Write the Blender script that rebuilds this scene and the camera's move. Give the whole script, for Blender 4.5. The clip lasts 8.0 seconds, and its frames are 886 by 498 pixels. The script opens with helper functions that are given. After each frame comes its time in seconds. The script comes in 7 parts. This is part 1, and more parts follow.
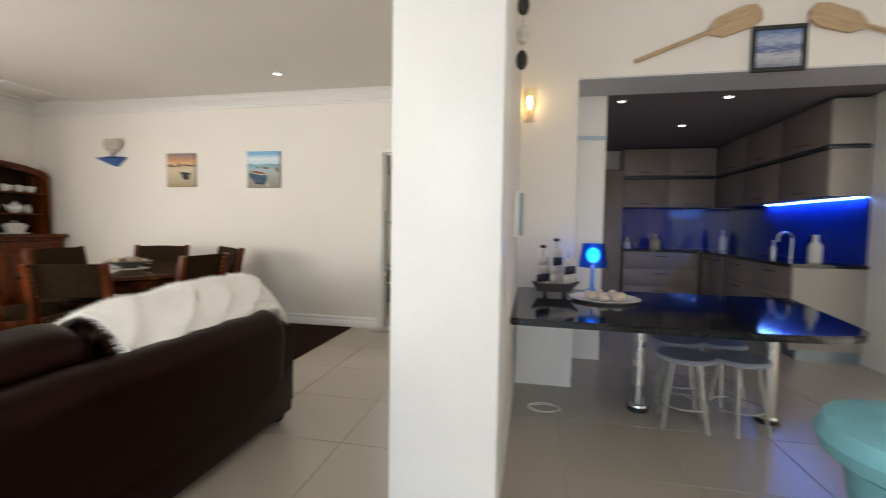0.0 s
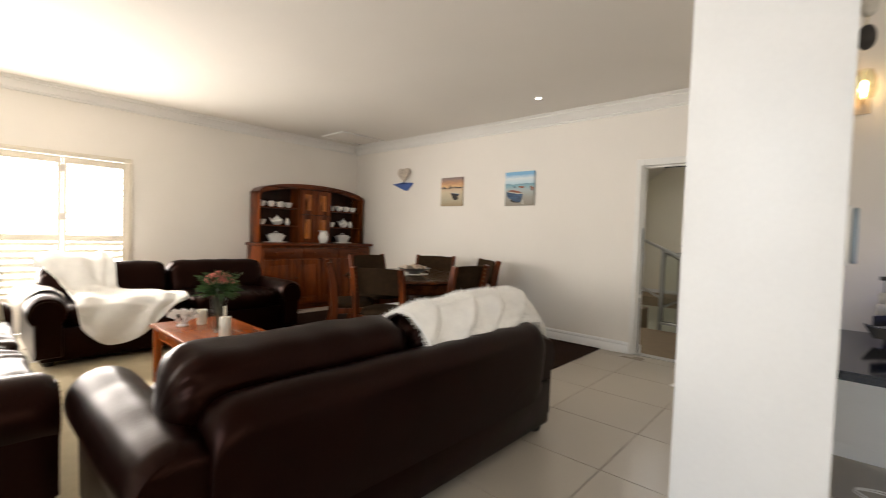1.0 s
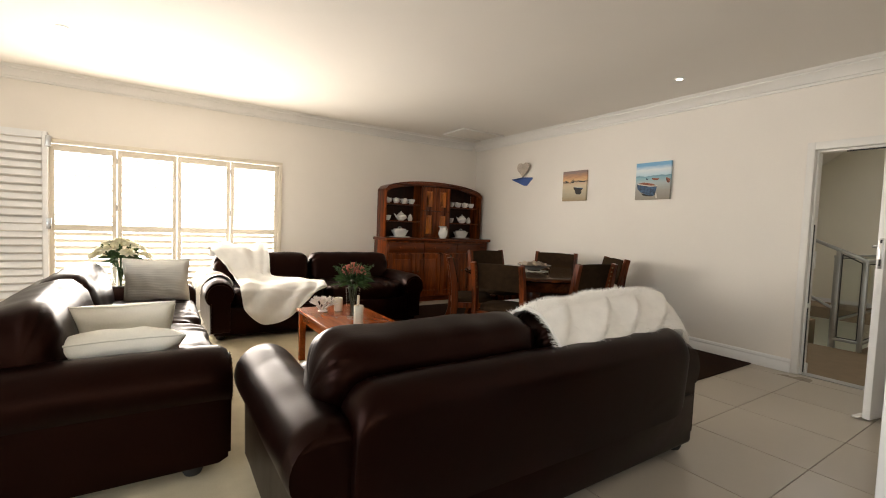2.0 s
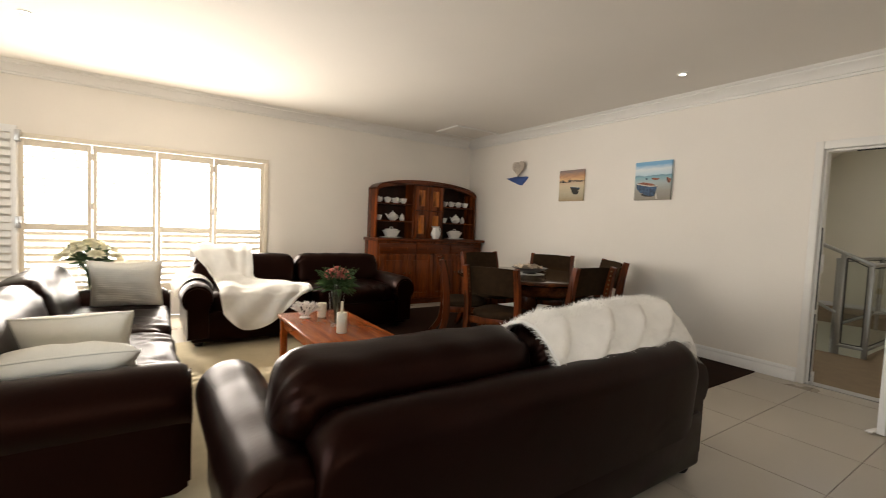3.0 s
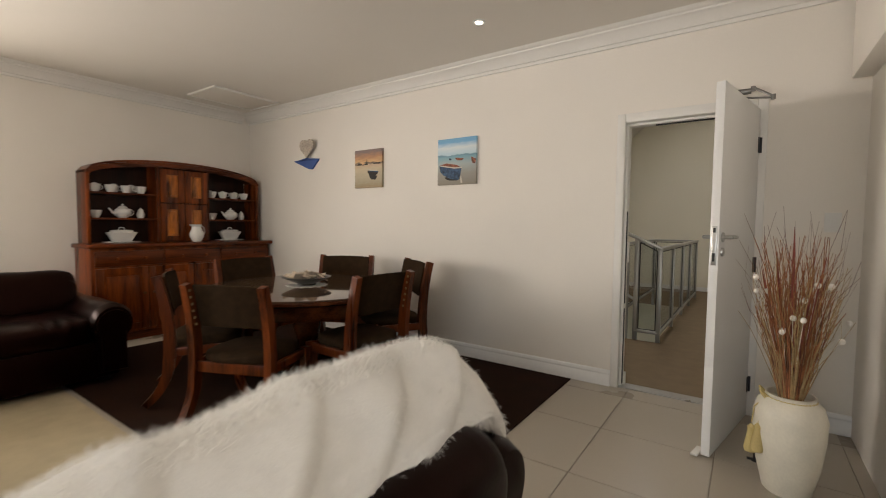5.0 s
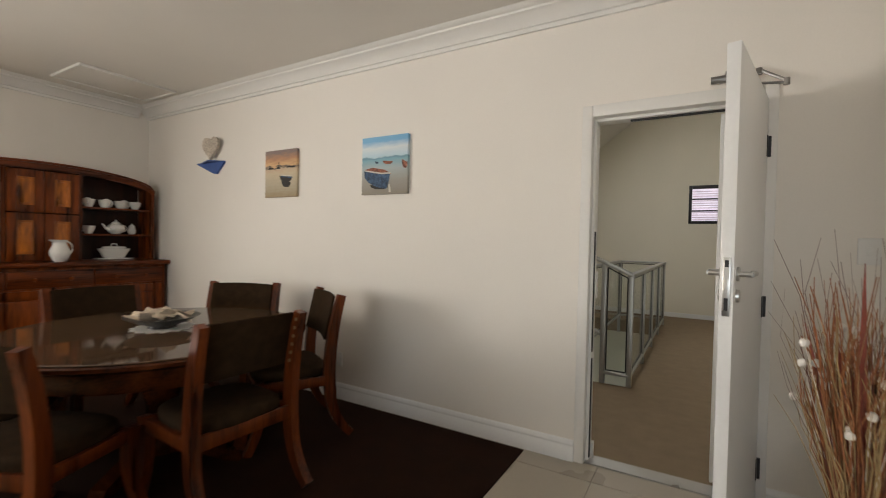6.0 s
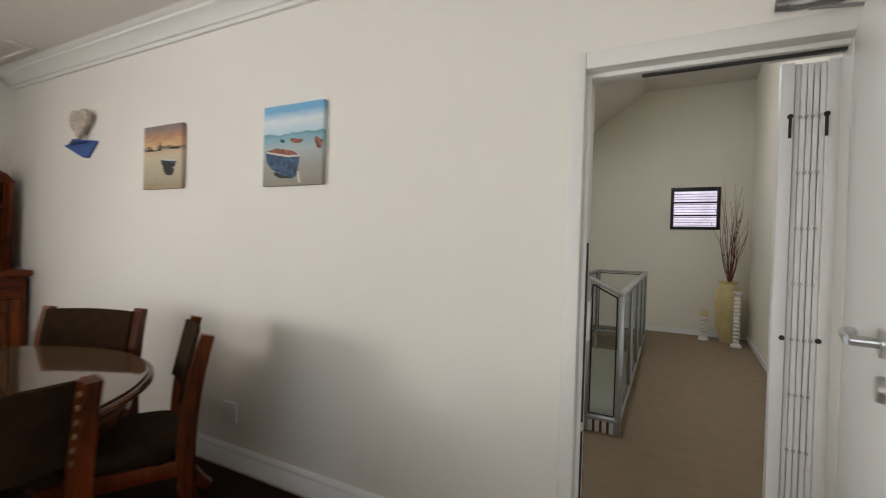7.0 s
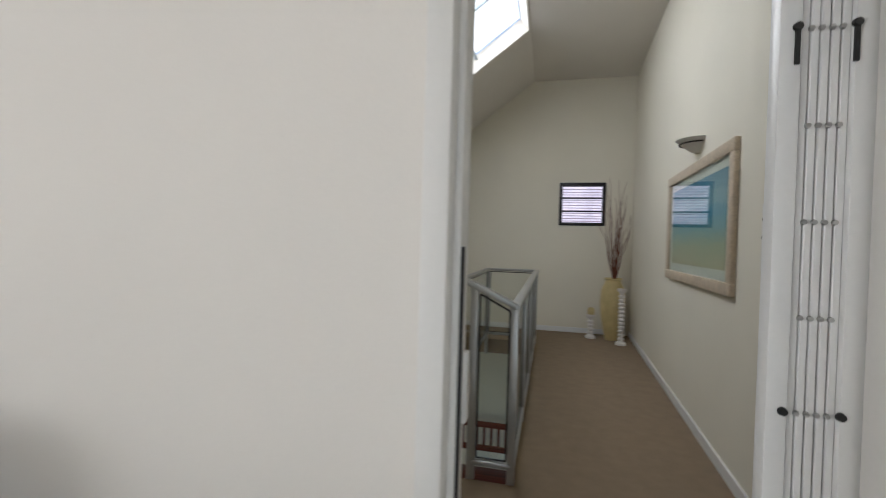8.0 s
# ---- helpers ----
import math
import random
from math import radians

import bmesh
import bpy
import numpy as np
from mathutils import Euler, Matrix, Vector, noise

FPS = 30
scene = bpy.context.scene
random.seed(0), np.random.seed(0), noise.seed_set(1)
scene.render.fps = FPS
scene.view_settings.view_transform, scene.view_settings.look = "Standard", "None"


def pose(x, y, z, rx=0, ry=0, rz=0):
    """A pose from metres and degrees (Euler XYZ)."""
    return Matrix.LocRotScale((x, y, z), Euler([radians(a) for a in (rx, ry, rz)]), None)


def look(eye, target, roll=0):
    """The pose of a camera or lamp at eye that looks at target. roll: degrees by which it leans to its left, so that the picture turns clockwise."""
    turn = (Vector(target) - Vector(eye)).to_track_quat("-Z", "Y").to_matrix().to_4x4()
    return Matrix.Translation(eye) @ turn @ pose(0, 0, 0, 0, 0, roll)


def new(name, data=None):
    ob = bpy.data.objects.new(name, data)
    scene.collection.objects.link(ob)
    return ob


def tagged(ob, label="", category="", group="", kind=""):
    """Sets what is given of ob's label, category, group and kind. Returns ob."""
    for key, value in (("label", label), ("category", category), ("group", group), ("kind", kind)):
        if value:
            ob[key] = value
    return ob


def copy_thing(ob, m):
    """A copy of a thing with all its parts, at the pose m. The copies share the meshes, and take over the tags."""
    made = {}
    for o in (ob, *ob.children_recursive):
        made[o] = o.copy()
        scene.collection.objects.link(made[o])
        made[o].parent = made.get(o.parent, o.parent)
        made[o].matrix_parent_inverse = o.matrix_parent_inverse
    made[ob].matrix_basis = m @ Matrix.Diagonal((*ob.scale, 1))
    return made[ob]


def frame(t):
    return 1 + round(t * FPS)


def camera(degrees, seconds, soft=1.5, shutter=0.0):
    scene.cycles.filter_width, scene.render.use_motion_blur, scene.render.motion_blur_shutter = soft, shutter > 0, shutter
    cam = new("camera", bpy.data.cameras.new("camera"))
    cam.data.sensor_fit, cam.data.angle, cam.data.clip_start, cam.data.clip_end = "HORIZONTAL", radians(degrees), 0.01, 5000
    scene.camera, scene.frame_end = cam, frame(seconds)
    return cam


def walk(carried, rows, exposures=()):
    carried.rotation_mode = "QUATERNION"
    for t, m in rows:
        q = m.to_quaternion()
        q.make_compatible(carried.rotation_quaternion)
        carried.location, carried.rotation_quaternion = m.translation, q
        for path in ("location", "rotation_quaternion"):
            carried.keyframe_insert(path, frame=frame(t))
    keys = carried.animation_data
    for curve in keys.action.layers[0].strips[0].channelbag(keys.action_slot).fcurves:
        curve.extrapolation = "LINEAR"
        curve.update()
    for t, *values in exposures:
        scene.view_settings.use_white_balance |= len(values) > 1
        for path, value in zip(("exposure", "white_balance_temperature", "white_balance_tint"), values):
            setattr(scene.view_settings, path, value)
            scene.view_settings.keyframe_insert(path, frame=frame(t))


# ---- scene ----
cam = camera(90.8, 8.0, soft=1.0, shutter=0.4)
METRES, EYE, TILT, LEAN, TURN = 4.6, 1.222, 0.0, 0.0, 11.5
ROWS = [
    (0, -0.0007, 0.0031, 0.0012, 0.08, -3.12, -0.88),
    (0.5, -0.0194, -0.0010, 0.0047, 15.59, -2.41, -1.69),
    (1, -0.0331, -0.0107, 0.0049, 30.43, -1.95, -1.93),
    (1.5, -0.0427, -0.0129, 0.0028, 40.89, -2.15, -2.08),
    (1.7, -0.0469, -0.0137, 0.0028, 44.07, -2.26, -2.18),
    (2.8, -0.0684, 0.0128, 0.0057, 46.01, -3.43, -2.25),
    (3, -0.0780, 0.0265, 0.0075, 44.65, -3.09, -2.47),
    (3.5, -0.0973, 0.0683, 0.0079, 38.72, -3.04, -1.13),
    (4, -0.1170, 0.1371, 0.0114, 36.37, -2.61, -1.62),
    (4.5, -0.1304, 0.2183, 0.0113, 30.76, -2.53, -1.76),
    (5, -0.1417, 0.3150, 0.0082, 23.31, -3.13, -0.60),
    (5.2, -0.1447, 0.3543, 0.0096, 23.04, -2.60, -0.53),
    (6.3, -0.1542, 0.5771, 0.0224, 18.17, -0.73, -1.46),
    (6.5, -0.1578, 0.6172, 0.0255, 19.49, -1.08, -2.61),
    (7, -0.1695, 0.7188, 0.0296, 15.36, -0.66, -1.75),
    (7.5, -0.1651, 0.8109, 0.0327, 11.87, -0.17, -0.76),
    (8, -0.1515, 0.9124, 0.0361, 1.91, -0.88, -1.66),
]
walk(cam, [(t, pose(0, 0, EYE, TILT, LEAN, TURN) @ pose(METRES * x, METRES * y, METRES * z, 90 + pitch, roll, yaw)) for t, x, y, z, yaw, pitch, roll in ROWS],
     exposures=[(0.0, 1.03, 6450, 10), (0.5, 1.00, 6550, 10), (1.0, 0.93, 6700, 12), (1.5, 0.83, 6850, 12), (3.0, 0.67, 6900, 12), (4.0, 0.63, 6950, 13), (5.0, 0.64, 6850, 13), (6.5, 0.74, 6400, 10), (7.0, 0.76, 6150, 10), (8.0, 0.77, 5850, 10)])

# ---- world, sun, large lights ----
world = bpy.data.worlds.new("world")
scene.world = world
world.use_nodes = True
wn = world.node_tree
sky = wn.nodes.new("ShaderNodeTexSky")
sky.sky_type, sky.sun_disc = "NISHITA", False
sky.sun_elevation, sky.sun_rotation = radians(34), radians(-97)
wn.links.new(sky.outputs[0], wn.nodes["Background"].inputs[0])
wn.nodes["Background"].inputs[1].default_value = 0.15


def lamp(name, kind, m, energy, colour, **more):
    data = bpy.data.lights.new(name, kind)
    data.energy, data.color = energy, colour
    for key, value in more.items():
        setattr(data, key, value)
    ob = new(name, data)
    ob.matrix_world = m
    return ob


SUN_DIR = Vector((-0.83, -0.10, 0.56))
lamp("sun", "SUN", look(SUN_DIR * 20, (0, 0, 0)), 5.0, (1.0, 0.94, 0.84), angle=radians(0.5))
lamp("window_daylight_west", "AREA", look((-6.62, 0.1, 1.22), (0, 0.1, 1.0)), 104, (1.0, 0.95, 0.87), shape="RECTANGLE", size=2.4, size_y=1.4)
lamp("window_daylight_south", "AREA", look((-0.6, -3.50, 1.5), (-1.6, 1.4, 1.2)), 52, (0.89, 0.945, 1.0), shape="RECTANGLE", size=3.8, size_y=2.0)
lamp("skylight_daylight", "AREA", look((-2.512, 8.05, 3.736), (-0.724, 8.05, 1.327)), 19, (1.0, 0.97, 0.92), shape="RECTANGLE", size=2.8, size_y=1.38)


# ---- materials ----
def material(name, colour, rough=0.6, metal=0.0, vary=0.1, scale=6.0, fine=80.0, bump=0.1, stretch=(1, 1, 1), dark=None, spec=0.5, emit=0.0, rand=0.0, gloss_vary=0.1, coat=0.0, sheen=None):
    """Procedural surface: a broad and a fine noise on the colour, bump and gloss."""
    m = bpy.data.materials.new(name)
    m.use_nodes = True
    nt = m.node_tree
    p = nt.nodes["Principled BSDF"]
    link = nt.links.new
    tc = nt.nodes.new("ShaderNodeTexCoord")
    mp = nt.nodes.new("ShaderNodeMapping")
    mp.inputs["Scale"].default_value = stretch
    link(tc.outputs["Object"], mp.inputs[0])
    a = nt.nodes.new("ShaderNodeTexNoise")
    a.inputs["Scale"].default_value, a.inputs["Detail"].default_value = scale, 4
    b = nt.nodes.new("ShaderNodeTexNoise")
    b.inputs["Scale"].default_value, b.inputs["Detail"].default_value = fine, 3
    link(mp.outputs[0], a.inputs["Vector"])
    link(mp.outputs[0], b.inputs["Vector"])
    ramp = nt.nodes.new("ShaderNodeValToRGB")
    c = Vector(colour[:3])
    d = Vector(dark) if dark else c * (1 - vary)
    ramp.color_ramp.elements[0].color = (*d, 1)
    ramp.color_ramp.elements[1].color = (*(c * (1 + vary * 0.5)), 1)
    ramp.color_ramp.elements[0].position, ramp.color_ramp.elements[1].position = 0.34, 0.66
    mixf = nt.nodes.new("ShaderNodeMath")
    mixf.operation = "MULTIPLY_ADD"
    mixf.inputs[1].default_value = 0.35
    link(b.outputs[0], mixf.inputs[0])
    half = nt.nodes.new("ShaderNodeMath")
    half.operation = "MULTIPLY"
    half.inputs[1].default_value = 0.65
    link(a.outputs[0], half.inputs[0])
    link(half.outputs[0], mixf.inputs[2])
    link(mixf.outputs[0], ramp.inputs[0])
    last = ramp.outputs[0]
    if rand:
        info = nt.nodes.new("ShaderNodeObjectInfo")
        hsv = nt.nodes.new("ShaderNodeHueSaturation")
        mr = nt.nodes.new("ShaderNodeMapRange")
        mr.inputs["To Min"].default_value, mr.inputs["To Max"].default_value = 1 - rand, 1 + rand
        link(info.outputs["Random"], mr.inputs[0])
        link(mr.outputs[0], hsv.inputs["Value"])
        link(last, hsv.inputs["Color"])
        last = hsv.outputs[0]
    link(last, p.inputs["Base Color"])
    rr = nt.nodes.new("ShaderNodeMapRange")
    rr.inputs["To Min"].default_value, rr.inputs["To Max"].default_value = max(0.02, rough - gloss_vary), min(1, rough + gloss_vary)
    link(a.outputs[0], rr.inputs[0])
    link(rr.outputs[0], p.inputs["Roughness"])
    p.inputs["Metallic"].default_value = metal
    p.inputs["Specular IOR Level"].default_value = spec
    p.inputs["Coat Weight"].default_value = coat
    if sheen:
        p.inputs["Specular Tint"].default_value = (*sheen, 1)
    p.inputs["Coat Roughness"].default_value = 0.15
    if bump:
        bn = nt.nodes.new("ShaderNodeBump")
        bn.inputs["Strength"].default_value, bn.inputs["Distance"].default_value = bump, 0.004
        link(mixf.outputs[0], bn.inputs["Height"])
        link(bn.outputs[0], p.inputs["Normal"])
    if emit:
        p.inputs["Emission Color"].default_value = (*c, 1)
        p.inputs["Emission Strength"].default_value = emit
    return m


def glass(name, colour=(0.93, 0.97, 0.95), rough=0.02, alpha=0.12):
    """Thin clear pane: mostly see-through, with a mirror-like gloss."""
    m = bpy.data.materials.new(name)
    m.use_nodes = True
    nt = m.node_tree
    out = nt.nodes["Material Output"]
    tr = nt.nodes.new("ShaderNodeBsdfTransparent")
    tr.inputs[0].default_value = (*colour, 1)
    gl = nt.nodes.new("ShaderNodeBsdfGlossy")
    gl.inputs["Roughness"].default_value = rough
    mx = nt.nodes.new("ShaderNodeMixShader")
    lw = nt.nodes.new("ShaderNodeLayerWeight")
    lw.inputs[0].default_value = 0.5
    pw_ = nt.nodes.new("ShaderNodeMath")
    pw_.operation, pw_.inputs[1].default_value = "POWER", 4.0
    ml = nt.nodes.new("ShaderNodeMath")
    ml.operation, ml.inputs[1].default_value, ml.inputs[2].default_value = "MULTIPLY_ADD", 0.55, 0.03
    nt.links.new(lw.outputs["Facing"], pw_.inputs[0])
    nt.links.new(pw_.outputs[0], ml.inputs[0])
    nt.links.new(ml.outputs[0], mx.inputs[0])
    nt.links.new(tr.outputs[0], mx.inputs[1])
    nt.links.new(gl.outputs[0], mx.inputs[2])
    nt.links.new(mx.outputs[0], out.inputs[0])
    return m


def wood(name, light, dark, axis=2, rough=0.35, scale=3.0, coat=0.3):
    s = [13, 13, 13]
    s[axis] = 0.9
    return material(name, light, rough, vary=0.25, scale=scale / 3, fine=8, bump=0.06, stretch=s, dark=dark, coat=coat * 0.2, rand=0.12, spec=0.22)


M = {}
M["wall"] = material("wall_paint", (0.83, 0.785, 0.72), 0.75, vary=0.03, scale=1.5, fine=140, bump=0.05)
M["hallwall"] = material("hall_wall_paint", (0.80, 0.76, 0.65), 0.8, vary=0.03, scale=1.5, fine=140, bump=0.05)
M["ceiling"] = material("ceiling_paint", (0.76, 0.72, 0.66), 0.85, vary=0.03, scale=1.2, fine=120, bump=0.04)
M["white"] = material("white_gloss_paint", (0.82, 0.82, 0.81), 0.35, vary=0.03, scale=4, fine=60, bump=0.03)
M["trim"] = material("trim_paint", (0.80, 0.78, 0.74), 0.5, vary=0.03, scale=4, fine=60, bump=0.03)
M["tile"] = material("floor_tile_glaze", (0.43, 0.385, 0.318), 0.28, vary=0.03, scale=2, fine=45, bump=0, rand=0.03, gloss_vary=0.02)
M["grout"] = material("grout", (0.36, 0.32, 0.27), 0.9, vary=0.2, scale=20, bump=0.2)
M["carpet"] = material("hall_carpet", (0.27, 0.205, 0.138), 0.98, vary=0.10, scale=9, fine=260, bump=0.9, spec=0.1)
M["rug_cream"] = material("cream_rug_wool", (0.54, 0.465, 0.32), 0.98, vary=0.09, scale=9, fine=220, bump=0.9, spec=0.1)
M["rug_dark"] = material("brown_rug_wool", (0.022, 0.0092, 0.005), 0.98, vary=0.3, scale=6, fine=220, bump=0.9, spec=0.1)
M["leather"] = material("brown_leather", (0.0042, 0.0008, 0.0004), 0.33, vary=0.4, scale=5, fine=110, bump=0.22, spec=0.16, gloss_vary=0.07, sheen=(1.0, 0.50, 0.40))
nt_ = M["leather"].node_tree
cr_ = nt_.nodes.new("ShaderNodeTexNoise")
cr_.noise_type = "RIDGED_MULTIFRACTAL"
cr_.inputs["Scale"].default_value, cr_.inputs["Detail"].default_value, cr_.inputs["Distortion"].default_value = 4.5, 3.0, 0.8
tc_ = nt_.nodes.new("ShaderNodeTexCoord")
nt_.links.new(tc_.outputs["Object"], cr_.inputs["Vector"])
b2_ = nt_.nodes.new("ShaderNodeBump")
b2_.inputs["Strength"].default_value, b2_.inputs["Distance"].default_value = 0.22, 0.006
nt_.links.new(cr_.outputs[0], b2_.inputs["Height"])
nt_.links.new(b2_.outputs[0], next(n for n in nt_.nodes if n.type == "BUMP" and n != b2_).inputs["Normal"])
M["stud"] = material("brass_stud", (0.10, 0.06, 0.03), 0.45, metal=1.0, vary=0.1, bump=0)
M["throw"] = material("cream_woven_wool", (0.92, 0.905, 0.865), 0.95, vary=0.07, scale=12, fine=260, bump=0.8, spec=0.1)
M["pillow"] = material("cream_ribbed_cotton", (0.90, 0.87, 0.78), 0.9, vary=0.04, scale=10, fine=160, bump=0.5, spec=0.15, stretch=(1, 1, 3))
M["pillow_satin"] = material("ivory_satin", (0.89, 0.87, 0.78), 0.45, vary=0.05, scale=6, fine=120, bump=0.2)
nt_ = M["pillow"].node_tree
wv_ = nt_.nodes.new("ShaderNodeTexWave")
wv_.bands_direction, wv_.inputs["Scale"].default_value, wv_.inputs["Distortion"].default_value = "Z", 22.0, 1.2
tc_ = nt_.nodes.new("ShaderNodeTexCoord")
nt_.links.new(tc_.outputs["Object"], wv_.inputs["Vector"])
bp_ = next(n for n in nt_.nodes if n.type == "BUMP")
bp_.inputs["Distance"].default_value = 0.0018
nt_.links.new(wv_.outputs["Fac"], bp_.inputs["Height"])
# Kept dark: the lower cabinet's shading is put into the colour.
M["dresser"] = wood("dresser_hardwood", (0.24, 0.050, 0.006), (0.014, 0.003, 0.0012), 2, 0.30)
# Same wood, with the light on the upper doors painted into it.
M["dresser_heart_lit"] = material("dresser_heartwood_lit", (0.62, 0.19, 0.022), 0.3, vary=0.3, scale=2.2, fine=9, bump=0.05, stretch=(6, 6, 0.9), dark=(0.05, 0.011, 0.003), coat=0.12, rand=0.10, spec=0.35)
M["dresser_h"] = wood("dresser_hardwood_level", (0.17, 0.034, 0.005), (0.018, 0.004, 0.0015), 1, 0.30)
# Near-black: shade inside the shelves is put into the boards' colour.
M["dresser_in_shaded"] = wood("dresser_back_boards_shaded", (0.03, 0.009, 0.004), (0.012, 0.004, 0.002), 2, 0.5, coat=0)
M["chairwood"] = wood("chair_hardwood", (0.17, 0.036, 0.006), (0.022, 0.005, 0.002), 2, 0.3)
M["tablewood"] = wood("table_hardwood", (0.08, 0.020, 0.005), (0.02, 0.005, 0.002), 0, 0.2)
M["coffeewood"] = wood("coffee_table_pine", (0.40, 0.098, 0.018), (0.20, 0.042, 0.008), 0, 0.22)
M["chaircloth"] = material("brown_sling_cloth", (0.034, 0.020, 0.0105), 0.9, vary=0.3, scale=20, fine=240, bump=0.5, spec=0.06)
M["lace"] = material("hide_lacing", (0.22, 0.14, 0.07), 0.8, vary=0.2, bump=0.2)
M["china"] = material("white_china", (0.80, 0.78, 0.74), 0.15, vary=0.03, bump=0, gloss_vary=0.03)
M["steel"] = material("brushed_steel", (0.55, 0.55, 0.54), 0.3, metal=1.0, vary=0.1, fine=200, bump=0.03)
M["aluminium"] = material("silver_powder_coat", (0.42, 0.42, 0.40), 0.4, metal=0.7, vary=0.08, fine=200, bump=0.05)
M["black"] = material("black_rubber", (0.02, 0.02, 0.02), 0.6, vary=0.2)
M["blackframe"] = material("black_window_paint", (0.015, 0.014, 0.018), 0.4, vary=0.2)
M["granite"] = material("black_granite", (0.010, 0.010, 0.012), 0.08, spec=0.35, vary=0.6, scale=60, fine=300, bump=0, gloss_vary=0.03)
M["kitchen"] = material("taupe_laminate", (0.27, 0.215, 0.185), 0.45, vary=0.04, scale=3, bump=0.02)
# Dimness of the kitchen is put into this darker ceiling colour.
M["kitchen_ceiling_shaded"] = material("kitchen_ceiling_paint_shaded", (0.22, 0.185, 0.19), 0.8, vary=0.04)
M["bluetile"] = material("blue_glass_splashback", (0.01, 0.035, 0.30), 0.12, vary=0.15, scale=3, bump=0.01)
M["strip"] = material("grey_metal_strip", (0.30, 0.36, 0.40), 0.35, metal=0.6, vary=0.05)
M["darkstrip"] = material("dark_metal_strip", (0.05, 0.065, 0.075), 0.35, metal=0.5, vary=0.05)
M["endpanel"] = material("beige_laminate", (0.36, 0.325, 0.29), 0.45, vary=0.04, scale=3, bump=0.02)
M["blind"] = material("pink_blind_slat", (0.55, 0.40, 0.50), 0.5, vary=0.25, scale=14)
M["soffit"] = material("grey_soffit_paint", (0.62, 0.61, 0.62), 0.7, vary=0.04)
M["blueshade"] = glass("blue_shade_glass", (0.22, 0.58, 1.0))
M["blueglass"] = material("pale_blue_glass", (0.10, 0.30, 0.70), 0.15, vary=0.1, bump=0)
M["glass"] = glass("clear_pane")
M["paleglass"] = glass("green_tinted_pane", (0.965, 0.98, 0.97))
M["shutter"] = material("shutter_paint", (0.74, 0.67, 0.55), 0.45, vary=0.04, scale=6, bump=0.03)
M["cream_pot"] = material("cream_glazed_pot", (0.76, 0.72, 0.61), 0.35, vary=0.10, scale=7, bump=0.08)
M["yellow_pot"] = material("yellow_glazed_pot", (0.62, 0.50, 0.24), 0.35, vary=0.15, scale=8, bump=0.15)
M["reed"] = material("dried_reed", (0.36, 0.14, 0.055), 0.85, vary=0.4, scale=20, bump=0.2, rand=0.3)
M["redleaf"] = material("dried_red_leaf", (0.24, 0.05, 0.03), 0.7, vary=0.3, scale=20, bump=0.2)
M["straw"] = material("dried_straw", (0.45, 0.31, 0.15), 0.9, vary=0.3, scale=30, bump=0.2, rand=0.2)
M["pod"] = material("white_shell_pod", (0.80, 0.76, 0.70), 0.6, vary=0.1, bump=0.1)
M["tassel"] = material("straw_tassel", (0.58, 0.46, 0.20), 0.9, vary=0.2, fine=200, bump=0.5)
M["leaf"] = material("bouquet_leaf", (0.05, 0.11, 0.03), 0.55, vary=0.4, scale=30, bump=0.1)
def petal(name, colour):
    """Thin petal: light comes through it."""
    m = bpy.data.materials.new(name)
    m.use_nodes = True
    nt = m.node_tree
    mx = nt.nodes.new("ShaderNodeMixShader")
    mx.inputs[0].default_value = 0.5
    for k, kind in enumerate(("ShaderNodeBsdfDiffuse", "ShaderNodeBsdfTranslucent")):
        n = nt.nodes.new(kind)
        n.inputs[0].default_value = (*colour, 1)
        nt.links.new(n.outputs[0], mx.inputs[1 + k])
    nt.links.new(mx.outputs[0], nt.nodes["Material Output"].inputs[0])
    return m


M["petal_pink"] = petal("pink_protea_petal", (0.66, 0.27, 0.23))
M["petal_white"] = petal("white_petal", (0.88, 0.85, 0.70))
M["wax"] = material("ivory_wax", (0.80, 0.74, 0.60), 0.45, vary=0.04, bump=0.03)
M["coral"] = material("white_coral", (0.82, 0.78, 0.74), 0.85, vary=0.1, fine=200, bump=0.4)
M["water_dark"] = material("dark_vase_stems", (0.05, 0.045, 0.025), 0.3, vary=0.3, scale=30)
M["slate"] = material("dark_slate_bowl", (0.04, 0.035, 0.03), 0.3, vary=0.3)
M["shell"] = material("sea_shell", (0.70, 0.58, 0.46), 0.6, vary=0.25, scale=25, bump=0.2)
M["shelfblue"] = material("blue_painted_board", (0.05, 0.11, 0.33), 0.6, vary=0.15, scale=12)
M["heart"] = material("carved_driftwood", (0.60, 0.52, 0.43), 0.9, vary=0.35, scale=50, bump=0.8)
M["driftwood"] = material("bare_paddle_wood", (0.52, 0.37, 0.22), 0.75, vary=0.2, scale=8, stretch=(1, 1, 6))
M["twig"] = material("willow_twig", (0.16, 0.05, 0.03), 0.8, vary=0.4, scale=20, bump=0.2)
M["frame_gilt"] = material("limed_frame", (0.60, 0.50, 0.38), 0.5, vary=0.2, scale=20, bump=0.2)
M["plastic"] = material("white_plastic", (0.78, 0.77, 0.74), 0.35, vary=0.02, bump=0)
M["teal"] = material("teal_cloth", (0.20, 0.48, 0.56), 0.9, vary=0.12, scale=9, fine=200, bump=0.4)
M["bluelamp"] = material("blue_lamp_glass", (0.10, 0.45, 1.0), 0.3, vary=0.1, emit=3.5)
M["blueled"] = material("blue_led", (0.12, 0.30, 1.0), 0.4, emit=34.0, bump=0)
M["warmbulb"] = material("warm_bulb", (1.0, 0.62, 0.28), 0.4, emit=14.0, bump=0)
M["spot"] = material("downlight_bulb", (1.0, 0.93, 0.80), 0.4, emit=12.0, bump=0)
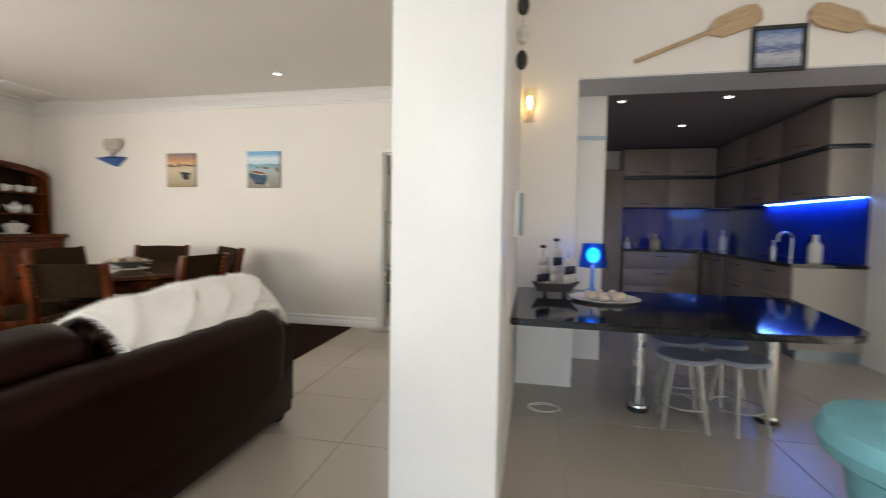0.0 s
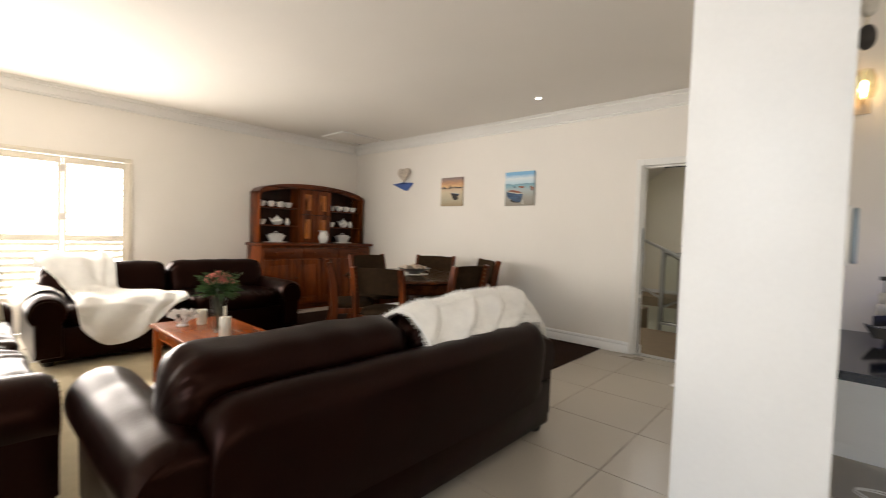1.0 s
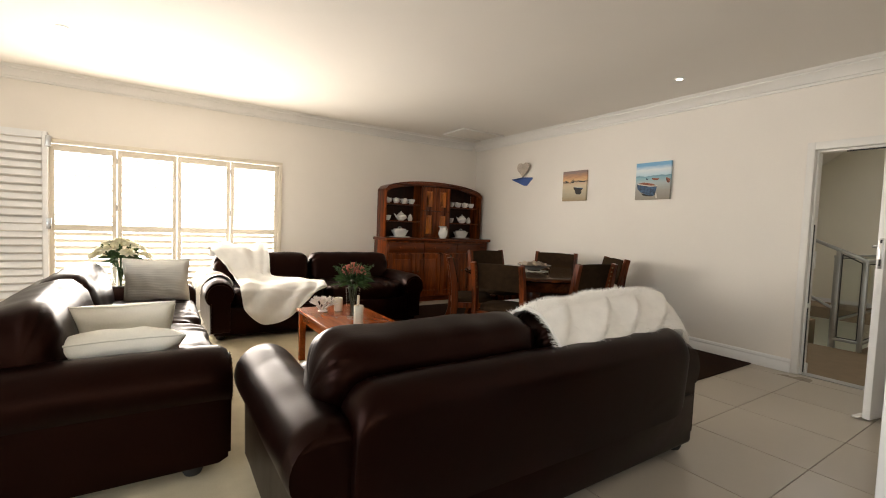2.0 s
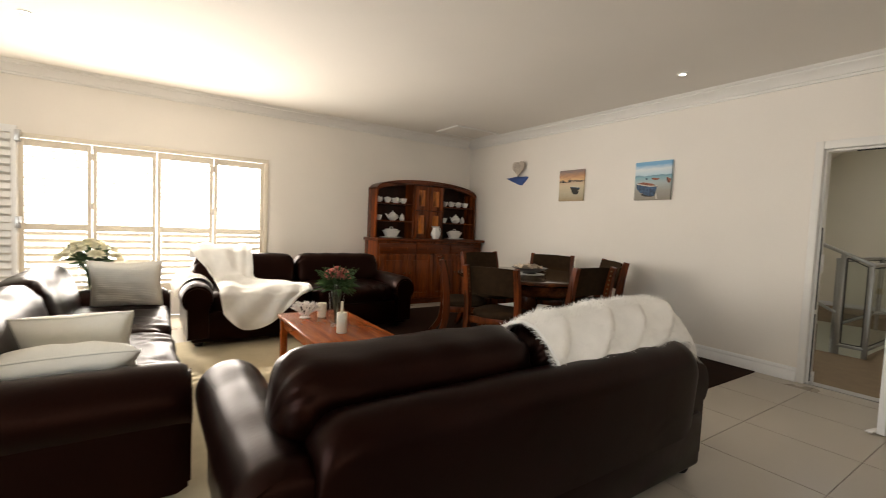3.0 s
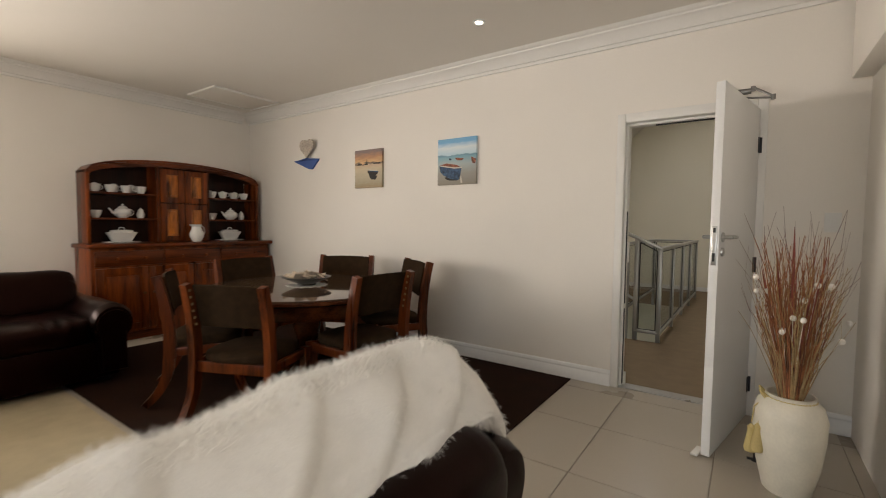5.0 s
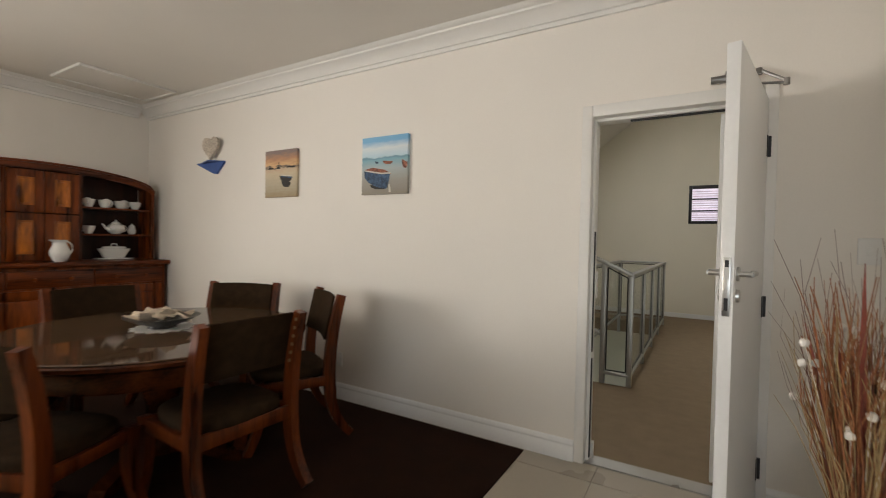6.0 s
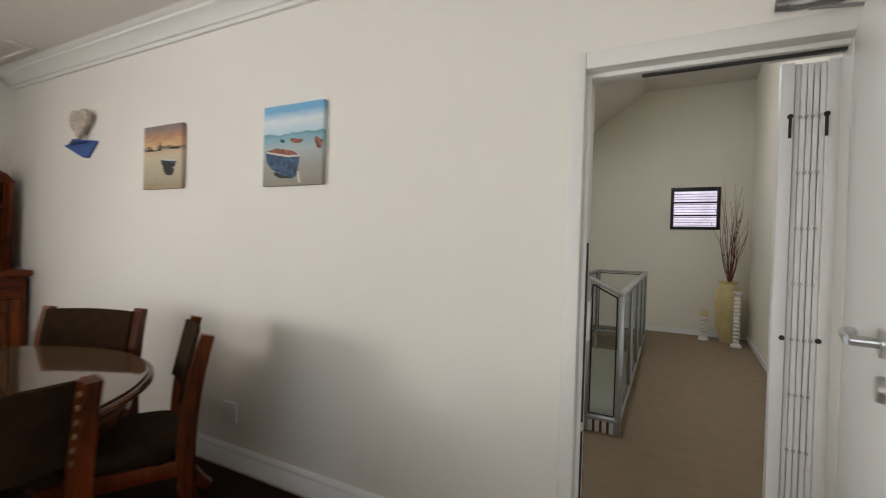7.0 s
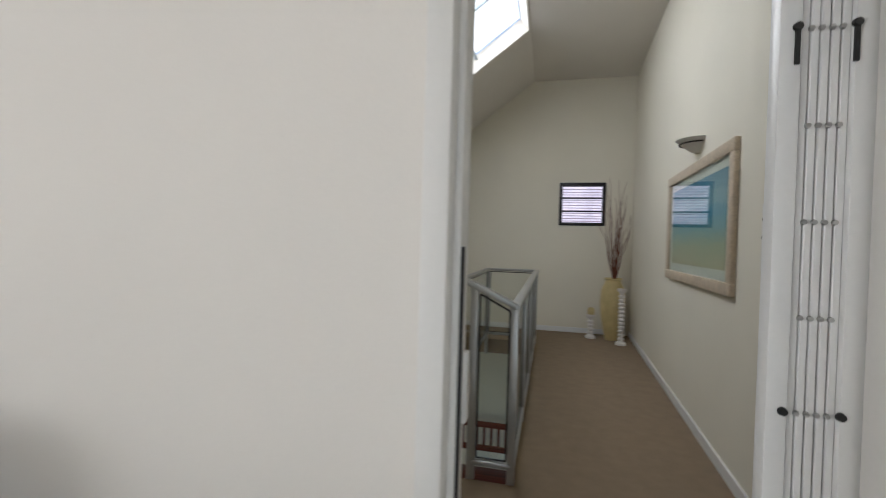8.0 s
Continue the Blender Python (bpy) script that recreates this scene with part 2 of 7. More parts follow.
M["outside"] = material("bright_daylight_distance", (1.0, 1.0, 1.0), 1.0, vary=0.05, scale=0.4, emit=3.5, bump=0)
M["outside_dim"] = material("hazy_daylight_distance", (0.72, 0.66, 0.76), 1.0, vary=0.4, scale=3, emit=0.28, bump=0)
M["redwood"] = wood("dark_red_bench_wood", (0.16, 0.035, 0.02), (0.05, 0.01, 0.006), 0, 0.4)


# ---- mesh helpers ----
def box(bm, x0, x1, y0, y1, z0, z1, bevel=0.0, m=None, seg=2):
    r = bmesh.ops.create_cube(bm, size=1.0, matrix=Matrix.LocRotScale(((x0 + x1) / 2, (y0 + y1) / 2, (z0 + z1) / 2), None, (abs(x1 - x0), abs(y1 - y0), abs(z1 - z0))))
    vs = r["verts"]
    if bevel:
        es = list({e for v in vs for e in v.link_edges})
        out = bmesh.ops.bevel(bm, geom=es, offset=bevel, segments=seg, profile=0.5, affect="EDGES")
        vs = list({v for f in out["faces"] for v in f.verts} | {v for v in vs if v.is_valid})
    if m is not None:
        bmesh.ops.transform(bm, matrix=m, verts=vs)
    return vs


def rod(bm, p, q, r0, r1=None, seg=10):
    p, q = Vector(p), Vector(q)
    r1 = r0 if r1 is None else r1
    d = q - p
    m = Matrix.Translation((p + q) / 2) @ d.to_track_quat("Z", "Y").to_matrix().to_4x4()
    return bmesh.ops.create_cone(bm, cap_ends=True, segments=seg, radius1=r0, radius2=max(r1, 1e-4), depth=d.length, matrix=m)["verts"]


def lathe(bm, prof, at=(0, 0, 0), seg=24, cap=True):
    """Turn (radius, height) pairs round the z axis."""
    rings = []
    for r, z in prof:
        rings.append([bm.verts.new((at[0] + max(r, 1e-4) * math.cos(2 * math.pi * i / seg), at[1] + max(r, 1e-4) * math.sin(2 * math.pi * i / seg), at[2] + z)) for i in range(seg)])
    for a, b in zip(rings, rings[1:]):
        for i in range(seg):
            bm.faces.new((a[i], a[(i + 1) % seg], b[(i + 1) % seg], b[i]))
    if cap:
        bm.faces.new(rings[0][::-1])
        bm.faces.new(rings[-1])


def tube(bm, pts, r, seg=8, taper=1.0):
    """A round bar along a line of points."""
    pts = [Vector(p) for p in pts]
    rings, n = [], len(pts)
    for i, p in enumerate(pts):
        d = (pts[min(i + 1, n - 1)] - pts[max(i - 1, 0)]).normalized()
        q = d.to_track_quat("Z", "Y")
        rr = r * (1 + (taper - 1) * i / (n - 1))
        rings.append([bm.verts.new(p + q @ Vector((rr * math.cos(2 * math.pi * k / seg), rr * math.sin(2 * math.pi * k / seg), 0))) for k in range(seg)])
    for a, b in zip(rings, rings[1:]):
        for k in range(seg):
            bm.faces.new((a[k], a[(k + 1) % seg], b[(k + 1) % seg], b[k]))
    bm.faces.new(rings[0][::-1])
    bm.faces.new(rings[-1])


def prism(bm, poly, m, depth):
    """Push a flat outline (x, y) along local z by depth, then place it by m."""
    a = [bm.verts.new(m @ Vector((x, y, 0))) for x, y in poly]
    b = [bm.verts.new(m @ Vector((x, y, depth))) for x, y in poly]
    n = len(poly)
    bm.faces.new(a[::-1])
    bm.faces.new(b)
    for i in range(n):
        bm.faces.new((a[i], a[(i + 1) % n], b[(i + 1) % n], b[i]))
    return a + b


def puff(bm, c, size, power=3.2, wrinkle=0.0, nu=40, nv=24, freq=6.0, seed=0.0, m=None):
    """A plump cushion: a rounded box with soft faces and small creases."""
    sx, sy, sz = (s / 2 for s in size)
    def se(t, e):
        return math.copysign(abs(t) ** e, t)
    e = 2 / power
    rows = []
    for j in range(1, nv):
        ph = -math.pi / 2 + math.pi * j / nv
        row = []
        for i in range(nu):
            th = 2 * math.pi * i / nu
            p = Vector((sx * se(math.cos(ph), e) * se(math.cos(th), e), sy * se(math.cos(ph), e) * se(math.sin(th), e), sz * se(math.sin(ph), e)))
            if wrinkle:
                p += p.normalized() * wrinkle * noise.noise(Vector((p.x * freq + seed, p.y * freq * 1.7, p.z * freq + seed)))
            row.append(bm.verts.new(p))
        rows.append(row)
    lo, hi = bm.verts.new((0, 0, -sz)), bm.verts.new((0, 0, sz))
    for a, b in zip(rows, rows[1:]):
        for i in range(nu):
            bm.faces.new((a[i], a[(i + 1) % nu], b[(i + 1) % nu], b[i]))
    for i in range(nu):
        bm.faces.new((lo, rows[0][(i + 1) % nu], rows[0][i]))
        bm.faces.new((hi, rows[-1][i], rows[-1][(i + 1) % nu]))
    vs = [v for r in rows for v in r] + [lo, hi]
    bmesh.ops.transform(bm, matrix=Matrix.Translation(c) @ (m if m is not None else Matrix()), verts=vs)
    return vs


def bolster(bm, c, size, m, wrinkle=0.01, seed=0.0, nu=64, nv=72):
    """A long stuffed cushion: an even rounded section with tucked ends."""
    rings = []
    for i in range(nu + 1):
        u = 2 * i / nu - 1
        u = math.copysign(1 - (1 - abs(u)) ** 1.6, u)
        k = max(0.02, (1 - abs(u) ** 14)) ** 0.42
        row = []
        for j in range(nv):
            t = 2 * math.pi * j / nv
            y = math.copysign(abs(math.cos(t)) ** 0.66, math.cos(t)) * size[1] / 2 * k
            z = math.copysign(abs(math.sin(t)) ** 0.66, math.sin(t)) * size[2] / 2 * k
            near = max(0.0, abs(u) - 0.78) / 0.22
            w = wrinkle * noise.noise(Vector((u * 3 + seed, y * 5, z * 4))) + near * (0.014 * math.sin(t * 9 + seed) + 0.010 * math.sin(t * 17 + 2 * seed + 9 * u))
            row.append(bm.verts.new(m @ Vector((u * size[0] / 2, y * (1 + w * 4), z * (1 + w * 3))) + Vector(c)))
        rings.append(row)
    for a, b in zip(rings, rings[1:]):
        for j in range(nv):
            bm.faces.new((a[j], b[j], b[(j + 1) % nv], a[(j + 1) % nv]))
    bm.faces.new(rings[0])
    bm.faces.new(rings[-1][::-1])


def part(name, bm, mat, parent=None, label="", smooth=True, flat_angle=35):
    bmesh.ops.recalc_face_normals(bm, faces=bm.faces)
    me = bpy.data.meshes.new(name)
    if smooth:
        for f in bm.faces:
            f.smooth = True
        for e in bm.edges:
            if len(e.link_faces) == 2 and e.calc_face_angle(0) > radians(flat_angle):
                e.smooth = False
    bm.to_mesh(me)
    bm.free()
    me.materials.append(mat)
    ob = new(name, me)
    if parent is not None:
        ob.parent = parent
    if label:
        tagged(ob, label)
    return ob


def thing(name, m, label, category, group=""):
    ob = new(name)
    ob.empty_display_size = 0.1
    ob.matrix_world = m
    return tagged(ob, label, category, group)


def bmn():
    return bmesh.new()


def slab(name, mat, x0, x1, y0, y1, z0, z1, parent=None, label="", bevel=0.0):
    bm = bmn()
    box(bm, x0, x1, y0, y1, z0, z1, bevel)
    return part(name, bm, mat, parent, label)


def setting(ob, label, category):
    return tagged(ob, label, category, kind="structure")


# ---- the large structure ----
NY, WX, CZ = 4.845, -6.72, 2.75          # north wall face, west wall face, ceiling
DL, DR, DT = -1.715, -0.900, 2.048       # clear opening of the hall door
bm = bmn()
box(bm, WX - 0.25, DL - 0.058, NY, NY + 0.13, 0, 4.9)
box(bm, DL - 0.058, DR + 0.057, NY, NY + 0.13, DT + 0.068, 4.9)
box(bm, DR + 0.057, -0.117, NY, NY + 0.13, 0, 4.9)
setting(part("wall_north", bm, M["wall"]), "warm white painted plaster wall with a doorway", "wall")
WY0, WY1, WZ0, WZ1 = -1.12, 1.36, 0.30, 2.02
bm = bmn()
box(bm, WX - 0.25, WX, -3.6, WY0, 0, 3.0)
box(bm, WX - 0.25, WX, WY1, NY, 0, 3.0)
box(bm, WX - 0.25, WX, WY0, WY1, 0, WZ0)
box(bm, WX - 0.25, WX, WY0, WY1, WZ1, 3.0)
setting(part("wall_west", bm, M["wall"]), "warm white painted plaster wall with a wide window", "wall")
bm = bmn()
box(bm, WX, 4.2, -3.85, -3.6, 0, 0.35)
box(bm, WX, 4.2, -3.85, -3.6, 2.55, 4.2)
box(bm, WX, -2.8, -3.85, -3.6, 0.35, 2.55)
box(bm, 1.6, 4.2, -3.85, -3.6, 0.35, 2.55)
setting(part("wall_south", bm, M["wall"]), "white painted wall with a wide glazed opening", "wall")
bm = bmn()
box(bm, -0.54, -0.117, 1.62, 2.05, 0, 3.9, 0.004)
setting(part("column", bm, M["white"]), "square white painted column at the wall end", "column")
setting(slab("wall_east", M["wall"], -0.36, -0.117, 2.05, NY, 0, 3.9), "white painted partition wall beside the door", "wall")
# raised part beside the kitchen
bm = bmn()
prism(bm, [(-0.117, 0), (0.33, 0), (0.33, 2.42), (3.45, 2.42), (3.45, 0), (4.2, 0), (4.2, 3.9), (-0.117, 3.9)],
      Matrix(((1, 0, 0, 0), (0, 0, 1, 3.72), (0, 1, 0, 0), (0, 0, 0, 1))), 0.48)
setting(part("wall_kitchen", bm, M["wall"]), "white painted wall with a wide kitchen opening", "wall")
setting(slab("wall_far_east", M["wall"], 4.2, 4.4, -3.85, 8.0, 0, 3.9), "plain white painted wall", "wall")
bm = bmn()
box(bm, WX, -0.117, -3.6, NY, CZ, CZ + 0.12)
setting(part("ceiling", bm, M["ceiling"]), "smooth off-white plaster ceiling", "ceiling")
setting(slab("ceiling_high", M["ceiling"], -0.117, 4.2, -3.6, 4.2, 3.9, 4.0), "high off-white plaster ceiling", "ceiling")


def cornice_run(m, length):
    prof = [(0, 0), (0.015, 0), (0.018, 0.018), (0.03, 0.02), (0.034, 0.03), (0.05, 0.045), (0.068, 0.066), (0.085, 0.073), (0.088, 0.083), (0.105, 0.086), (0.118, 0.1), (0, 0.1)]
    bm = bmn()
    prism(bm, [(x * 1.3, y * 1.25) for x, y in prof], m, length)
    return setting(part("cornice", bm, M["trim"], flat_angle=50), "moulded white plaster cornice", "cornice")


to_y = Matrix(((-0.0, 0, 1, 0), (-1, 0, 0, 0), (0, 1, 0, 0), (0, 0, 0, 1)))     # outline x -> -y, y -> z, depth -> x
cornice_run(Matrix.Translation((WX, NY - 0.001, CZ - 0.126)) @ to_y, -0.36 - WX)
to_x = Matrix(((1, 0, 0, 0), (0, 0, 1, 0), (0, 1, 0, 0), (0, 0, 0, 1)))         # outline x -> x, y -> z, depth -> y
cornice_run(Matrix.Translation((WX + 0.001, -3.6, CZ - 0.126)) @ to_x, NY + 3.6 - 0.12)
skirt = [(0, 0), (0.018, 0), (0.018, 0.07), (0.013, 0.075), (0.013, 0.085), (0.016, 0.088), (0.012, 0.10), (0.006, 0.108), (0, 0.11)]


def skirting(m, length, scale=1.0):
    bm = bmn()
    prism(bm, [(x, y * scale) for x, y in skirt], m, length)
    return setting(part("baseboard", bm, M["white"], flat_angle=50), "white moulded skirting board", "baseboard")


skirting(Matrix.Translation((WX, NY - 0.001, 0.0)) @ to_y, DL - 0.058 - WX, 1.15)
skirting(Matrix.Translation((DR + 0.06, NY - 0.001, 0.0)) @ to_y, -0.36 - DR - 0.06, 1.15)
skirting(Matrix.Translation((WX + 0.001, 1.5, 0.0)) @ to_x, NY - 1.52, 1.15)

# ---- floors ----
setting(slab("floor", M["grout"], WX, 4.2, -3.6, NY + 0.02, -0.12, -0.004), "concrete slab with grout under the tiles", "floor")
setting(slab("floor_kitchen", M["grout"], -0.117, 4.2, NY + 0.02, 8.0, -0.12, -0.004), "grout bed of the kitchen floor", "floor")

# ---- hall beyond the door ----


def skew(y):
    """The hall runs a little askew of the room: the shift of its long lines."""
    return 0.044 * (y - 7.3)


HB = 11.3
def long_wall(bm, x, w, y0, y1, z0, z1):
    c = [(x + skew(y0), y0), (x + w + skew(y0), y0), (x + w + skew(y1), y1), (x + skew(y1), y1)]
    prism(bm, c, Matrix.Translation((0, 0, z0)), z1 - z0)


bm = bmn()
long_wall(bm, -0.405, 0.25, NY + 0.13, HB + 0.1, 0, 4.2)
setting(part("wall_hall_east", bm, M["hallwall"]), "cream painted hall wall", "wall")
HW0, HW1, HZ0, HZ1 = -1.351, -0.642, 1.718, 2.406
bm = bmn()
box(bm, -4.2, HW0, HB, HB + 0.2, -3, 4.3)
box(bm, HW1, 0.2, HB, HB + 0.2, -3, 4.3)
box(bm, HW0, HW1, HB, HB + 0.2, -3, HZ0)
box(bm, HW0, HW1, HB, HB + 0.2, HZ1, 4.3)
setting(part("wall_hall_north", bm, M["hallwall"]), "cream painted gable wall with a small window", "wall")
setting(slab("wall_hall_west", M["hallwall"], -4.2, -4.0, NY + 0.13, HB, -3, 4.3), "cream painted stairwell wall", "wall")
bm = bmn()
box(bm, -1.80, 0.2, NY + 0.13, HB, 4.06, 4.2)
setting(part("ceiling_hall", bm, M["ceiling"]), "flat cream ceiling over the hall", "ceiling")
# sloped ceiling with a skylight opening
SL = math.atan2(0.78, 1.05)
bm = bmn()
for u0, u1, y0, y1 in ((0, 0.03, NY + 0.13, HB), (1.5, 3.0, NY + 0.13, HB), (0.03, 1.5, NY + 0.13, 6.6), (0.03, 1.5, 9.5, HB)):
    vs = box(bm, u0, u1, y0, y1, 0, 0.18)
    bmesh.ops.transform(bm, matrix=Matrix.Translation((-1.80, 0, 4.06)) @ Matrix.Rotation(-SL, 4, "Y") @ Matrix.Rotation(math.pi, 4, "Y") @ Matrix.Scale(-1, 4, (0, 0, 1)), verts=vs)
setting(part("ceiling_slope", bm, M["ceiling"]), "sloping cream ceiling with a skylight", "ceiling")
for nm, c in (("floor_hall", [(-4.0, NY + 0.13), (-0.3, NY + 0.13), (-0.3, 6.5), (-4.0, 6.5)]),
              ("floor_landing", [(-1.71, 6.5), (-0.3, 6.5), (-0.1, HB), (-1.69, HB)]),
              ("floor_gallery", [(-4.0, 10.32), (-1.695, 10.32), (-1.69, HB), (-4.0, HB)])):
    bm = bmn()
    prism(bm, c, Matrix.Translation((0, 0, -0.2)), 0.2)
    setting(part(nm, bm, M["carpet"]), "beige cut-pile carpet", "carpet")
setting(slab("floor_below", M["tile"], -4.0, -1.0, 6.0, HB, -2.75, -2.7), "pale floor of the storey below", "floor")
setting(slab("threshold_strip", M["steel"], DL, DR, NY + 0.015, NY + 0.13, -0.02, 0.006), "thin metal threshold strip", "trim")
setting(slab("door_sill", M["carpet"], DL - 0.05, DR + 0.05, NY + 0.05, NY + 0.14, -0.2, -0.001), "carpet edge in the doorway", "carpet")
bm = bmn()
long_wall(bm, -0.418, 0.014, NY + 0.14, HB, 0, 0.08)
setting(part("baseboard_hall", bm, M["white"]), "white skirting board", "baseboard")
setting(slab("baseboard_gable", M["white"], -4.0, -0.3, HB - 0.014, HB, 0, 0.08), "white skirting board", "baseboard")

# ---- window, shutters, outside ----
bd = slab("backdrop", M["outside"], -12.3, -12.0, -14, 16, -4, 5.2)
setting(bd, "bright hazy neighbouring facade outside the window", "backdrop")
setting(slab("ground", M["grout"], -12.0, WX - 0.25, -14, 16, -4.1, -4.0), "sunlit ground outside", "ground")


def shutter_panel(parent, y0, y1, x, z0, z1, mid, tilt_low, tilt_high, pitch=0.076):
    """One hinged panel: stiles, rails and a row of blades above and below the middle rail."""
    st, th = 0.045, 0.028
    pan = bmn()
    box(pan, x - th / 2, x + th / 2, y0, y0 + st, z0, z1, 0.003)
    box(pan, x - th / 2, x + th / 2, y1 - st, y1, z0, z1, 0.003)
    for a, b in ((z0, z0 + 0.09), (mid - 0.035, mid + 0.035), (z1 - 0.075, z1)):
        box(pan, x - th / 2 + 0.001, x + th / 2 - 0.001, y0 + st, y1 - st, a, b)
    frame_ob = part("shutter_panel", pan, M["shutter"], parent)
    for a, b, tilt in ((z0 + 0.09, mid - 0.035, tilt_low), (mid + 0.035, z1 - 0.075, tilt_high)):
        n = max(1, round((b - a) / pitch))
        for k in range(n):
            z = a + (k + 0.5) * (b - a) / n
            bm = bmn()
            box(bm, -0.034, 0.034, y0 + st + 0.002, y1 - st - 0.002, -0.004, 0.004, 0.003, Matrix.Translation((x, 0, z)) @ Matrix.Rotation(radians(tilt), 4, "Y"), seg=1)
            part("slat", bm, M["shutter"], frame_ob)
    return frame_ob


win = thing("window_1", Matrix(), "wide window with cream louvred shutters in four panels", "window")
tagged(win, kind="structure")
bm = bmn()
for a in ((WX - 0.02, WX + 0.03, WY0 - 0.03, WY1 + 0.03, WZ1 - 0.03, WZ1 + 0.02), (WX - 0.02, WX + 0.03, WY0 - 0.03, WY0 + 0.02, WZ0, WZ1 - 0.03), (WX - 0.02, WX + 0.03, WY1 - 0.02, WY1 + 0.03, WZ0, WZ1 - 0.03)):
    box(bm, *a, 0.003)
part("window_frame", bm, M["shutter"], win)
pw = (WY1 - WY0 - 0.04) / 4
for k in range(4):
    shutter_panel(win, WY0 + 0.02 + k * pw + 0.003, WY0 + 0.02 + (k + 1) * pw - 0.003, WX - 0.005, WZ0 + 0.01, WZ1 - 0.035, 1.055, -38, -4)
for yy in (WY0 + 0.02 + pw, WY0 + 0.02 + 3 * pw):
    bm = bmn()
    for z in (0.6, 1.3, 1.85):
        rod(bm, (WX + 0.014, yy, z - 0.035), (WX + 0.014, yy, z + 0.035), 0.006)
    part("hinge", bm, M["steel"], win)
# the open leaf that stands out into the room
leaf = thing("louvred_door", Matrix.Translation((WX + 0.055, WY0 + 0.02, 0.0)), "white louvred door leaf folded flat beside the window", "louvred door")
M["shutter"], keep_ = M["white"], M["shutter"]
shutter_panel(leaf, -0.78, 0.0, 0.0, 0.012, 2.10, 1.05, 66, 66, 0.085)
M["shutter"] = keep_
for z in (1.1, 2.0):
    bm = bmn()
    box(bm, -0.02, 0.03, -0.012, 0.03, z - 0.06, z + 0.06, 0.004)
    part("hinge", bm, M["steel"], leaf)


# ---- sofas ----
def sheet(bm, fn, nu, nv, thick=0.012):
    """A cloth shell over fn(u, v), u and v from 0 to 1, with a back side thick below it."""
    pts = [[Vector(fn(i / nu, j / nv)) for j in range(nv + 1)] for i in range(nu + 1)]
    top = [[bm.verts.new(p) for p in r] for r in pts]
    low = []
    for i in range(nu + 1):
        row = []
        for j in range(nv + 1):
            a = pts[min(i + 1, nu)][j] - pts[max(i - 1, 0)][j]
            b = pts[i][min(j + 1, nv)] - pts[i][max(j - 1, 0)]
            n = a.cross(b)
            n = n.normalized() if n.length > 1e-9 else Vector((0, 0, 1))
            row.append(bm.verts.new(pts[i][j] - n * thick))
        low.append(row)
    for i in range(nu):
        for j in range(nv):
            bm.faces.new((top[i][j], top[i + 1][j], top[i + 1][j + 1], top[i][j + 1]))
            bm.faces.new((low[i][j], low[i][j + 1], low[i + 1][j + 1], low[i + 1][j]))
    ring = [(i, 0) for i in range(nu)] + [(nu, j) for j in range(nv)] + [(i, nv) for i in range(nu, 0, -1)] + [(0, j) for j in range(nv, 0, -1)]
    for (a, b), (c, d) in zip(ring, ring[1:] + ring[:1]):
        bm.faces.new((top[a][b], low[a][b], low[c][d], top[c][d]))
    return pts


def strands(bm, roots, rng, length=0.045, r=0.0016, lean=(0, 0, 0)):
    for p, out in roots:
        d = (Vector(out) + Vector((rng.uniform(-0.6, 0.6), rng.uniform(-0.6, 0.6), rng.uniform(-0.3, 0.6))) + Vector(lean)).normalized()
        q = Vector(p) + d * length * rng.uniform(0.4, 1.2)
        e = q + (d + Vector((rng.uniform(-0.5, 0.5), rng.uniform(-0.5, 0.5), -0.5))).normalized() * length * 0.5
        n = d.cross(Vector((0.3, 0.2, 1))).normalized() * r
        o = d.cross(n).normalized() * r
        a = [bm.verts.new(Vector(p) + k) for k in (n, o - n * 0.5, -o - n * 0.5)]
        b = [bm.verts.new(q + k * 0.8) for k in (n, o - n * 0.5, -o - n * 0.5)]
        t = bm.verts.new(e)
        for k in range(3):
            bm.faces.new((a[k], a[(k + 1) % 3], b[(k + 1) % 3], b[k]))
            bm.faces.new((b[k], b[(k + 1) % 3], t))


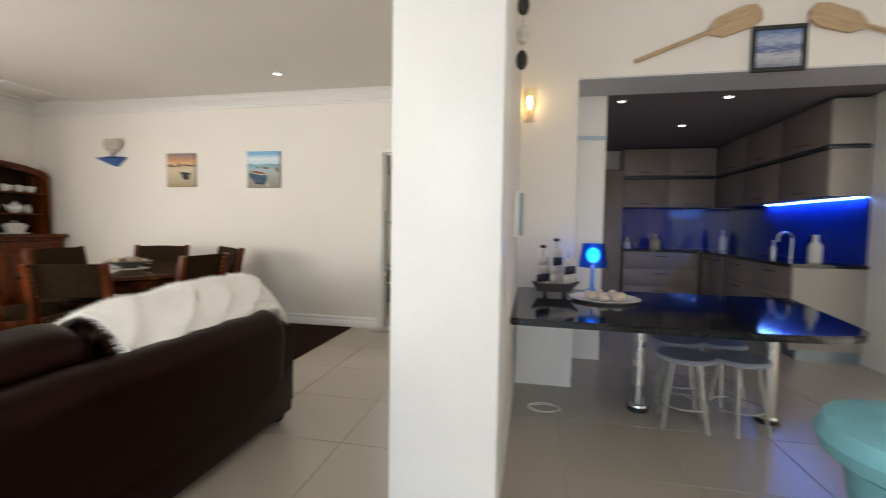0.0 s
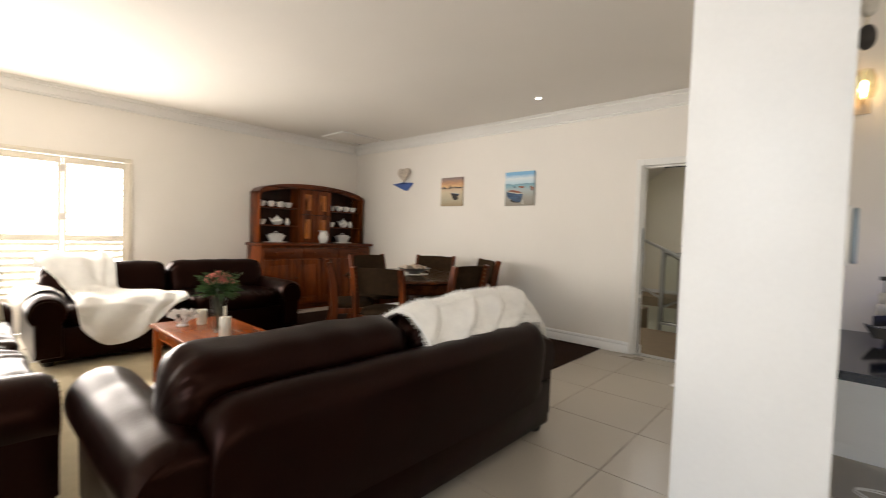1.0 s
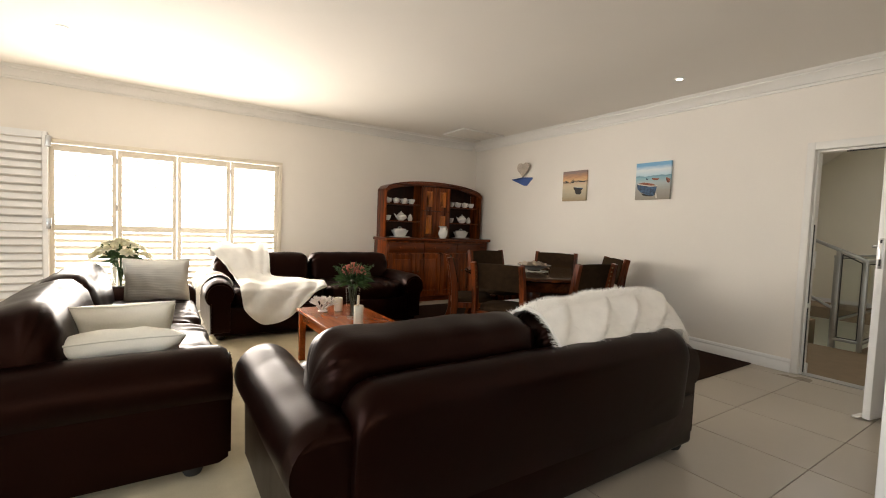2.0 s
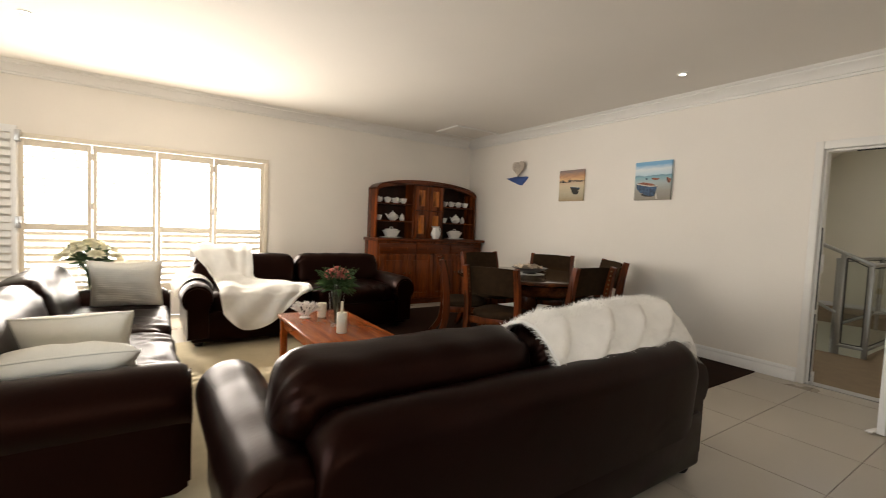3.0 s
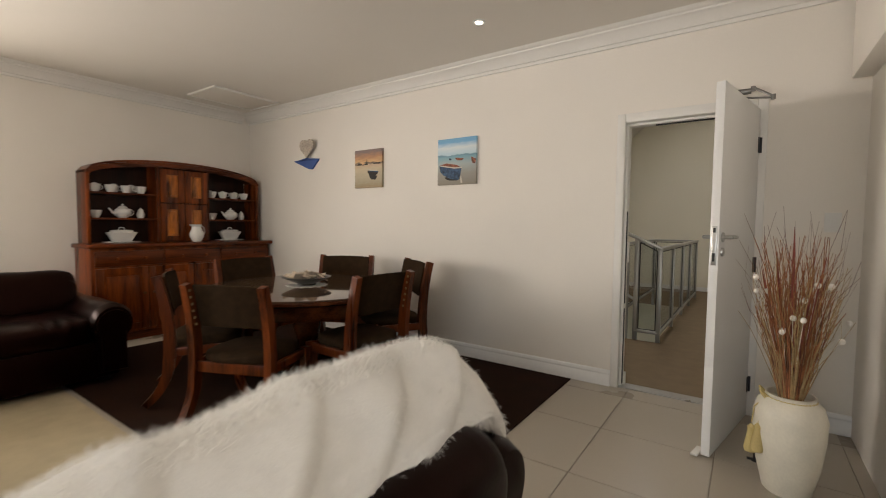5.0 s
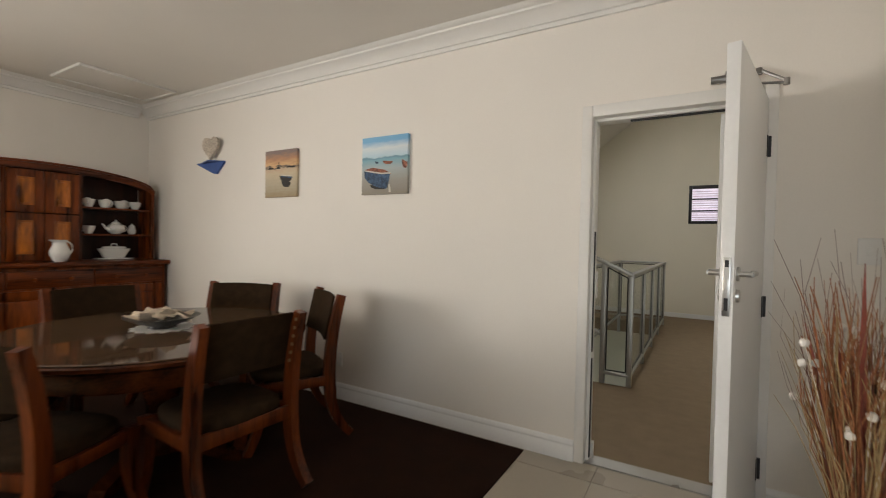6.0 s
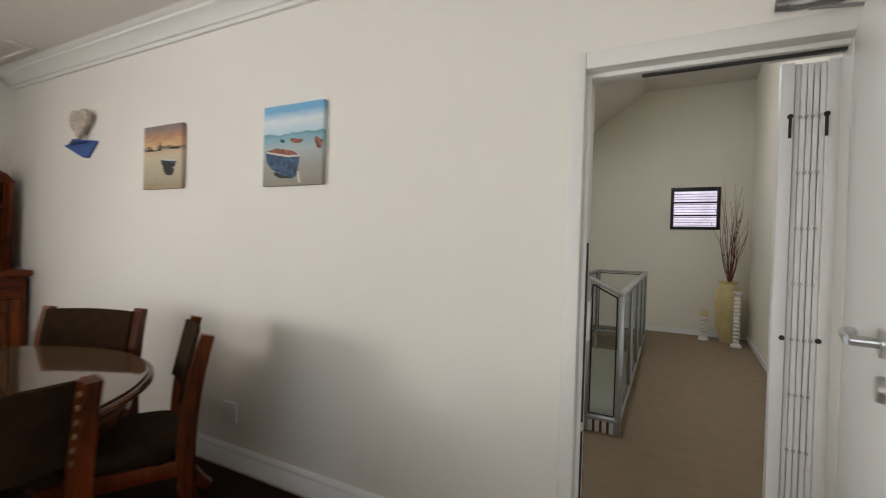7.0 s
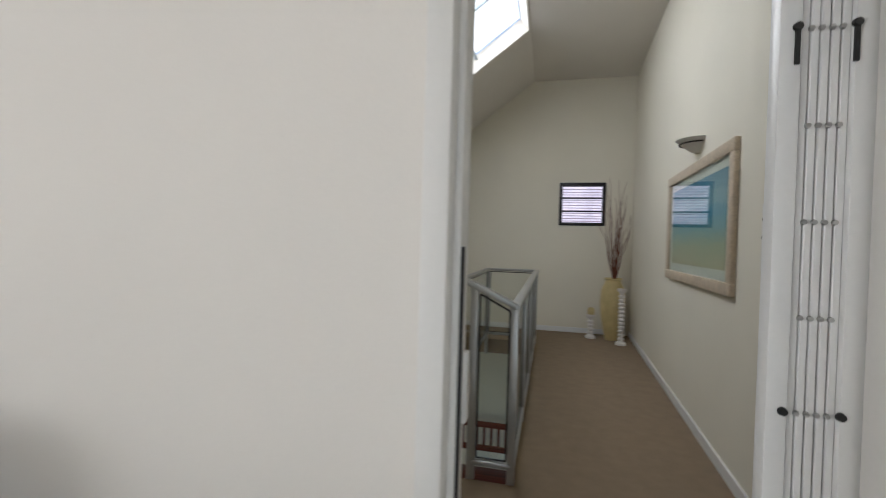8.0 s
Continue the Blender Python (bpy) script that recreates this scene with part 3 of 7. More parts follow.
def sofa(m, W, label, seed, arm_depth=1.06, seats=2, D=1.10):
    so = thing("leather_sofa", m, label, "sofa", "brown leather sofas")
    hy = D / 2
    bm = bmn()
    box(bm, -W / 2 + 0.10, W / 2 - 0.10, -hy + 0.03, hy - 0.06, 0.045, 0.33, 0.02)
    part("base", bm, M["leather"], so)
    # backrest with a rolled top edge
    out = [(-hy + 0.05, 0.08), (-hy + 0.02, 0.30), (-hy + 0.006, 0.52)]
    out += [(-hy + 0.105 - 0.105 * math.cos(a), 0.605 + 0.105 * math.sin(a)) for a in np.linspace(-0.15, math.pi * 0.98, 16)]
    out += [(-hy + 0.20, 0.48), (-hy + 0.22, 0.10)]
    bm = bmn()
    L = W - 0.42
    nseg = 36
    rings = []
    for i in range(nseg + 1):
        u = 0.5 - 0.5 * math.cos(math.pi * i / nseg)
        x = -L / 2 + L * u
        edge = min(1.0, min(u, 1 - u) * L / 0.10)
        k = 0.80 + 0.20 * math.sqrt(max(0.0, 1 - (1 - edge) ** 2))
        rings.append([bm.verts.new((x, (y + hy - 0.1) * k - hy + 0.1, 0.1 + (z - 0.1) * k + 0.006 * noise.noise(Vector((x * 5 + seed, y * 9, z * 9))))) for y, z in out])
    for a, b in zip(rings, rings[1:]):
        for k in range(len(out)):
            bm.faces.new((a[k], b[k], b[(k + 1) % len(out)], a[(k + 1) % len(out)]))
    bm.faces.new(rings[0])
    bm.faces.new(rings[-1][::-1])
    part("backrest", bm, M["leather"], so, flat_angle=60)
    # scroll arms
    for sgn in (-1, 1):
        cx, r = W / 2 - 0.145, 0.138
        pr = [(cx - 0.10, 0.08), (cx + 0.085, 0.08), (cx + 0.09, 0.40)]
        pr += [(cx + r * math.cos(a), 0.475 + r * math.sin(a)) for a in np.linspace(-0.75, math.pi + 0.5, 20)]
        pr += [(cx - 0.105, 0.40)]
        bm = bmn()
        rings = []
        for i in range(26):
            u = i / 25
            y = -hy + 0.05 + (arm_depth - 0.03) * u
            e = min(1.0, min(u / 0.06, (1 - u) / 0.05))
            k = 0.92 + 0.08 * math.sqrt(max(0, 1 - (1 - e) ** 2))
            rings.append([bm.verts.new((sgn * (cx + (x - cx) * k), y, 0.3 + (z - 0.3) * k + 0.008 * noise.noise(Vector((x * 6 + seed, y * 5, z * 6))))) for x, z in pr])
        for a, b in zip(rings, rings[1:]):
            for k in range(len(pr)):
                bm.faces.new((a[k], b[k], b[(k + 1) % len(pr)], a[(k + 1) % len(pr)]))
        bm.faces.new(rings[0])
        bm.faces.new(rings[-1][::-1])
        arm = part("arm", bm, M["leather"], so, flat_angle=60)
        bm = bmn()
        fy = -hy + 0.02 + arm_depth
        pf = [(sgn * (cx + (x - cx) * 0.82), 0.3 + (z - 0.3) * 0.86) for x, z in pr]
        prism(bm, pf, Matrix.Translation((0, fy - 0.01, 0)) @ Matrix(((1, 0, 0, 0), (0, 0, 1, 0), (0, 1, 0, 0), (0, 0, 0, 1))), 0.022)
        part("arm_front", bm, M["leather"], arm)
        bm = bmn()
        for x, z in pf[2:-1]:
            bmesh.ops.create_icosphere(bm, subdivisions=1, radius=0.0042, matrix=Matrix.Translation((x, fy + 0.011, z)))
        tagged(part("studs", bm, M["stud"], arm, "small brass studs"), kind="stuff")
    iw = W - 0.42
    for k in range(seats):
        cw = iw / seats
        cx = -iw / 2 + cw * (k + 0.5)
        bm = bmn()
        puff(bm, (cx, 0.11, 0.41), (cw + 0.01, D - 0.27, 0.22), 5.0, 0.018, 150, 30, 9, seed + k)
        for v in bm.verts:
            gather = max(0.0, (v.co.y - 0.24) / 0.25) * (v.co.z > 0.40)
            v.co.z += 0.008 * gather * math.sin(v.co.x * 62 + 4 * noise.noise(Vector((v.co.x * 4, v.co.y * 5, seed + k))) + v.co.y * 9)
        part("seat_cushion", bm, M["leather"], so)
        bm = bmn()
        bw = (W - 0.30) / seats
        bolster(bm, (bw * (k + 0.5) - (W - 0.30) / 2, -hy + 0.335, 0.602), (bw - 0.004, 0.31, 0.46), Matrix.Rotation(radians(13), 4, "X"), 0.014, seed + 7 + k)
        part("back_cushion", bm, M["leather"], so)
    for sx in (-1, 1):
        for y in (-hy + 0.10, hy - 0.16):
            bm = bmn()
            lathe(bm, [(0.035, 0), (0.045, 0.02), (0.045, 0.05), (0.03, 0.09)], (sx * (W / 2 - 0.17), y, 0), 14)
            part("foot", bm, M["black"], so)
    return so


NEAR_SOFA = Matrix.Translation((-1.975, 1.385, 0.012)) @ Matrix.Rotation(radians(90), 4, "Z")
WEST_SOFA = Matrix.Translation((-5.50, 1.505, 0.012)) @ Matrix.Rotation(radians(-90), 4, "Z")
sofa(NEAR_SOFA, 2.36, "dark brown leather sofa with its back to the room", 1.0)
sofa(WEST_SOFA, 2.46, "dark brown leather sofa before the shuttered window", 5.0, 1.15, 2, 1.18)
sofa(Matrix.Translation((-3.66, -0.34, 0.012)), 2.56, "dark brown leather sofa with cream pillows on it", 9.0)

# shaggy throw over the back of the near sofa
rng = random.Random(4)
T1 = thing("throw_blanket", NEAR_SOFA, "cream shaggy throw with fringe over a sofa back", "blanket", "cream throws")
prof1 = [(-0.05, 0.56), (-0.06, 0.66), (-0.085, 0.76), (-0.125, 0.825), (-0.185, 0.868), (-0.255, 0.884), (-0.33, 0.87), (-0.385, 0.825), (-0.42, 0.77), (-0.437, 0.735), (-0.442, 0.708)]


def along(prof, v):
    f = v * (len(prof) - 1)
    k = min(int(f), len(prof) - 2)
    a, b = prof[k], prof[k + 1]
    t = f - k
    return a[0] + (b[0] - a[0]) * t, a[1] + (b[1] - a[1]) * t


def throw1(u, v):
    x = 0.0 + 1.26 * u + 0.05 * (v - 0.6) * (1 - u)
    y, z = along(prof1, v)
    ph = 4.4 * u + 2.6 * (v - 0.30) ** 2 + 0.12 * math.sin(4 * v + 7 * u) + 0.12
    saw = ph % 1.0
    fold = 0.030 * (saw ** 1.6 if saw < 0.9 else 0.845 * (1 - saw) / 0.1) * (0.45 + v) - 0.010 + 0.006 * math.sin(u * 23 - v * 5)
    drop = max(0.0, (x - 0.90) / 0.37)
    z -= 0.36 * drop ** 2.3 + 0.03 * (1 - u) ** 2
    z += 0.022 * math.sin(math.pi * u) * (v < 0.85) - 0.012
    y += 0.12 * drop ** 2 * (1 if v < 0.5 else 0.35)
    z = max(z, 0.36)
    return x, y - fold * 0.4 * (v > 0.5), z + fold * 0.5 + 0.008 * noise.noise(Vector((x * 9, y * 9, z * 5)))


bm = bmn()
pts = sheet(bm, throw1, 150, 44, 0.014)
cloth = part("cloth", bm, M["throw"], T1, flat_angle=80)
bm = bmn()
roots = []
for k in range(420):
    v = rng.random()
    roots.append((throw1(0, v), (-1, -0.2, 0.3)))
    roots.append((throw1(1, v), (0.8, 0, -0.7)))
for k in range(560):
    u = rng.random()
    roots.append((throw1(u, 1), (0, -0.5, -1)))
for k in range(6500):
    u, v = rng.random(), rng.uniform(0.25, 0.6)
    roots.append((throw1(u, v), (rng.uniform(-0.6, 0.6), 0.1, 1)))
for k in range(2600):
    u, v = rng.random(), rng.uniform(0.6, 1.0)
    roots.append((throw1(u, v), (rng.uniform(-0.6, 0.6), -0.8, -0.4)))
strands(bm, roots, rng, 0.026, 0.0007)
tagged(part("fringe", bm, M["throw"], T1, "loose cream wool strands", smooth=False), kind="stuff")

# smooth throw over the window sofa: over the back, the seat and down the front, and over one arm
T2 = thing("throw_blanket", WEST_SOFA, "cream woven throw hanging over seat and arm", "blanket", "cream throws")
prof2 = [(-0.52, 0.74), (-0.48, 0.85), (-0.39, 0.915), (-0.26, 0.915), (-0.15, 0.87), (-0.085, 0.77), (-0.055, 0.66), (-0.02, 0.585), (0.08, 0.565), (0.22, 0.56), (0.38, 0.562), (0.52, 0.55), (0.598, 0.50)]


def throw2(u, v):
    """u runs from the free tip to the arm, v from behind the back to the hem."""
    w = min(1.0, v / 0.72)
    y, z = along(prof2, w)
    rise = min(1.0, max(0.0, (w - 0.56) / 0.38))
    tip = 0.50 - 0.46 * rise * rise * (3 - 2 * rise)
    arm_side = 1.09 - 0.19 * min(1.0, max(0.0, (w - 0.30) / 0.35))
    x = tip + (arm_side - tip) * u
    if v > 0.72:
        d = (v - 0.72) / 0.28
        fall = 0.35 * math.sin(min(1.0, u / 0.66) * math.pi / 2) ** 1.15 - 0.17 * max(0.0, (u - 0.70) / 0.30) ** 2
        y += 0.015 * math.sin(d * math.pi / 2)
        z -= fall * d
        x += 0.10 * d * (0.7 - u)
    crease = 0.024 * math.sin(u * 9 + v * 10) + 0.017 * math.sin(u * 23 - v * 17 + 2 * math.sin(u * 5)) + 0.012 * noise.noise(Vector((u * 7, v * 9, 2.0)))
    pinch = math.exp(-((w - 0.52) / 0.10) ** 2)
    return x, y + crease * (0.9 if v > 0.70 else 0.35), z + crease * (0.2 if v > 0.80 else 0.7) + 0.05 * pinch * abs(math.sin(u * 7 + 1))


bm = bmn()
sheet(bm, lambda u, v: throw2(1 - u, v), 64, 84, 0.006)
part("cloth", bm, M["throw"], T2, flat_angle=80)


def throw2_arm(u, v):
    a = -0.3 + (math.pi + 0.3) * u
    cx, r = 2.46 / 2 - 0.145, 0.152 + 0.010 * math.sin(v * 17 + u * 5) + 0.006 * math.sin(v * 31 - u * 3)
    y = -0.50 + (0.80 + 0.05 * math.sin(u * 5)) * v - 0.30 * max(0.0, 0.25 - u) * v
    return cx + r * math.cos(a), y, 0.478 + r * math.sin(a)


bm = bmn()
sheet(bm, throw2_arm, 30, 48, 0.006)
part("arm_drape", bm, M["throw"], T2, flat_angle=80)


# pillows on the southern sofa
def pillow(m, size, mat, label, seed):
    p = thing("pillow", m, label, "pillow", "cream pillows")
    n = 26
    bm = bmn()
    grids = []
    for sgn in (-1, 1):
        g = []
        for i in range(n + 1):
            row = []
            for j in range(n + 1):
                a, b = 2 * i / n - 1, 2 * j / n - 1
                pin = 1 - 0.07 * (1 - abs(a * b)) * max(abs(a), abs(b)) ** 4
                t = ((1 - a ** 4) * (1 - b ** 4)) ** 0.55
                y = sgn * size[1] / 2 * t + 0.012 * noise.noise(Vector((a * 2.5 + seed, b * 2.5, sgn))) * t
                y -= 0.03 * (a * a) * size[0]
                row.append(bm.verts.new((a * pin * size[0] / 2, y, b * pin * size[2] / 2 - 0.012 * (1 - a * a) * (b > 0) * b)))
            g.append(row)
        grids.append(g)
        for i in range(n):
            for j in range(n):
                bm.faces.new((g[i][j], g[i + 1][j], g[i + 1][j + 1], g[i][j + 1]))
    rim = [(i, 0) for i in range(n)] + [(n, j) for j in range(n)] + [(i, n) for i in range(n, 0, -1)] + [(0, j) for j in range(n, 0, -1)]
    line = [grids[1][i][j].co.copy() for i, j in rim]
    bmesh.ops.remove_doubles(bm, verts=bm.verts[:], dist=0.0005)
    part("cover", bm, mat, p, flat_angle=80)
    bm = bmn()
    tube(bm, line + line[:2], 0.0055, 6)
    part("piping", bm, mat, p)
    return p


def facing_east(x, y, z, lean, spin=0.0):
    return Matrix.Translation((x, y, z)) @ Matrix.Rotation(radians(90 + spin), 4, "Z") @ Matrix.Rotation(radians(lean), 4, "X")


pillow(facing_east(-4.52, -0.09, 0.70, 14, -6), (0.46, 0.15, 0.38), M["pillow"], "cream ribbed pillow standing against the sofa arm", 2)
pillow(facing_east(-2.99, -0.25, 0.635, 24, 4), (0.46, 0.16, 0.33), M["pillow_satin"], "ivory satin pillow leaning in the sofa", 3)
pillow(facing_east(-2.74, -0.24, 0.60, 58, 4), (0.50, 0.15, 0.30), M["pillow_satin"], "ivory satin pillow lying against the sofa arm", 4)

# ---- rugs ----
def rug(name, mat, x0, x1, y0, y1, label, h=0.012, seed=0):
    bm = bmn()
    box(bm, x0, x1, y0, y1, 0.0, h, 0.004)
    r = part(name, bm, mat)
    return tagged(r, label, "rug")


rug("cream_rug", M["rug_cream"], -5.25, -2.05, -0.55, 2.30, "cream short-pile rug under the coffee table")
rug("brown_rug", M["rug_dark"], -5.95, -2.07, 2.34, 4.80, "dark brown rug under the dining table", 0.011)

# ---- dining table and chairs ----
TC = Vector((-3.85, 3.56, 0.011))
dt = thing("dining_table", Matrix.Translation(TC), "round polished dark wood dining table with glass top", "table")
bm = bmn()
lathe(bm, [(0.0, 0.70), (0.75, 0.70), (0.78, 0.705), (0.80, 0.72), (0.80, 0.735), (0.79, 0.742), (0.0, 0.742)], seg=72)
part("tabletop", bm, M["tablewood"], dt)
bm = bmn()
lathe(bm, [(0.70, 0.60), (0.715, 0.60), (0.72, 0.61), (0.72, 0.70), (0.70, 0.70)], seg=64)
part("apron", bm, M["tablewood"], dt)
bm = bmn()
lathe(bm, [(0.0, 0.743), (0.775, 0.743), (0.778, 0.746), (0.775, 0.750), (0.0, 0.750)], seg=72)
M["tableglass"] = material("smoked_table_glass", (0.10, 0.06, 0.035), 0.05, vary=0.05, bump=0, gloss_vary=0.01, spec=0.9)
part("glass_top", bm, M["tableglass"], dt, "thin glass disc")
bm = bmn()
lathe(bm, [(0.13, 0.05), (0.14, 0.09), (0.09, 0.16), (0.075, 0.30), (0.11, 0.42), (0.09, 0.52), (0.16, 0.60), (0.30, 0.66), (0.30, 0.70)], seg=32)
part("pedestal", bm, M["tablewood"], dt)
for k in range(4):
    bm = bmn()
    prism(bm, [(0.08, 0.04), (0.08, 0.16), (0.25, 0.11), (0.46, 0.05), (0.48, 0.0), (0.40, 0.0), (0.22, 0.045)], Matrix.Rotation(math.pi / 2 * k + 0.5, 4, "Z") @ Matrix(((1, 0, 0, 0), (0, 0, 1, -0.04), (0, 1, 0, 0), (0, 0, 0, 1))), 0.08)
    part("foot", bm, M["tablewood"], dt)


def plank(bm, pts, w, th_fn=None, x0=0.0):
    """A curved board in the y-z plane: a centre line of (y, z, half depth), w thick along x from x0."""
    left, right = [], []
    n = len(pts)
    for i, (y, z, h) in enumerate(pts):
        a, b = pts[max(i - 1, 0)], pts[min(i + 1, n - 1)]
        d = Vector((b[0] - a[0], b[1] - a[1])).normalized()
        left.append((y - d.y * h, z + d.x * h))
        right.append((y + d.y * h, z - d.x * h))
    prism(bm, left + right[::-1], Matrix(((0, 0, 1, x0), (1, 0, 0, 0), (0, 1, 0, 0), (0, 0, 0, 1))), w)


def bez(a, b, c, n):
    return [tuple(a[k] * (1 - t) ** 2 + 2 * b[k] * t * (1 - t) + c[k] * t * t for k in range(3)) for t in np.linspace(0, 1, n)]


def dining_chair(m):
    ch = thing("dining_chair", m, "dark hardwood dining chair with brown sling back", "chair", "chairs round the dining table")
    w = 0.56
    for sx in (-1, 1):
        x0 = sx * w / 2 - (0.046 if sx > 0 else 0)
        bm = bmn()
        line = [tuple(p) for p in bez((-0.285, 0.925, 0.024), (-0.20, 0.62, 0.036), (-0.215, 0.36, 0.036), 9)] + [tuple(p) for p in bez((-0.22, 0.33, 0.035), (-0.22, 0.15, 0.03), (-0.36, 0.022, 0.022), 8)]
        plank(bm, line, 0.046, x0=x0)
        part("back_leg", bm, M["chairwood"], ch)
        bm = bmn()
        plank(bm, [tuple(p) for p in bez((0.21, 0.42, 0.032), (0.16, 0.2, 0.026), (0.27, 0.0, 0.022), 9)], 0.046, x0=x0)
        part("front_leg", bm, M["chairwood"], ch)
        bm = bmn()
        box(bm, x0 + 0.002, x0 + 0.034, -0.20, 0.22, 0.355, 0.415, 0.004)
        part("side_rail", bm, M["chairwood"], ch)
        for k in range(6):
            bm = bmn()
            z = 0.66 + k * 0.045
            y = -0.272 + (0.925 - z) * 0.21
            xi = x0 - 0.008 if sx > 0 else x0 + 0.040
            box(bm, xi, xi + 0.014, y - 0.022, y - 0.008, z - 0.008, z + 0.008, 0.002, seg=1)
            part("lace", bm, M["lace"], ch, "pale hide lacing")
    for y in (-0.215, 0.20):
        bm = bmn()
        box(bm, -w / 2 + 0.036, w / 2 - 0.036, y - 0.014, y + 0.014, 0.345, 0.415, 0.004)
        part("seat_rail", bm, M["chairwood"], ch)
    bm = bmn()

    def sling(u, v):
        z = 0.64 + 0.275 * v
        y = -0.267 + (0.925 - z) * 0.21 - 0.026 * math.sin(math.pi * u) + 0.016
        return -w / 2 + 0.040 + (w - 0.080) * u, y, z + 0.006 * math.sin(math.pi * u)
    sheet(bm, sling, 16, 8, 0.014)
    part("backrest", bm, M["chaircloth"], ch, "dark brown woven sling")
    bm = bmn()
    puff(bm, (0, 0.0, 0.435), (w - 0.06, 0.46, 0.11), 3.6, 0.006, 36, 18, 6)
    part("seat", bm, M["chaircloth"], ch, "dark brown padded seat")
    return ch


def chair_pose(deg, r, tall=1.0):
    a = radians(deg)
    return Matrix.Translation(TC + Vector((r * math.cos(a), r * math.sin(a), 0))) @ Matrix.Rotation(a + math.pi / 2, 4, "Z") @ Matrix.Diagonal((1, 1, tall, 1))


first_chair = dining_chair(chair_pose(-2.5, 0.615, 0.985))
for deg, r, tall in ((-66, 0.71, 0.965), (61, 0.70, 1.02), (117, 0.66, 1.02), (180, 0.62, 1.02), (-121, 0.71, 0.975)):
    copy_thing(first_chair, chair_pose(deg, r, tall))

# bowl of shells on the table
dec = thing("doily", Matrix.Translation(TC + Vector((0, 0, 0.751))), "pale scalloped lace doily under a bowl", "doily")
bm = bmn()
prism(bm, [((0.155 + 0.012 * math.cos(14 * t)) * math.cos(t), (0.155 + 0.012 * math.cos(14 * t)) * math.sin(t)) for t in np.linspace(0, 2 * math.pi, 84, endpoint=False)], Matrix(), 0.003)
part("cloth", bm, M["throw"], dec)
bowl = thing("shell_bowl", Matrix.Translation(TC + Vector((0, 0, 0.755))), "shallow dark bowl heaped with pale sea shells", "bowl")
bm = bmn()
lathe(bm, [(0.06, 0.0), (0.075, 0.0), (0.07, 0.012), (0.14, 0.038), (0.19, 0.062), (0.195, 0.066), (0.185, 0.066), (0.13, 0.046), (0.0, 0.03)], seg=40)
part("dish", bm, M["slate"], bowl)
rng = random.Random(8)
for k in range(22):
    bm = bmn()
    a, r = rng.uniform(0, 6.28), 0.14 * math.sqrt(rng.random())
    s = rng.uniform(0.03, 0.06)
    lathe(bm, [(0.0, 0.0), (s * 0.9, 0.003), (s, 0.005), (s * 0.8, 0.010), (s * 0.35, 0.016), (0.0, 0.018)], seg=14)
    for v in bm.verts:
        q_ = 1 + 0.16 * math.cos(5 * math.atan2(v.co.y, v.co.x) + k)
        v.co.x *= q_
        v.co.y *= q_
    bmesh.ops.transform(bm, matrix=Matrix.Translation((r * math.cos(a), r * math.sin(a), 0.058 + 0.035 * (1 - r / 0.14))) @ Euler((rng.uniform(-0.6, 0.6), rng.uniform(-0.6, 0.6), a)).to_matrix().to_4x4() @ Matrix.Diagonal((1.2, 0.8, 0.8, 1)), verts=bm.verts[:])
    part("shell", bm, M["shell"], bowl)

# ---- dresser ----
HX, HY = WX + 0.01, 2.81
dr = thing("dresser", Matrix.Translation((HX, HY, 0)) @ Matrix.Diagonal((1, 1.052, 1, 1)), "arched dark hardwood dresser with open shelves of white china", "dresser")
bm = bmn()
box(bm, 0, 0.455, 0.03, 1.89, 0.09, 0.985, 0.004)
part("cabinet_body", bm, M["dresser"], dr)
bm = bmn()
box(bm, 0.02, 0.42, 0.05, 1.87, 0.0, 0.09)
part("plinth", bm, M["dresser_h"], dr)
bm = bmn()
box(bm, 0, 0.515, 0.0, 1.92, 0.985, 1.03, 0.012)
part("counter", bm, M["dresser_h"], dr)
for k in range(3):
    y0, y1 = 0.06 + k * 0.605, 0.06 + k * 0.605 + 0.59
    bm = bmn()
    box(bm, 0.455, 0.475, y0, y1, 0.80, 0.955, 0.006)
    d = part("drawer", bm, M["dresser_h"], dr)
    for yy in (y0 + 0.17, y1 - 0.17):
        bm = bmn()
        lathe(bm, [(0.008, 0), (0.008, 0.015), (0.018, 0.022), (0.016, 0.032), (0.0, 0.036)], seg=12)
        bmesh.ops.transform(bm, matrix=Matrix.Translation((0.475, yy, 0.878)) @ Matrix.Rotation(math.pi / 2, 4, "Y"), verts=bm.verts[:])
        part("knob", bm, M["dresser"], d)


def panel_door(parent, x, y0, y1, z0, z1, heart="dresser"):
    """Frame and raised panel, standing proud of x."""
    bm = bmn()
    s = 0.065
    box(bm, x, x + 0.02, y0, y0 + s, z0, z1, 0.004)
    box(bm, x, x + 0.02, y1 - s, y1, z0, z1, 0.004)
    box(bm, x + 0.001, x + 0.019, y0 + s, y1 - s, z0, z0 + s)
    box(bm, x + 0.001, x + 0.019, y0 + s, y1 - s, z1 - s, z1)
    d = part("door", bm, M["dresser"], parent)
    bm = bmn()
    box(bm, x, x + 0.010, y0 + s - 0.004, y1 - s + 0.004, z0 + s - 0.004, z1 - s + 0.004)
    box(bm, x + 0.008, x + 0.019, y0 + s + 0.02, y1 - s - 0.02, z0 + s + 0.02, z1 - s - 0.02, 0.007)
    part("raised_panel", bm, M[heart], d, "heartwood panel, upper ones with light painted in")
    return d


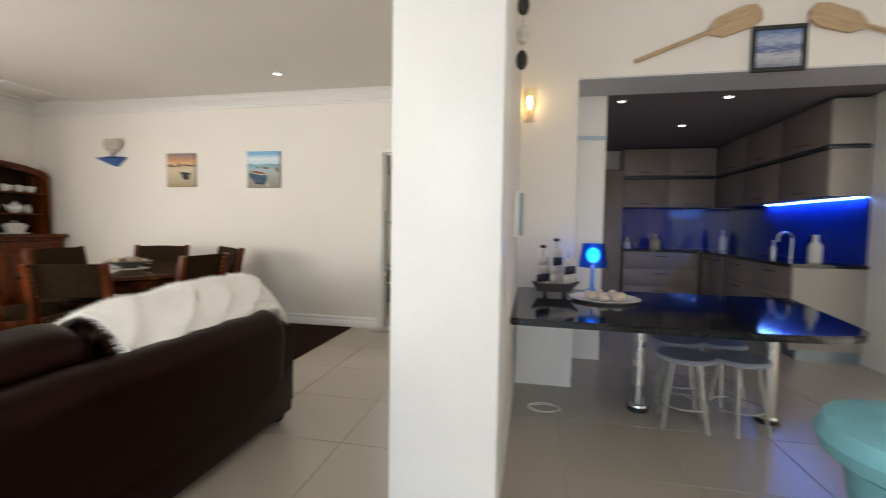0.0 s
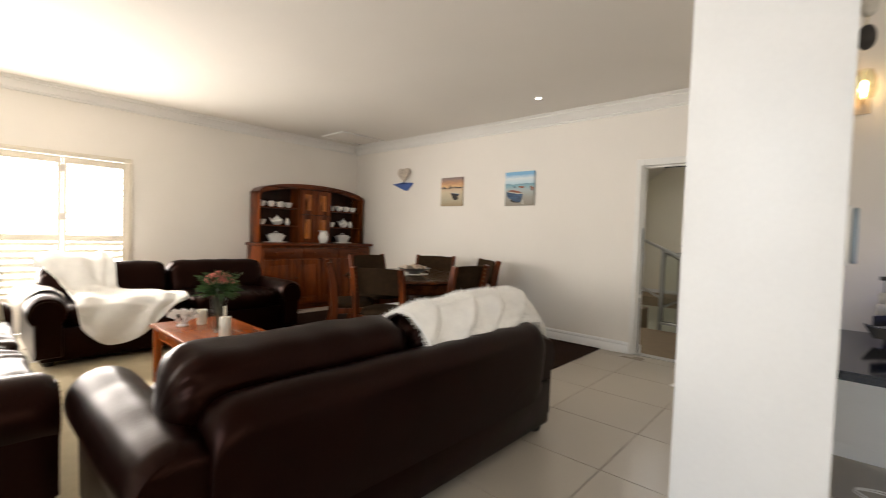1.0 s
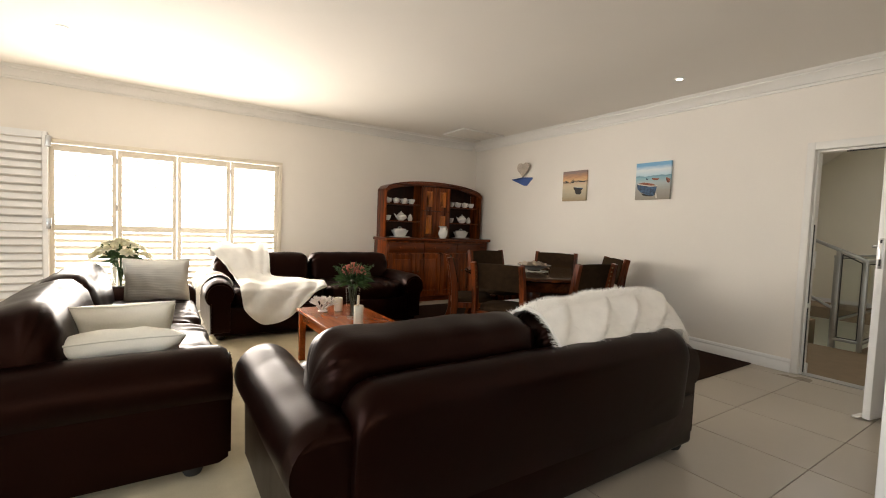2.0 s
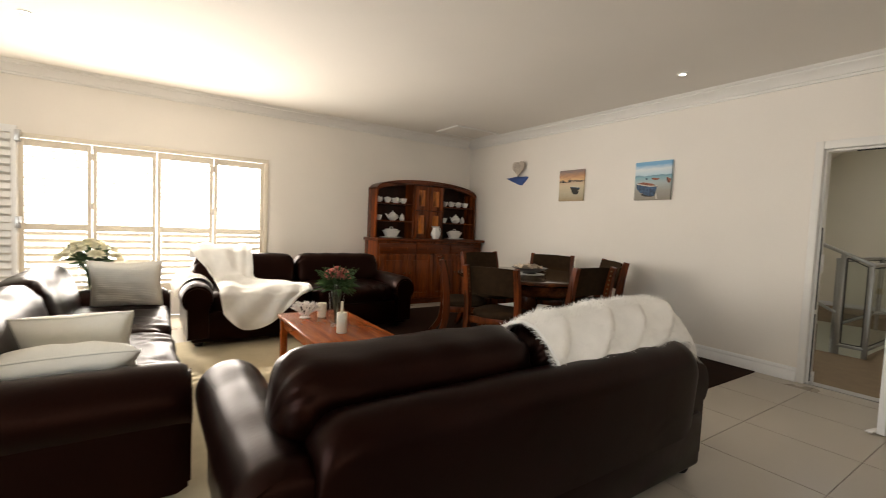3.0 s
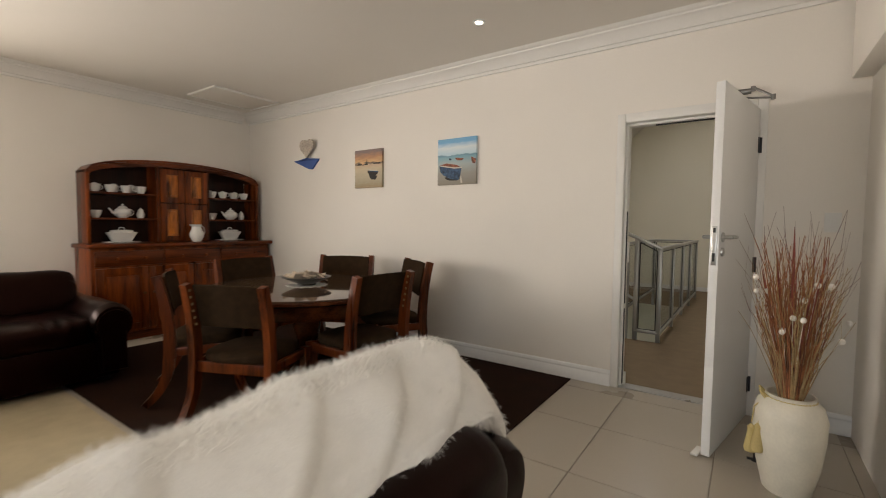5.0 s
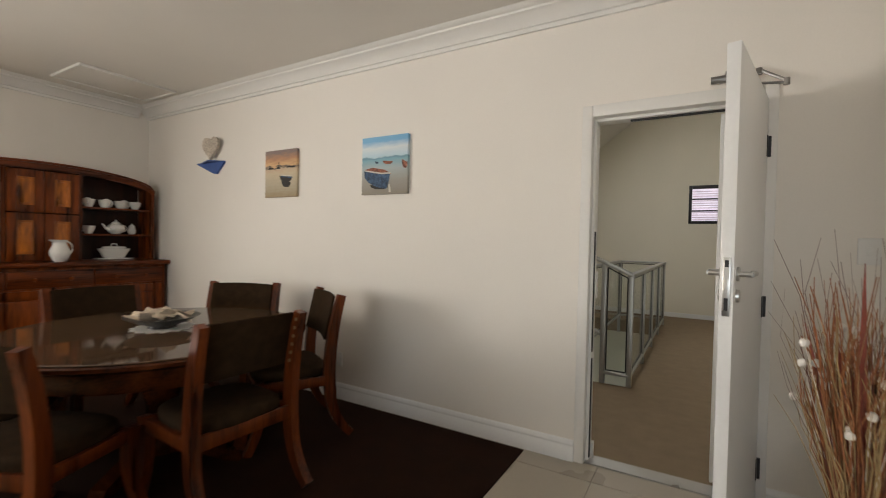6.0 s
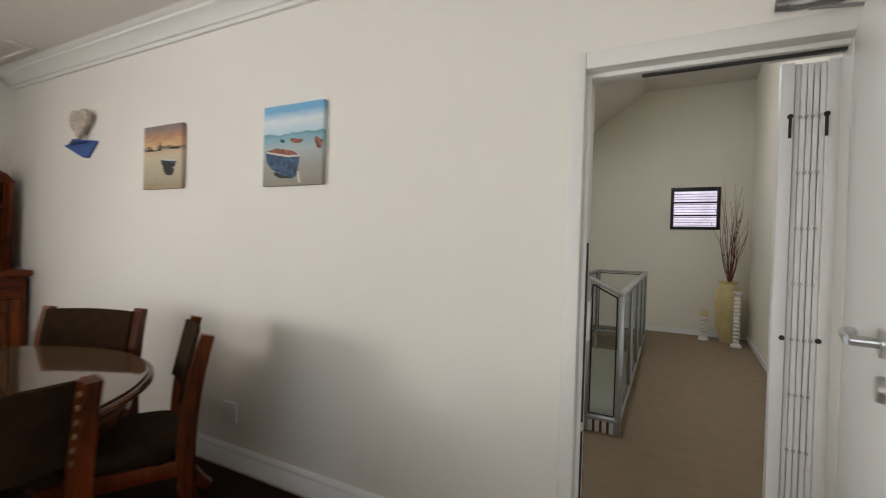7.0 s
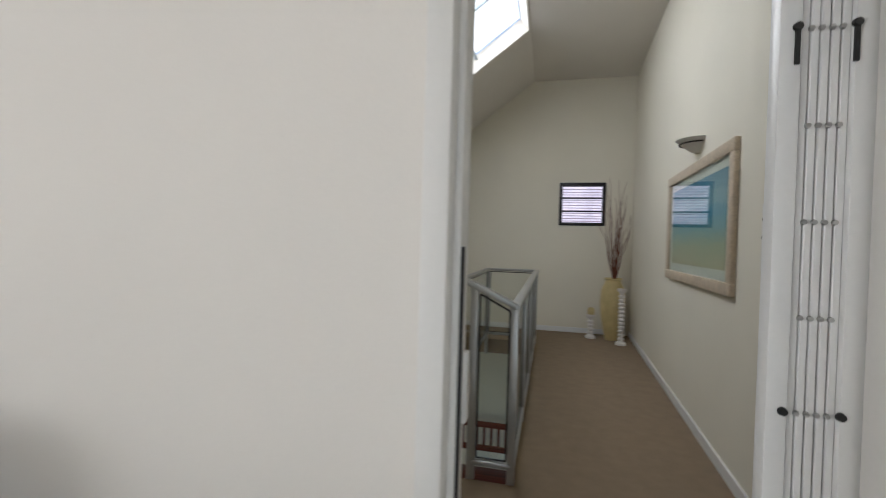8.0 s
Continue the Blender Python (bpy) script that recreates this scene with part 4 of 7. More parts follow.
for k in range(4):
    w4 = 1.80 / 4
    d = panel_door(dr, 0.455, 0.06 + k * w4 + 0.003, 0.06 + (k + 1) * w4 - 0.003, 0.12, 0.78)
    bm = bmn()
    yy = 0.06 + (k + (0.9 if k % 2 == 0 else 0.1)) * w4
    rod(bm, (0.475, yy, 0.50), (0.50, yy, 0.50), 0.010, 0.013, 12)
    part("knob", bm, M["stud"], d)


def arch_z(y):
    t = (y - 0.96) / 0.90
    return 1.785 + 0.175 * math.sqrt(max(0.0, 1 - t * t))


for y0 in (0.06, 1.83):
    bm = bmn()
    box(bm, 0, 0.285, y0, y0 + 0.03, 1.03, 1.79, 0.003)
    part("side_board", bm, M["dresser"], dr)
ys = np.linspace(0.06, 1.86, 41)
asx = Matrix(((0, 0, 1, 0), (1, 0, 0, 0), (0, 1, 0, 0), (0, 0, 0, 1)))
bm = bmn()
prism(bm, [(y, arch_z(y)) for y in ys] + [(y, arch_z(y) - 0.022) for y in ys[::-1]], asx, 0.30)
part("arched_top", bm, M["dresser_h"], dr)
bm = bmn()
prism(bm, [(y, arch_z(y) - 0.0225) for y in ys] + [(y, arch_z(y) - 0.075) for y in ys[::-1]], Matrix.Translation((0.268, 0, 0)) @ asx, 0.02)
part("arch_trim", bm, M["dresser_h"], dr)
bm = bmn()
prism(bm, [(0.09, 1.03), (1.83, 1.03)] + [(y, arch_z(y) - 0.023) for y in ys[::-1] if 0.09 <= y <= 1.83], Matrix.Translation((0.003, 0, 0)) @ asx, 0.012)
part("back_board", bm, M["dresser_in_shaded"], dr)
for y0, y1 in ((0.09, 0.68), (1.24, 1.83)):
    for z in (1.300, 1.572):
        bm = bmn()
        box(bm, 0.016, 0.26, y0, y1, z - 0.018, z, 0.002)
        part("shelf", bm, M["dresser_h"], dr)
for y0 in (0.68, 1.215):
    bm = bmn()
    prism(bm, [(y0, 1.03), (y0 + 0.025, 1.03), (y0 + 0.025, arch_z(y0) - 0.024), (y0, arch_z(y0) - 0.024)], Matrix.Translation((0.016, 0, 0)) @ asx, 0.25)
    part("upright", bm, M["dresser"], dr)
for ya, yb in ((0.71, 0.957), (0.963, 1.21)):
    panel_door(dr, 0.266, ya, yb, 1.485, 1.87, "dresser_heart_lit")
    panel_door(dr, 0.266, ya, yb, 1.035, 1.475, "dresser_heart_lit")


def hutch_pose(x, y, z, turn=0.0):
    return Matrix.Translation((HX + x, HY + y * 1.052, z)) @ Matrix.Rotation(turn, 4, "Z")


def teacup(m):
    c = thing("teacup", m @ Matrix.Scale(1.35, 4), "small white china teacup on a dresser shelf", "cup", "white china")
    bm = bmn()
    lathe(bm, [(0.022, 0), (0.024, 0.006), (0.036, 0.03), (0.042, 0.06), (0.039, 0.06), (0.033, 0.03), (0.0, 0.012)], seg=20)
    part("bowl", bm, M["china"], c)
    bm = bmn()
    tube(bm, [(0.0, 0.036 + 0.024 * math.sin(a), 0.036 + 0.018 * math.cos(a)) for a in np.linspace(0, math.pi, 9)], 0.004, 6)
    part("handle", bm, M["china"], c)
    return c


def saucer(m):
    c = thing("saucer", m @ Matrix.Scale(0.66, 4), "white china saucer leaning against the shelf back", "plate", "white china")
    bm = bmn()
    lathe(bm, [(0.0, 0.0), (0.035, 0.0), (0.06, 0.006), (0.078, 0.014), (0.077, 0.017), (0.05, 0.009), (0.0, 0.006)], seg=28)
    part("plate", bm, M["china"], c)
    return c


def teapot(m, s=1.0):
    c = thing("teapot", m, "white china teapot with a domed lid", "teapot", "white china")
    bm = bmn()
    lathe(bm, [(0.035 * s, 0), (0.04 * s, 0.006), (0.065 * s, 0.03), (0.075 * s, 0.06), (0.062 * s, 0.095), (0.04 * s, 0.11), (0.0, 0.112)], seg=26)
    part("body", bm, M["china"], c)
    bm = bmn()
    lathe(bm, [(0.042 * s, 0.110), (0.036 * s, 0.122), (0.015 * s, 0.135), (0.008, 0.138), (0.013, 0.150), (0.0, 0.158)], seg=22)
    part("lid", bm, M["china"], c)
    bm = bmn()
    tube(bm, [(0, -0.065 * s, 0.045), (0, -0.095 * s, 0.06), (0, -0.11 * s, 0.085), (0, -0.13 * s, 0.105)], 0.015, 10, 0.5)
    part("spout", bm, M["china"], c)
    bm = bmn()
    tube(bm, [(0, 0.06 * s + 0.05 * math.sin(a), 0.062 + 0.036 * math.cos(a)) for a in np.linspace(0.1, math.pi - 0.1, 10)], 0.006, 8)
    part("handle", bm, M["china"], c)
    return c


def creamer(m):
    c = thing("creamer", m, "small white china creamer with a lid", "creamer", "white china")
    bm = bmn()
    lathe(bm, [(0.026, 0), (0.038, 0.02), (0.042, 0.045), (0.03, 0.075), (0.028, 0.09), (0.02, 0.10), (0.008, 0.108), (0.01, 0.116), (0, 0.12)], seg=20)
    part("body", bm, M["china"], c)
    return c


def tureen(m):
    c = thing("tureen", m, "white china tureen with lid on a platter", "tureen", "white china")
    bm = bmn()
    puff(bm, (0, 0, 0.009), (0.16, 0.36, 0.016), 4, 0, 40, 10)
    part("platter", bm, M["china"], c)
    bm = bmn()
    rings = []
    for k, (f, z) in enumerate([(0.62, 0.016), (0.66, 0.022), (0.80, 0.06), (0.98, 0.105), (1.0, 0.112), (0.96, 0.116)]):
        rings.append([bm.verts.new((0.075 * f * math.copysign(abs(math.cos(t)) ** 0.6, math.cos(t)), 0.145 * f * math.copysign(abs(math.sin(t)) ** 0.6, math.sin(t)), z)) for t in np.linspace(0, 2 * math.pi, 32, endpoint=False)])
    for a, b in zip(rings, rings[1:]):
        for i in range(32):
            bm.faces.new((a[i], a[(i + 1) % 32], b[(i + 1) % 32], b[i]))
    bm.faces.new(rings[0][::-1])
    bm.faces.new(rings[-1])
    part("dish", bm, M["china"], c)
    bm = bmn()
    puff(bm, (0, 0, 0.125), (0.11, 0.22, 0.035), 3, 0, 28, 10)
    tube(bm, [(0, -0.03, 0.14), (0, -0.02, 0.165), (0, 0.02, 0.165), (0, 0.03, 0.14)], 0.006, 8)
    part("lid", bm, M["china"], c)
    return c


cup0 = teacup(hutch_pose(0.17, 0.16, 1.5725, 0.3))
for k in range(1, 8):
    y = 0.16 + (k % 4) * 0.135 + (1.16 if k > 3 else 0)
    copy_thing(cup0, hutch_pose(0.17, y, 1.5725, 0.3 + k))
sau0 = saucer(hutch_pose(0.036, 0.20, 1.626) @ Matrix.Rotation(radians(80), 4, "Y"))
for k in range(1, 6):
    copy_thing(sau0, hutch_pose(0.036, 0.20 + (k % 3) * 0.16 + (1.16 if k > 2 else 0), 1.626) @ Matrix.Rotation(radians(80), 4, "Y"))
for off in (0.0, 1.16):
    teapot(hutch_pose(0.15, 0.40 + off, 1.3005, 0.25), 1.12)
    creamer(hutch_pose(0.12, 0.575 + off * 0.985, 1.3005))
    copy_thing(cup0, hutch_pose(0.15, 0.17 + off, 1.3005, 2.0))
    tureen(hutch_pose(0.15, 0.385 + off, 1.031))
jug = thing("jug", hutch_pose(0.40, 1.03, 1.031, 0.2), "white china milk jug on the dresser counter", "jug", "white china")
bm = bmn()
lathe(bm, [(0.045, 0), (0.05, 0.008), (0.075, 0.06), (0.078, 0.10), (0.055, 0.155), (0.047, 0.18), (0.058, 0.205), (0.054, 0.205), (0.04, 0.18), (0.0, 0.17)], seg=28)
for v in bm.verts:
    if v.co.z > 0.17 and v.co.y < -0.02:
        v.co.y -= 0.03 * (v.co.z - 0.17) / 0.035
part("body", bm, M["china"], jug)
bm = bmn()
tube(bm, [(0, 0.05 + 0.055 * math.sin(a), 0.125 + 0.065 * math.cos(a)) for a in np.linspace(0.1, math.pi - 0.2, 12)], 0.007, 8)
part("handle", bm, M["china"], jug)

# ---- coffee table and what stands on it ----
ct = thing("coffee_table", Matrix.Translation((-3.515, 1.215, 0.012)), "orange-stained wooden coffee table", "table")
bm = bmn()
box(bm, -0.585, 0.585, -0.285, 0.285, 0.427, 0.457, 0.008)
part("tabletop", bm, M["coffeewood"], ct)
for a in ((-0.51, 0.51, -0.25, -0.23), (-0.51, 0.51, 0.23, 0.25), (-0.55, -0.53, -0.215, 0.215), (0.53, 0.55, -0.215, 0.215)):
    bm = bmn()
    box(bm, *a, 0.345, 0.4265, 0.002)
    part("apron", bm, M["coffeewood"], ct)
for sx in (-1, 1):
    for sy in (-1, 1):
        bm = bmn()
        box(bm, sx * 0.54 - 0.026, sx * 0.54 + 0.026, sy * 0.24 - 0.026, sy * 0.24 + 0.026, 0.0, 0.4265, 0.004)
        part("leg", bm, M["coffeewood"], ct)
TZ = 0.470
for x, y, h, lab in ((-3.84, 1.22, 0.115, "short ivory pillar candle with a wick"), (-3.29, 1.18, 0.145, "ivory pillar candle standing on the coffee table")):
    cd = thing("candle", Matrix.Translation((x, y, TZ)), lab, "candle", "pillar candles")
    bm = bmn()
    lathe(bm, [(0.034, 0), (0.036, 0.004), (0.036, h - 0.005), (0.033, h), (0.02, h - 0.006), (0.0, h - 0.007)], seg=24)
    part("wax", bm, M["wax"], cd)
    bm = bmn()
    tube(bm, [(0, 0, h - 0.008), (0.001, 0, h + 0.004), (0.004, 0, h + 0.012)], 0.0015, 5)
    part("wick", bm, M["black"], cd)
tp = thing("taper_candle", Matrix.Translation((-3.40, 1.22, TZ)), "slim ivory taper candle beside the vase", "candle")
bm = bmn()
lathe(bm, [(0.02, 0), (0.022, 0.008), (0.011, 0.02), (0.010, 0.20), (0.0, 0.205)], seg=12)
part("wax", bm, M["wax"], tp)


def branch(bm, p, d, r, depth, rng):
    q = p + d * (0.042 * (0.75 ** (3 - depth)) + 0.012)
    rod(bm, p, q, r, r * 0.8, 6)
    bmesh.ops.create_icosphere(bm, subdivisions=1, radius=r * 0.95, matrix=Matrix.Translation(q))
    if depth:
        for _ in range(3 if depth > 1 else 2):
            e = (d + Vector((rng.uniform(-1, 1), rng.uniform(-1, 1), rng.uniform(-0.25, 0.7)))).normalized()
            branch(bm, q, e, r * 0.82, depth - 1, rng)


rng = random.Random(11)
co = thing("coral", Matrix.Translation((-3.86, 1.09, TZ)) @ Matrix.Scale(0.84, 4), "branching white coral piece on a small foot", "coral")
bm = bmn()
lathe(bm, [(0.05, 0), (0.052, 0.006), (0.03, 0.02), (0.0, 0.03)], seg=18)
part("foot", bm, M["coral"], co)
bm = bmn()
for k in range(7):
    a = 2 * math.pi * k / 7
    branch(bm, Vector((0.015 * math.cos(a), 0.015 * math.sin(a), 0.016)), Vector((math.cos(a) * 0.9, math.sin(a) * 0.9, 0.8)).normalized(), 0.0085, 3, rng)
part("coral_body", bm, M["coral"], co)


def leafy(bm, p, d, length, width, rng):
    """A narrow bent leaf blade with a fold along its middle."""
    d = d.normalized()
    s = d.cross(Vector((rng.uniform(-1, 1), rng.uniform(-1, 1), 0.4))).normalized()
    n = d.cross(s)
    prev = None
    for i in range(5):
        t = i / 4
        c = p + d * length * t - Vector((0, 0, 1)) * length * 0.35 * t * t
        w = width * math.sin(math.pi * (0.12 + 0.86 * t))
        row = [bm.verts.new(c - s * w + n * w * 0.4), bm.verts.new(c), bm.verts.new(c + s * w + n * w * 0.4)]
        if prev:
            for k in range(2):
                bm.faces.new((prev[k], prev[k + 1], row[k + 1], row[k]))
        prev = row


def flower(bm, p, d, r, n, layers, rng):
    q = d.to_track_quat("Z", "Y")
    for L in range(layers):
        for k in range(n):
            a = 2 * math.pi * (k + 0.5 * L) / n
            tilt = 0.35 + 0.45 * L / max(1, layers - 1)
            out = q @ Vector((math.cos(a) * tilt * 1.3, math.sin(a) * tilt * 1.3, 1.1 - tilt))
            leafy(bm, p + out * 0.004, out, r * (0.8 + 0.3 * L / layers), r * 0.30, rng)


vs_ = thing("flower_vase", Matrix.Translation((-3.49, 1.21, TZ)) @ Matrix.Diagonal((0.86, 0.86, 1.18, 1)), "glass vase with pink protea and green foliage", "vase")
bm = bmn()
lathe(bm, [(0.045, 0), (0.05, 0.004), (0.058, 0.12), (0.066, 0.21), (0.062, 0.21), (0.054, 0.12), (0.044, 0.012), (0.0, 0.012)], seg=28)
gl = part("glass_body", bm, M["paleglass"], vs_, "clear flared glass")
bm = bmn()
for k in range(16):
    a = rng.uniform(0, 6.28)
    tube(bm, [(0.015 * math.cos(a + 2), 0.015 * math.sin(a + 2), 0.02), (0.02 * math.cos(a), 0.02 * math.sin(a), 0.12), (0.05 * math.cos(a), 0.05 * math.sin(a), 0.26)], 0.006, 6)
part("stems", bm, M["water_dark"], vs_)
bm = bmn()
for k in range(330):
    a, e = rng.uniform(0, 6.28), rng.uniform(-0.15, 1.1)
    d = Vector((math.cos(a) * math.cos(e), math.sin(a) * math.cos(e), math.sin(e)))
    p = Vector((0, 0, 0.24)) + d * rng.uniform(0.03, 0.12)
    leafy(bm, p, d + Vector((0, 0, 0.25)), rng.uniform(0.06, 0.11), rng.uniform(0.005, 0.012), rng)
for k in range(9):
    a = 2 * math.pi * k / 9 + rng.uniform(-0.3, 0.3)
    d = Vector((math.cos(a), math.sin(a), 0.65)).normalized()
    for j in range(34):
        t = j / 33
        p = Vector((0, 0, 0.24)) + d * (0.06 + 0.15 * t)
        leafy(bm, p, Vector((rng.uniform(-1, 1), rng.uniform(-1, 1), rng.uniform(0, 1))), 0.032, 0.003, rng)
part("foliage", bm, M["leaf"], vs_)
for k in range(8):
    a, rr = 2 * math.pi * k / 7, 0.065 if k < 7 else 0.0
    bm = bmn()
    flower(bm, Vector((rr * math.cos(a), rr * math.sin(a), 0.335 + 0.02 * (k == 7))), Vector((math.cos(a) * rr * 8, math.sin(a) * rr * 8, 1)).normalized(), 0.055, 10, 3, rng)
    part("flower", bm, M["petal_pink"], vs_)

# white flowers behind the southern sofa, on a plant stand
st = thing("plant_stand", Matrix.Translation((-5.0, -0.36, 0.0)), "slim wooden side table between two sofas", "side table")
bm = bmn()
lathe(bm, [(0.0, 0.50), (0.17, 0.50), (0.18, 0.51), (0.17, 0.525), (0.0, 0.525)], seg=28)
part("tabletop", bm, M["coffeewood"], st)
bm = bmn()
lathe(bm, [(0.15, 0.0), (0.15, 0.02), (0.03, 0.05), (0.022, 0.30), (0.05, 0.49), (0.05, 0.50)], seg=20)
part("stem", bm, M["coffeewood"], st)
wv = thing("rose_vase", Matrix.Translation((-5.0, -0.36, 0.526)) @ Matrix.Diagonal((1.25, 1.25, 1.12, 1)), "clear glass vase of white roses", "vase")
bm = bmn()
lathe(bm, [(0.05, 0), (0.055, 0.005), (0.045, 0.10), (0.06, 0.22), (0.057, 0.22), (0.04, 0.10), (0.0, 0.015)], seg=24)
part("glass_body", bm, M["paleglass"], wv)
bm = bmn()
for k in range(12):
    a = 6.28 * k / 12
    tube(bm, [(0.01 * math.cos(a + 3), 0.01 * math.sin(a + 3), 0.02), (0.02 * math.cos(a), 0.02 * math.sin(a), 0.2), (0.12 * math.cos(a), 0.12 * math.sin(a), 0.40)], 0.004, 5)
for k in range(110):
    a, e = rng.uniform(0, 6.28), rng.uniform(0.0, 1.2)
    d = Vector((math.cos(a) * math.cos(e), math.sin(a) * math.cos(e), math.sin(e)))
    leafy(bm, Vector((0, 0, 0.26)) + d * rng.uniform(0.02, 0.11), d, 0.07, 0.014, rng)
part("foliage", bm, M["leaf"], wv)
for k in range(13):
    a, rr = 2.4 * k, 0.045 * math.sqrt(k)
    d = Vector((rr * math.cos(a) * 4, rr * math.sin(a) * 4, 1)).normalized()
    bm = bmn()
    flower(bm, Vector((rr * math.cos(a), rr * math.sin(a), 0.42 - 0.5 * rr * rr * 10)), d, 0.055, 8, 4, rng)
    part("flower", bm, M["petal_white"], wv)

# ---- door, frame and gate ----
fr = thing("door_frame", Matrix(), "white painted steel door frame", "door frame")
tagged(fr, kind="structure")
for nm, a in (("jamb", (DL - 0.058, DL, NY - 0.012, NY + 0.142, 0, DT + 0.068)), ("jamb", (DR, DR + 0.057, NY - 0.012, NY + 0.142, 0, DT + 0.068)), ("head", (DL, DR, NY - 0.012, NY + 0.142, DT, DT + 0.068))):
    bm = bmn()
    box(bm, *a, 0.006)
    part(nm, bm, M["trim"], fr)
for a in ((DL, DL + 0.016, NY + 0.045, NY + 0.138, 0, DT), (DR - 0.016, DR, NY + 0.045, NY + 0.138, 0, DT), (DL + 0.016, DR - 0.016, NY + 0.045, NY + 0.138, DT - 0.018, DT)):
    bm = bmn()
    box(bm, *a, 0.003)
    part("stop", bm, M["trim"], fr)
bm = bmn()
box(bm, DL + 0.016, DL + 0.022, NY + 0.052, NY + 0.07, 0.02, 0.62, 0.001)
box(bm, DL + 0.016, DL + 0.022, NY + 0.052, NY + 0.07, 0.66, 1.38, 0.001)
part("keep_strip", bm, M["black"], fr, "black gate keep")
bm = bmn()
box(bm, DL + 0.016, DL + 0.03, NY + 0.09, NY + 0.13, 0.98, 1.14, 0.004)
box(bm, DL + 0.016, DL + 0.034, NY + 0.085, NY + 0.13, 0.0, 0.10, 0.006)
part("strike_box", bm, M["trim"], fr)
bm = bmn()
box(bm, -1.52, DR - 0.02, NY + 0.066, NY + 0.088, DT - 0.027, DT - 0.0185, 0.002)
part("gate_track", bm, M["black"], fr, "dark gate track")

door = thing("door_1", Matrix.Translation((-0.905, NY - 0.014, 0)) @ Matrix.Rotation(math.atan2(-0.80, -0.165), 4, "Z"), "open white painted door with steel lever handles", "door")
tagged(door, kind="structure")
bm = bmn()
box(bm, 0.004, 0.812, -0.022, 0.022, 0.008, 2.03, 0.003)
part("leaf", bm, M["white"], door)
bm = bmn()
box(bm, 0.811, 0.8155, -0.012, 0.012, 1.06, 1.27, 0.001)
box(bm, 0.8150, 0.8165, -0.008, 0.008, 1.19, 1.23)
part("lock_plate", bm, M["steel"], door, "brushed steel lock plate")
bm = bmn()
box(bm, 0.8153, 0.8172, -0.006, 0.006, 1.08, 1.125)
box(bm, 0.8153, 0.8172, -0.006, 0.006, 1.235, 1.26)
part("lock_slot", bm, M["black"], door)
for s in (-1, 1):
    bm = bmn()
    rod(bm, (0.755, s * 0.022, 1.21), (0.755, s * 0.030, 1.21), 0.026, 0.026, 20)
    rod(bm, (0.755, s * 0.030, 1.21), (0.755, s * 0.068, 1.21), 0.010, 0.010, 12)
    tube(bm, [(0.755, s * 0.066, 1.21), (0.72, s * 0.070, 1.212), (0.65, s * 0.066, 1.21), (0.635, s * 0.055, 1.21)], 0.010, 10)
    rod(bm, (0.755, s * 0.022, 1.13), (0.755, s * 0.032, 1.13), 0.024, 0.022, 20)
    part("door_handle", bm, M["steel"], door, "brushed steel lever handle")
for z in (0.22, 1.02, 1.80):
    bm = bmn()
    rod(bm, (-0.004, 0.028, z - 0.05), (-0.004, 0.028, z + 0.05), 0.008, 0.008, 10)
    box(bm, 0.0, 0.035, 0.0215, 0.025, z - 0.05, z + 0.05)
    part("hinge", bm, M["blackframe"], door)
bm = bmn()
box(bm, 0.74, 0.86, -0.06, -0.025, 0.010, 0.022, 0.004)
part("door_wedge", bm, M["trim"], door)
M["closer"] = material("dark_closer_steel", (0.26, 0.25, 0.24), 0.35, metal=0.9, vary=0.15, fine=200, bump=0.03)
cl = thing("door_closer", Matrix(), "dull steel door closer above the door frame", "door closer")
bm = bmn()
box(bm, -1.10, -0.95, NY - 0.045, NY - 0.0005, 2.138, 2.172, 0.010)
rod(bm, (-1.13, NY - 0.028, 2.155), (-0.94, NY - 0.028, 2.155), 0.018, 0.018, 14)
rod(bm, (-1.055, NY - 0.028, 2.165), (-1.055, NY - 0.028, 2.192), 0.015, 0.012, 14)
part("closer_body", bm, M["closer"], cl)
bm = bmn()
rod(bm, (-0.93, NY - 0.04, 2.150), (-0.93, NY - 0.04, 2.180), 0.015, 0.013, 12)
rod(bm, (-0.93, NY - 0.04, 2.172), (-0.825, NY - 0.07, 2.095), 0.008, 0.008, 8)
rod(bm, (-0.825, NY - 0.07, 2.075), (-0.825, NY - 0.07, 2.106), 0.013, 0.013, 12)
rod(bm, (-0.825, NY - 0.07, 2.086), (-1.05, NY - 0.055, 2.118), 0.006, 0.006, 8)
part("closer_arm", bm, M["closer"], cl)
dstop = thing("door_stop", Matrix.Translation((-0.84, 4.16, 0.0)), "small dark metal door stop on the tiles", "door stop")
bm = bmn()
lathe(bm, [(0.022, -0.003), (0.024, 0.006), (0.012, 0.014), (0.012, 0.035), (0.016, 0.04), (0.0, 0.046)], seg=14)
box(bm, -0.04, 0.0, -0.008, 0.008, 0.0, 0.01, 0.002)
part("peg", bm, M["black"], dstop)

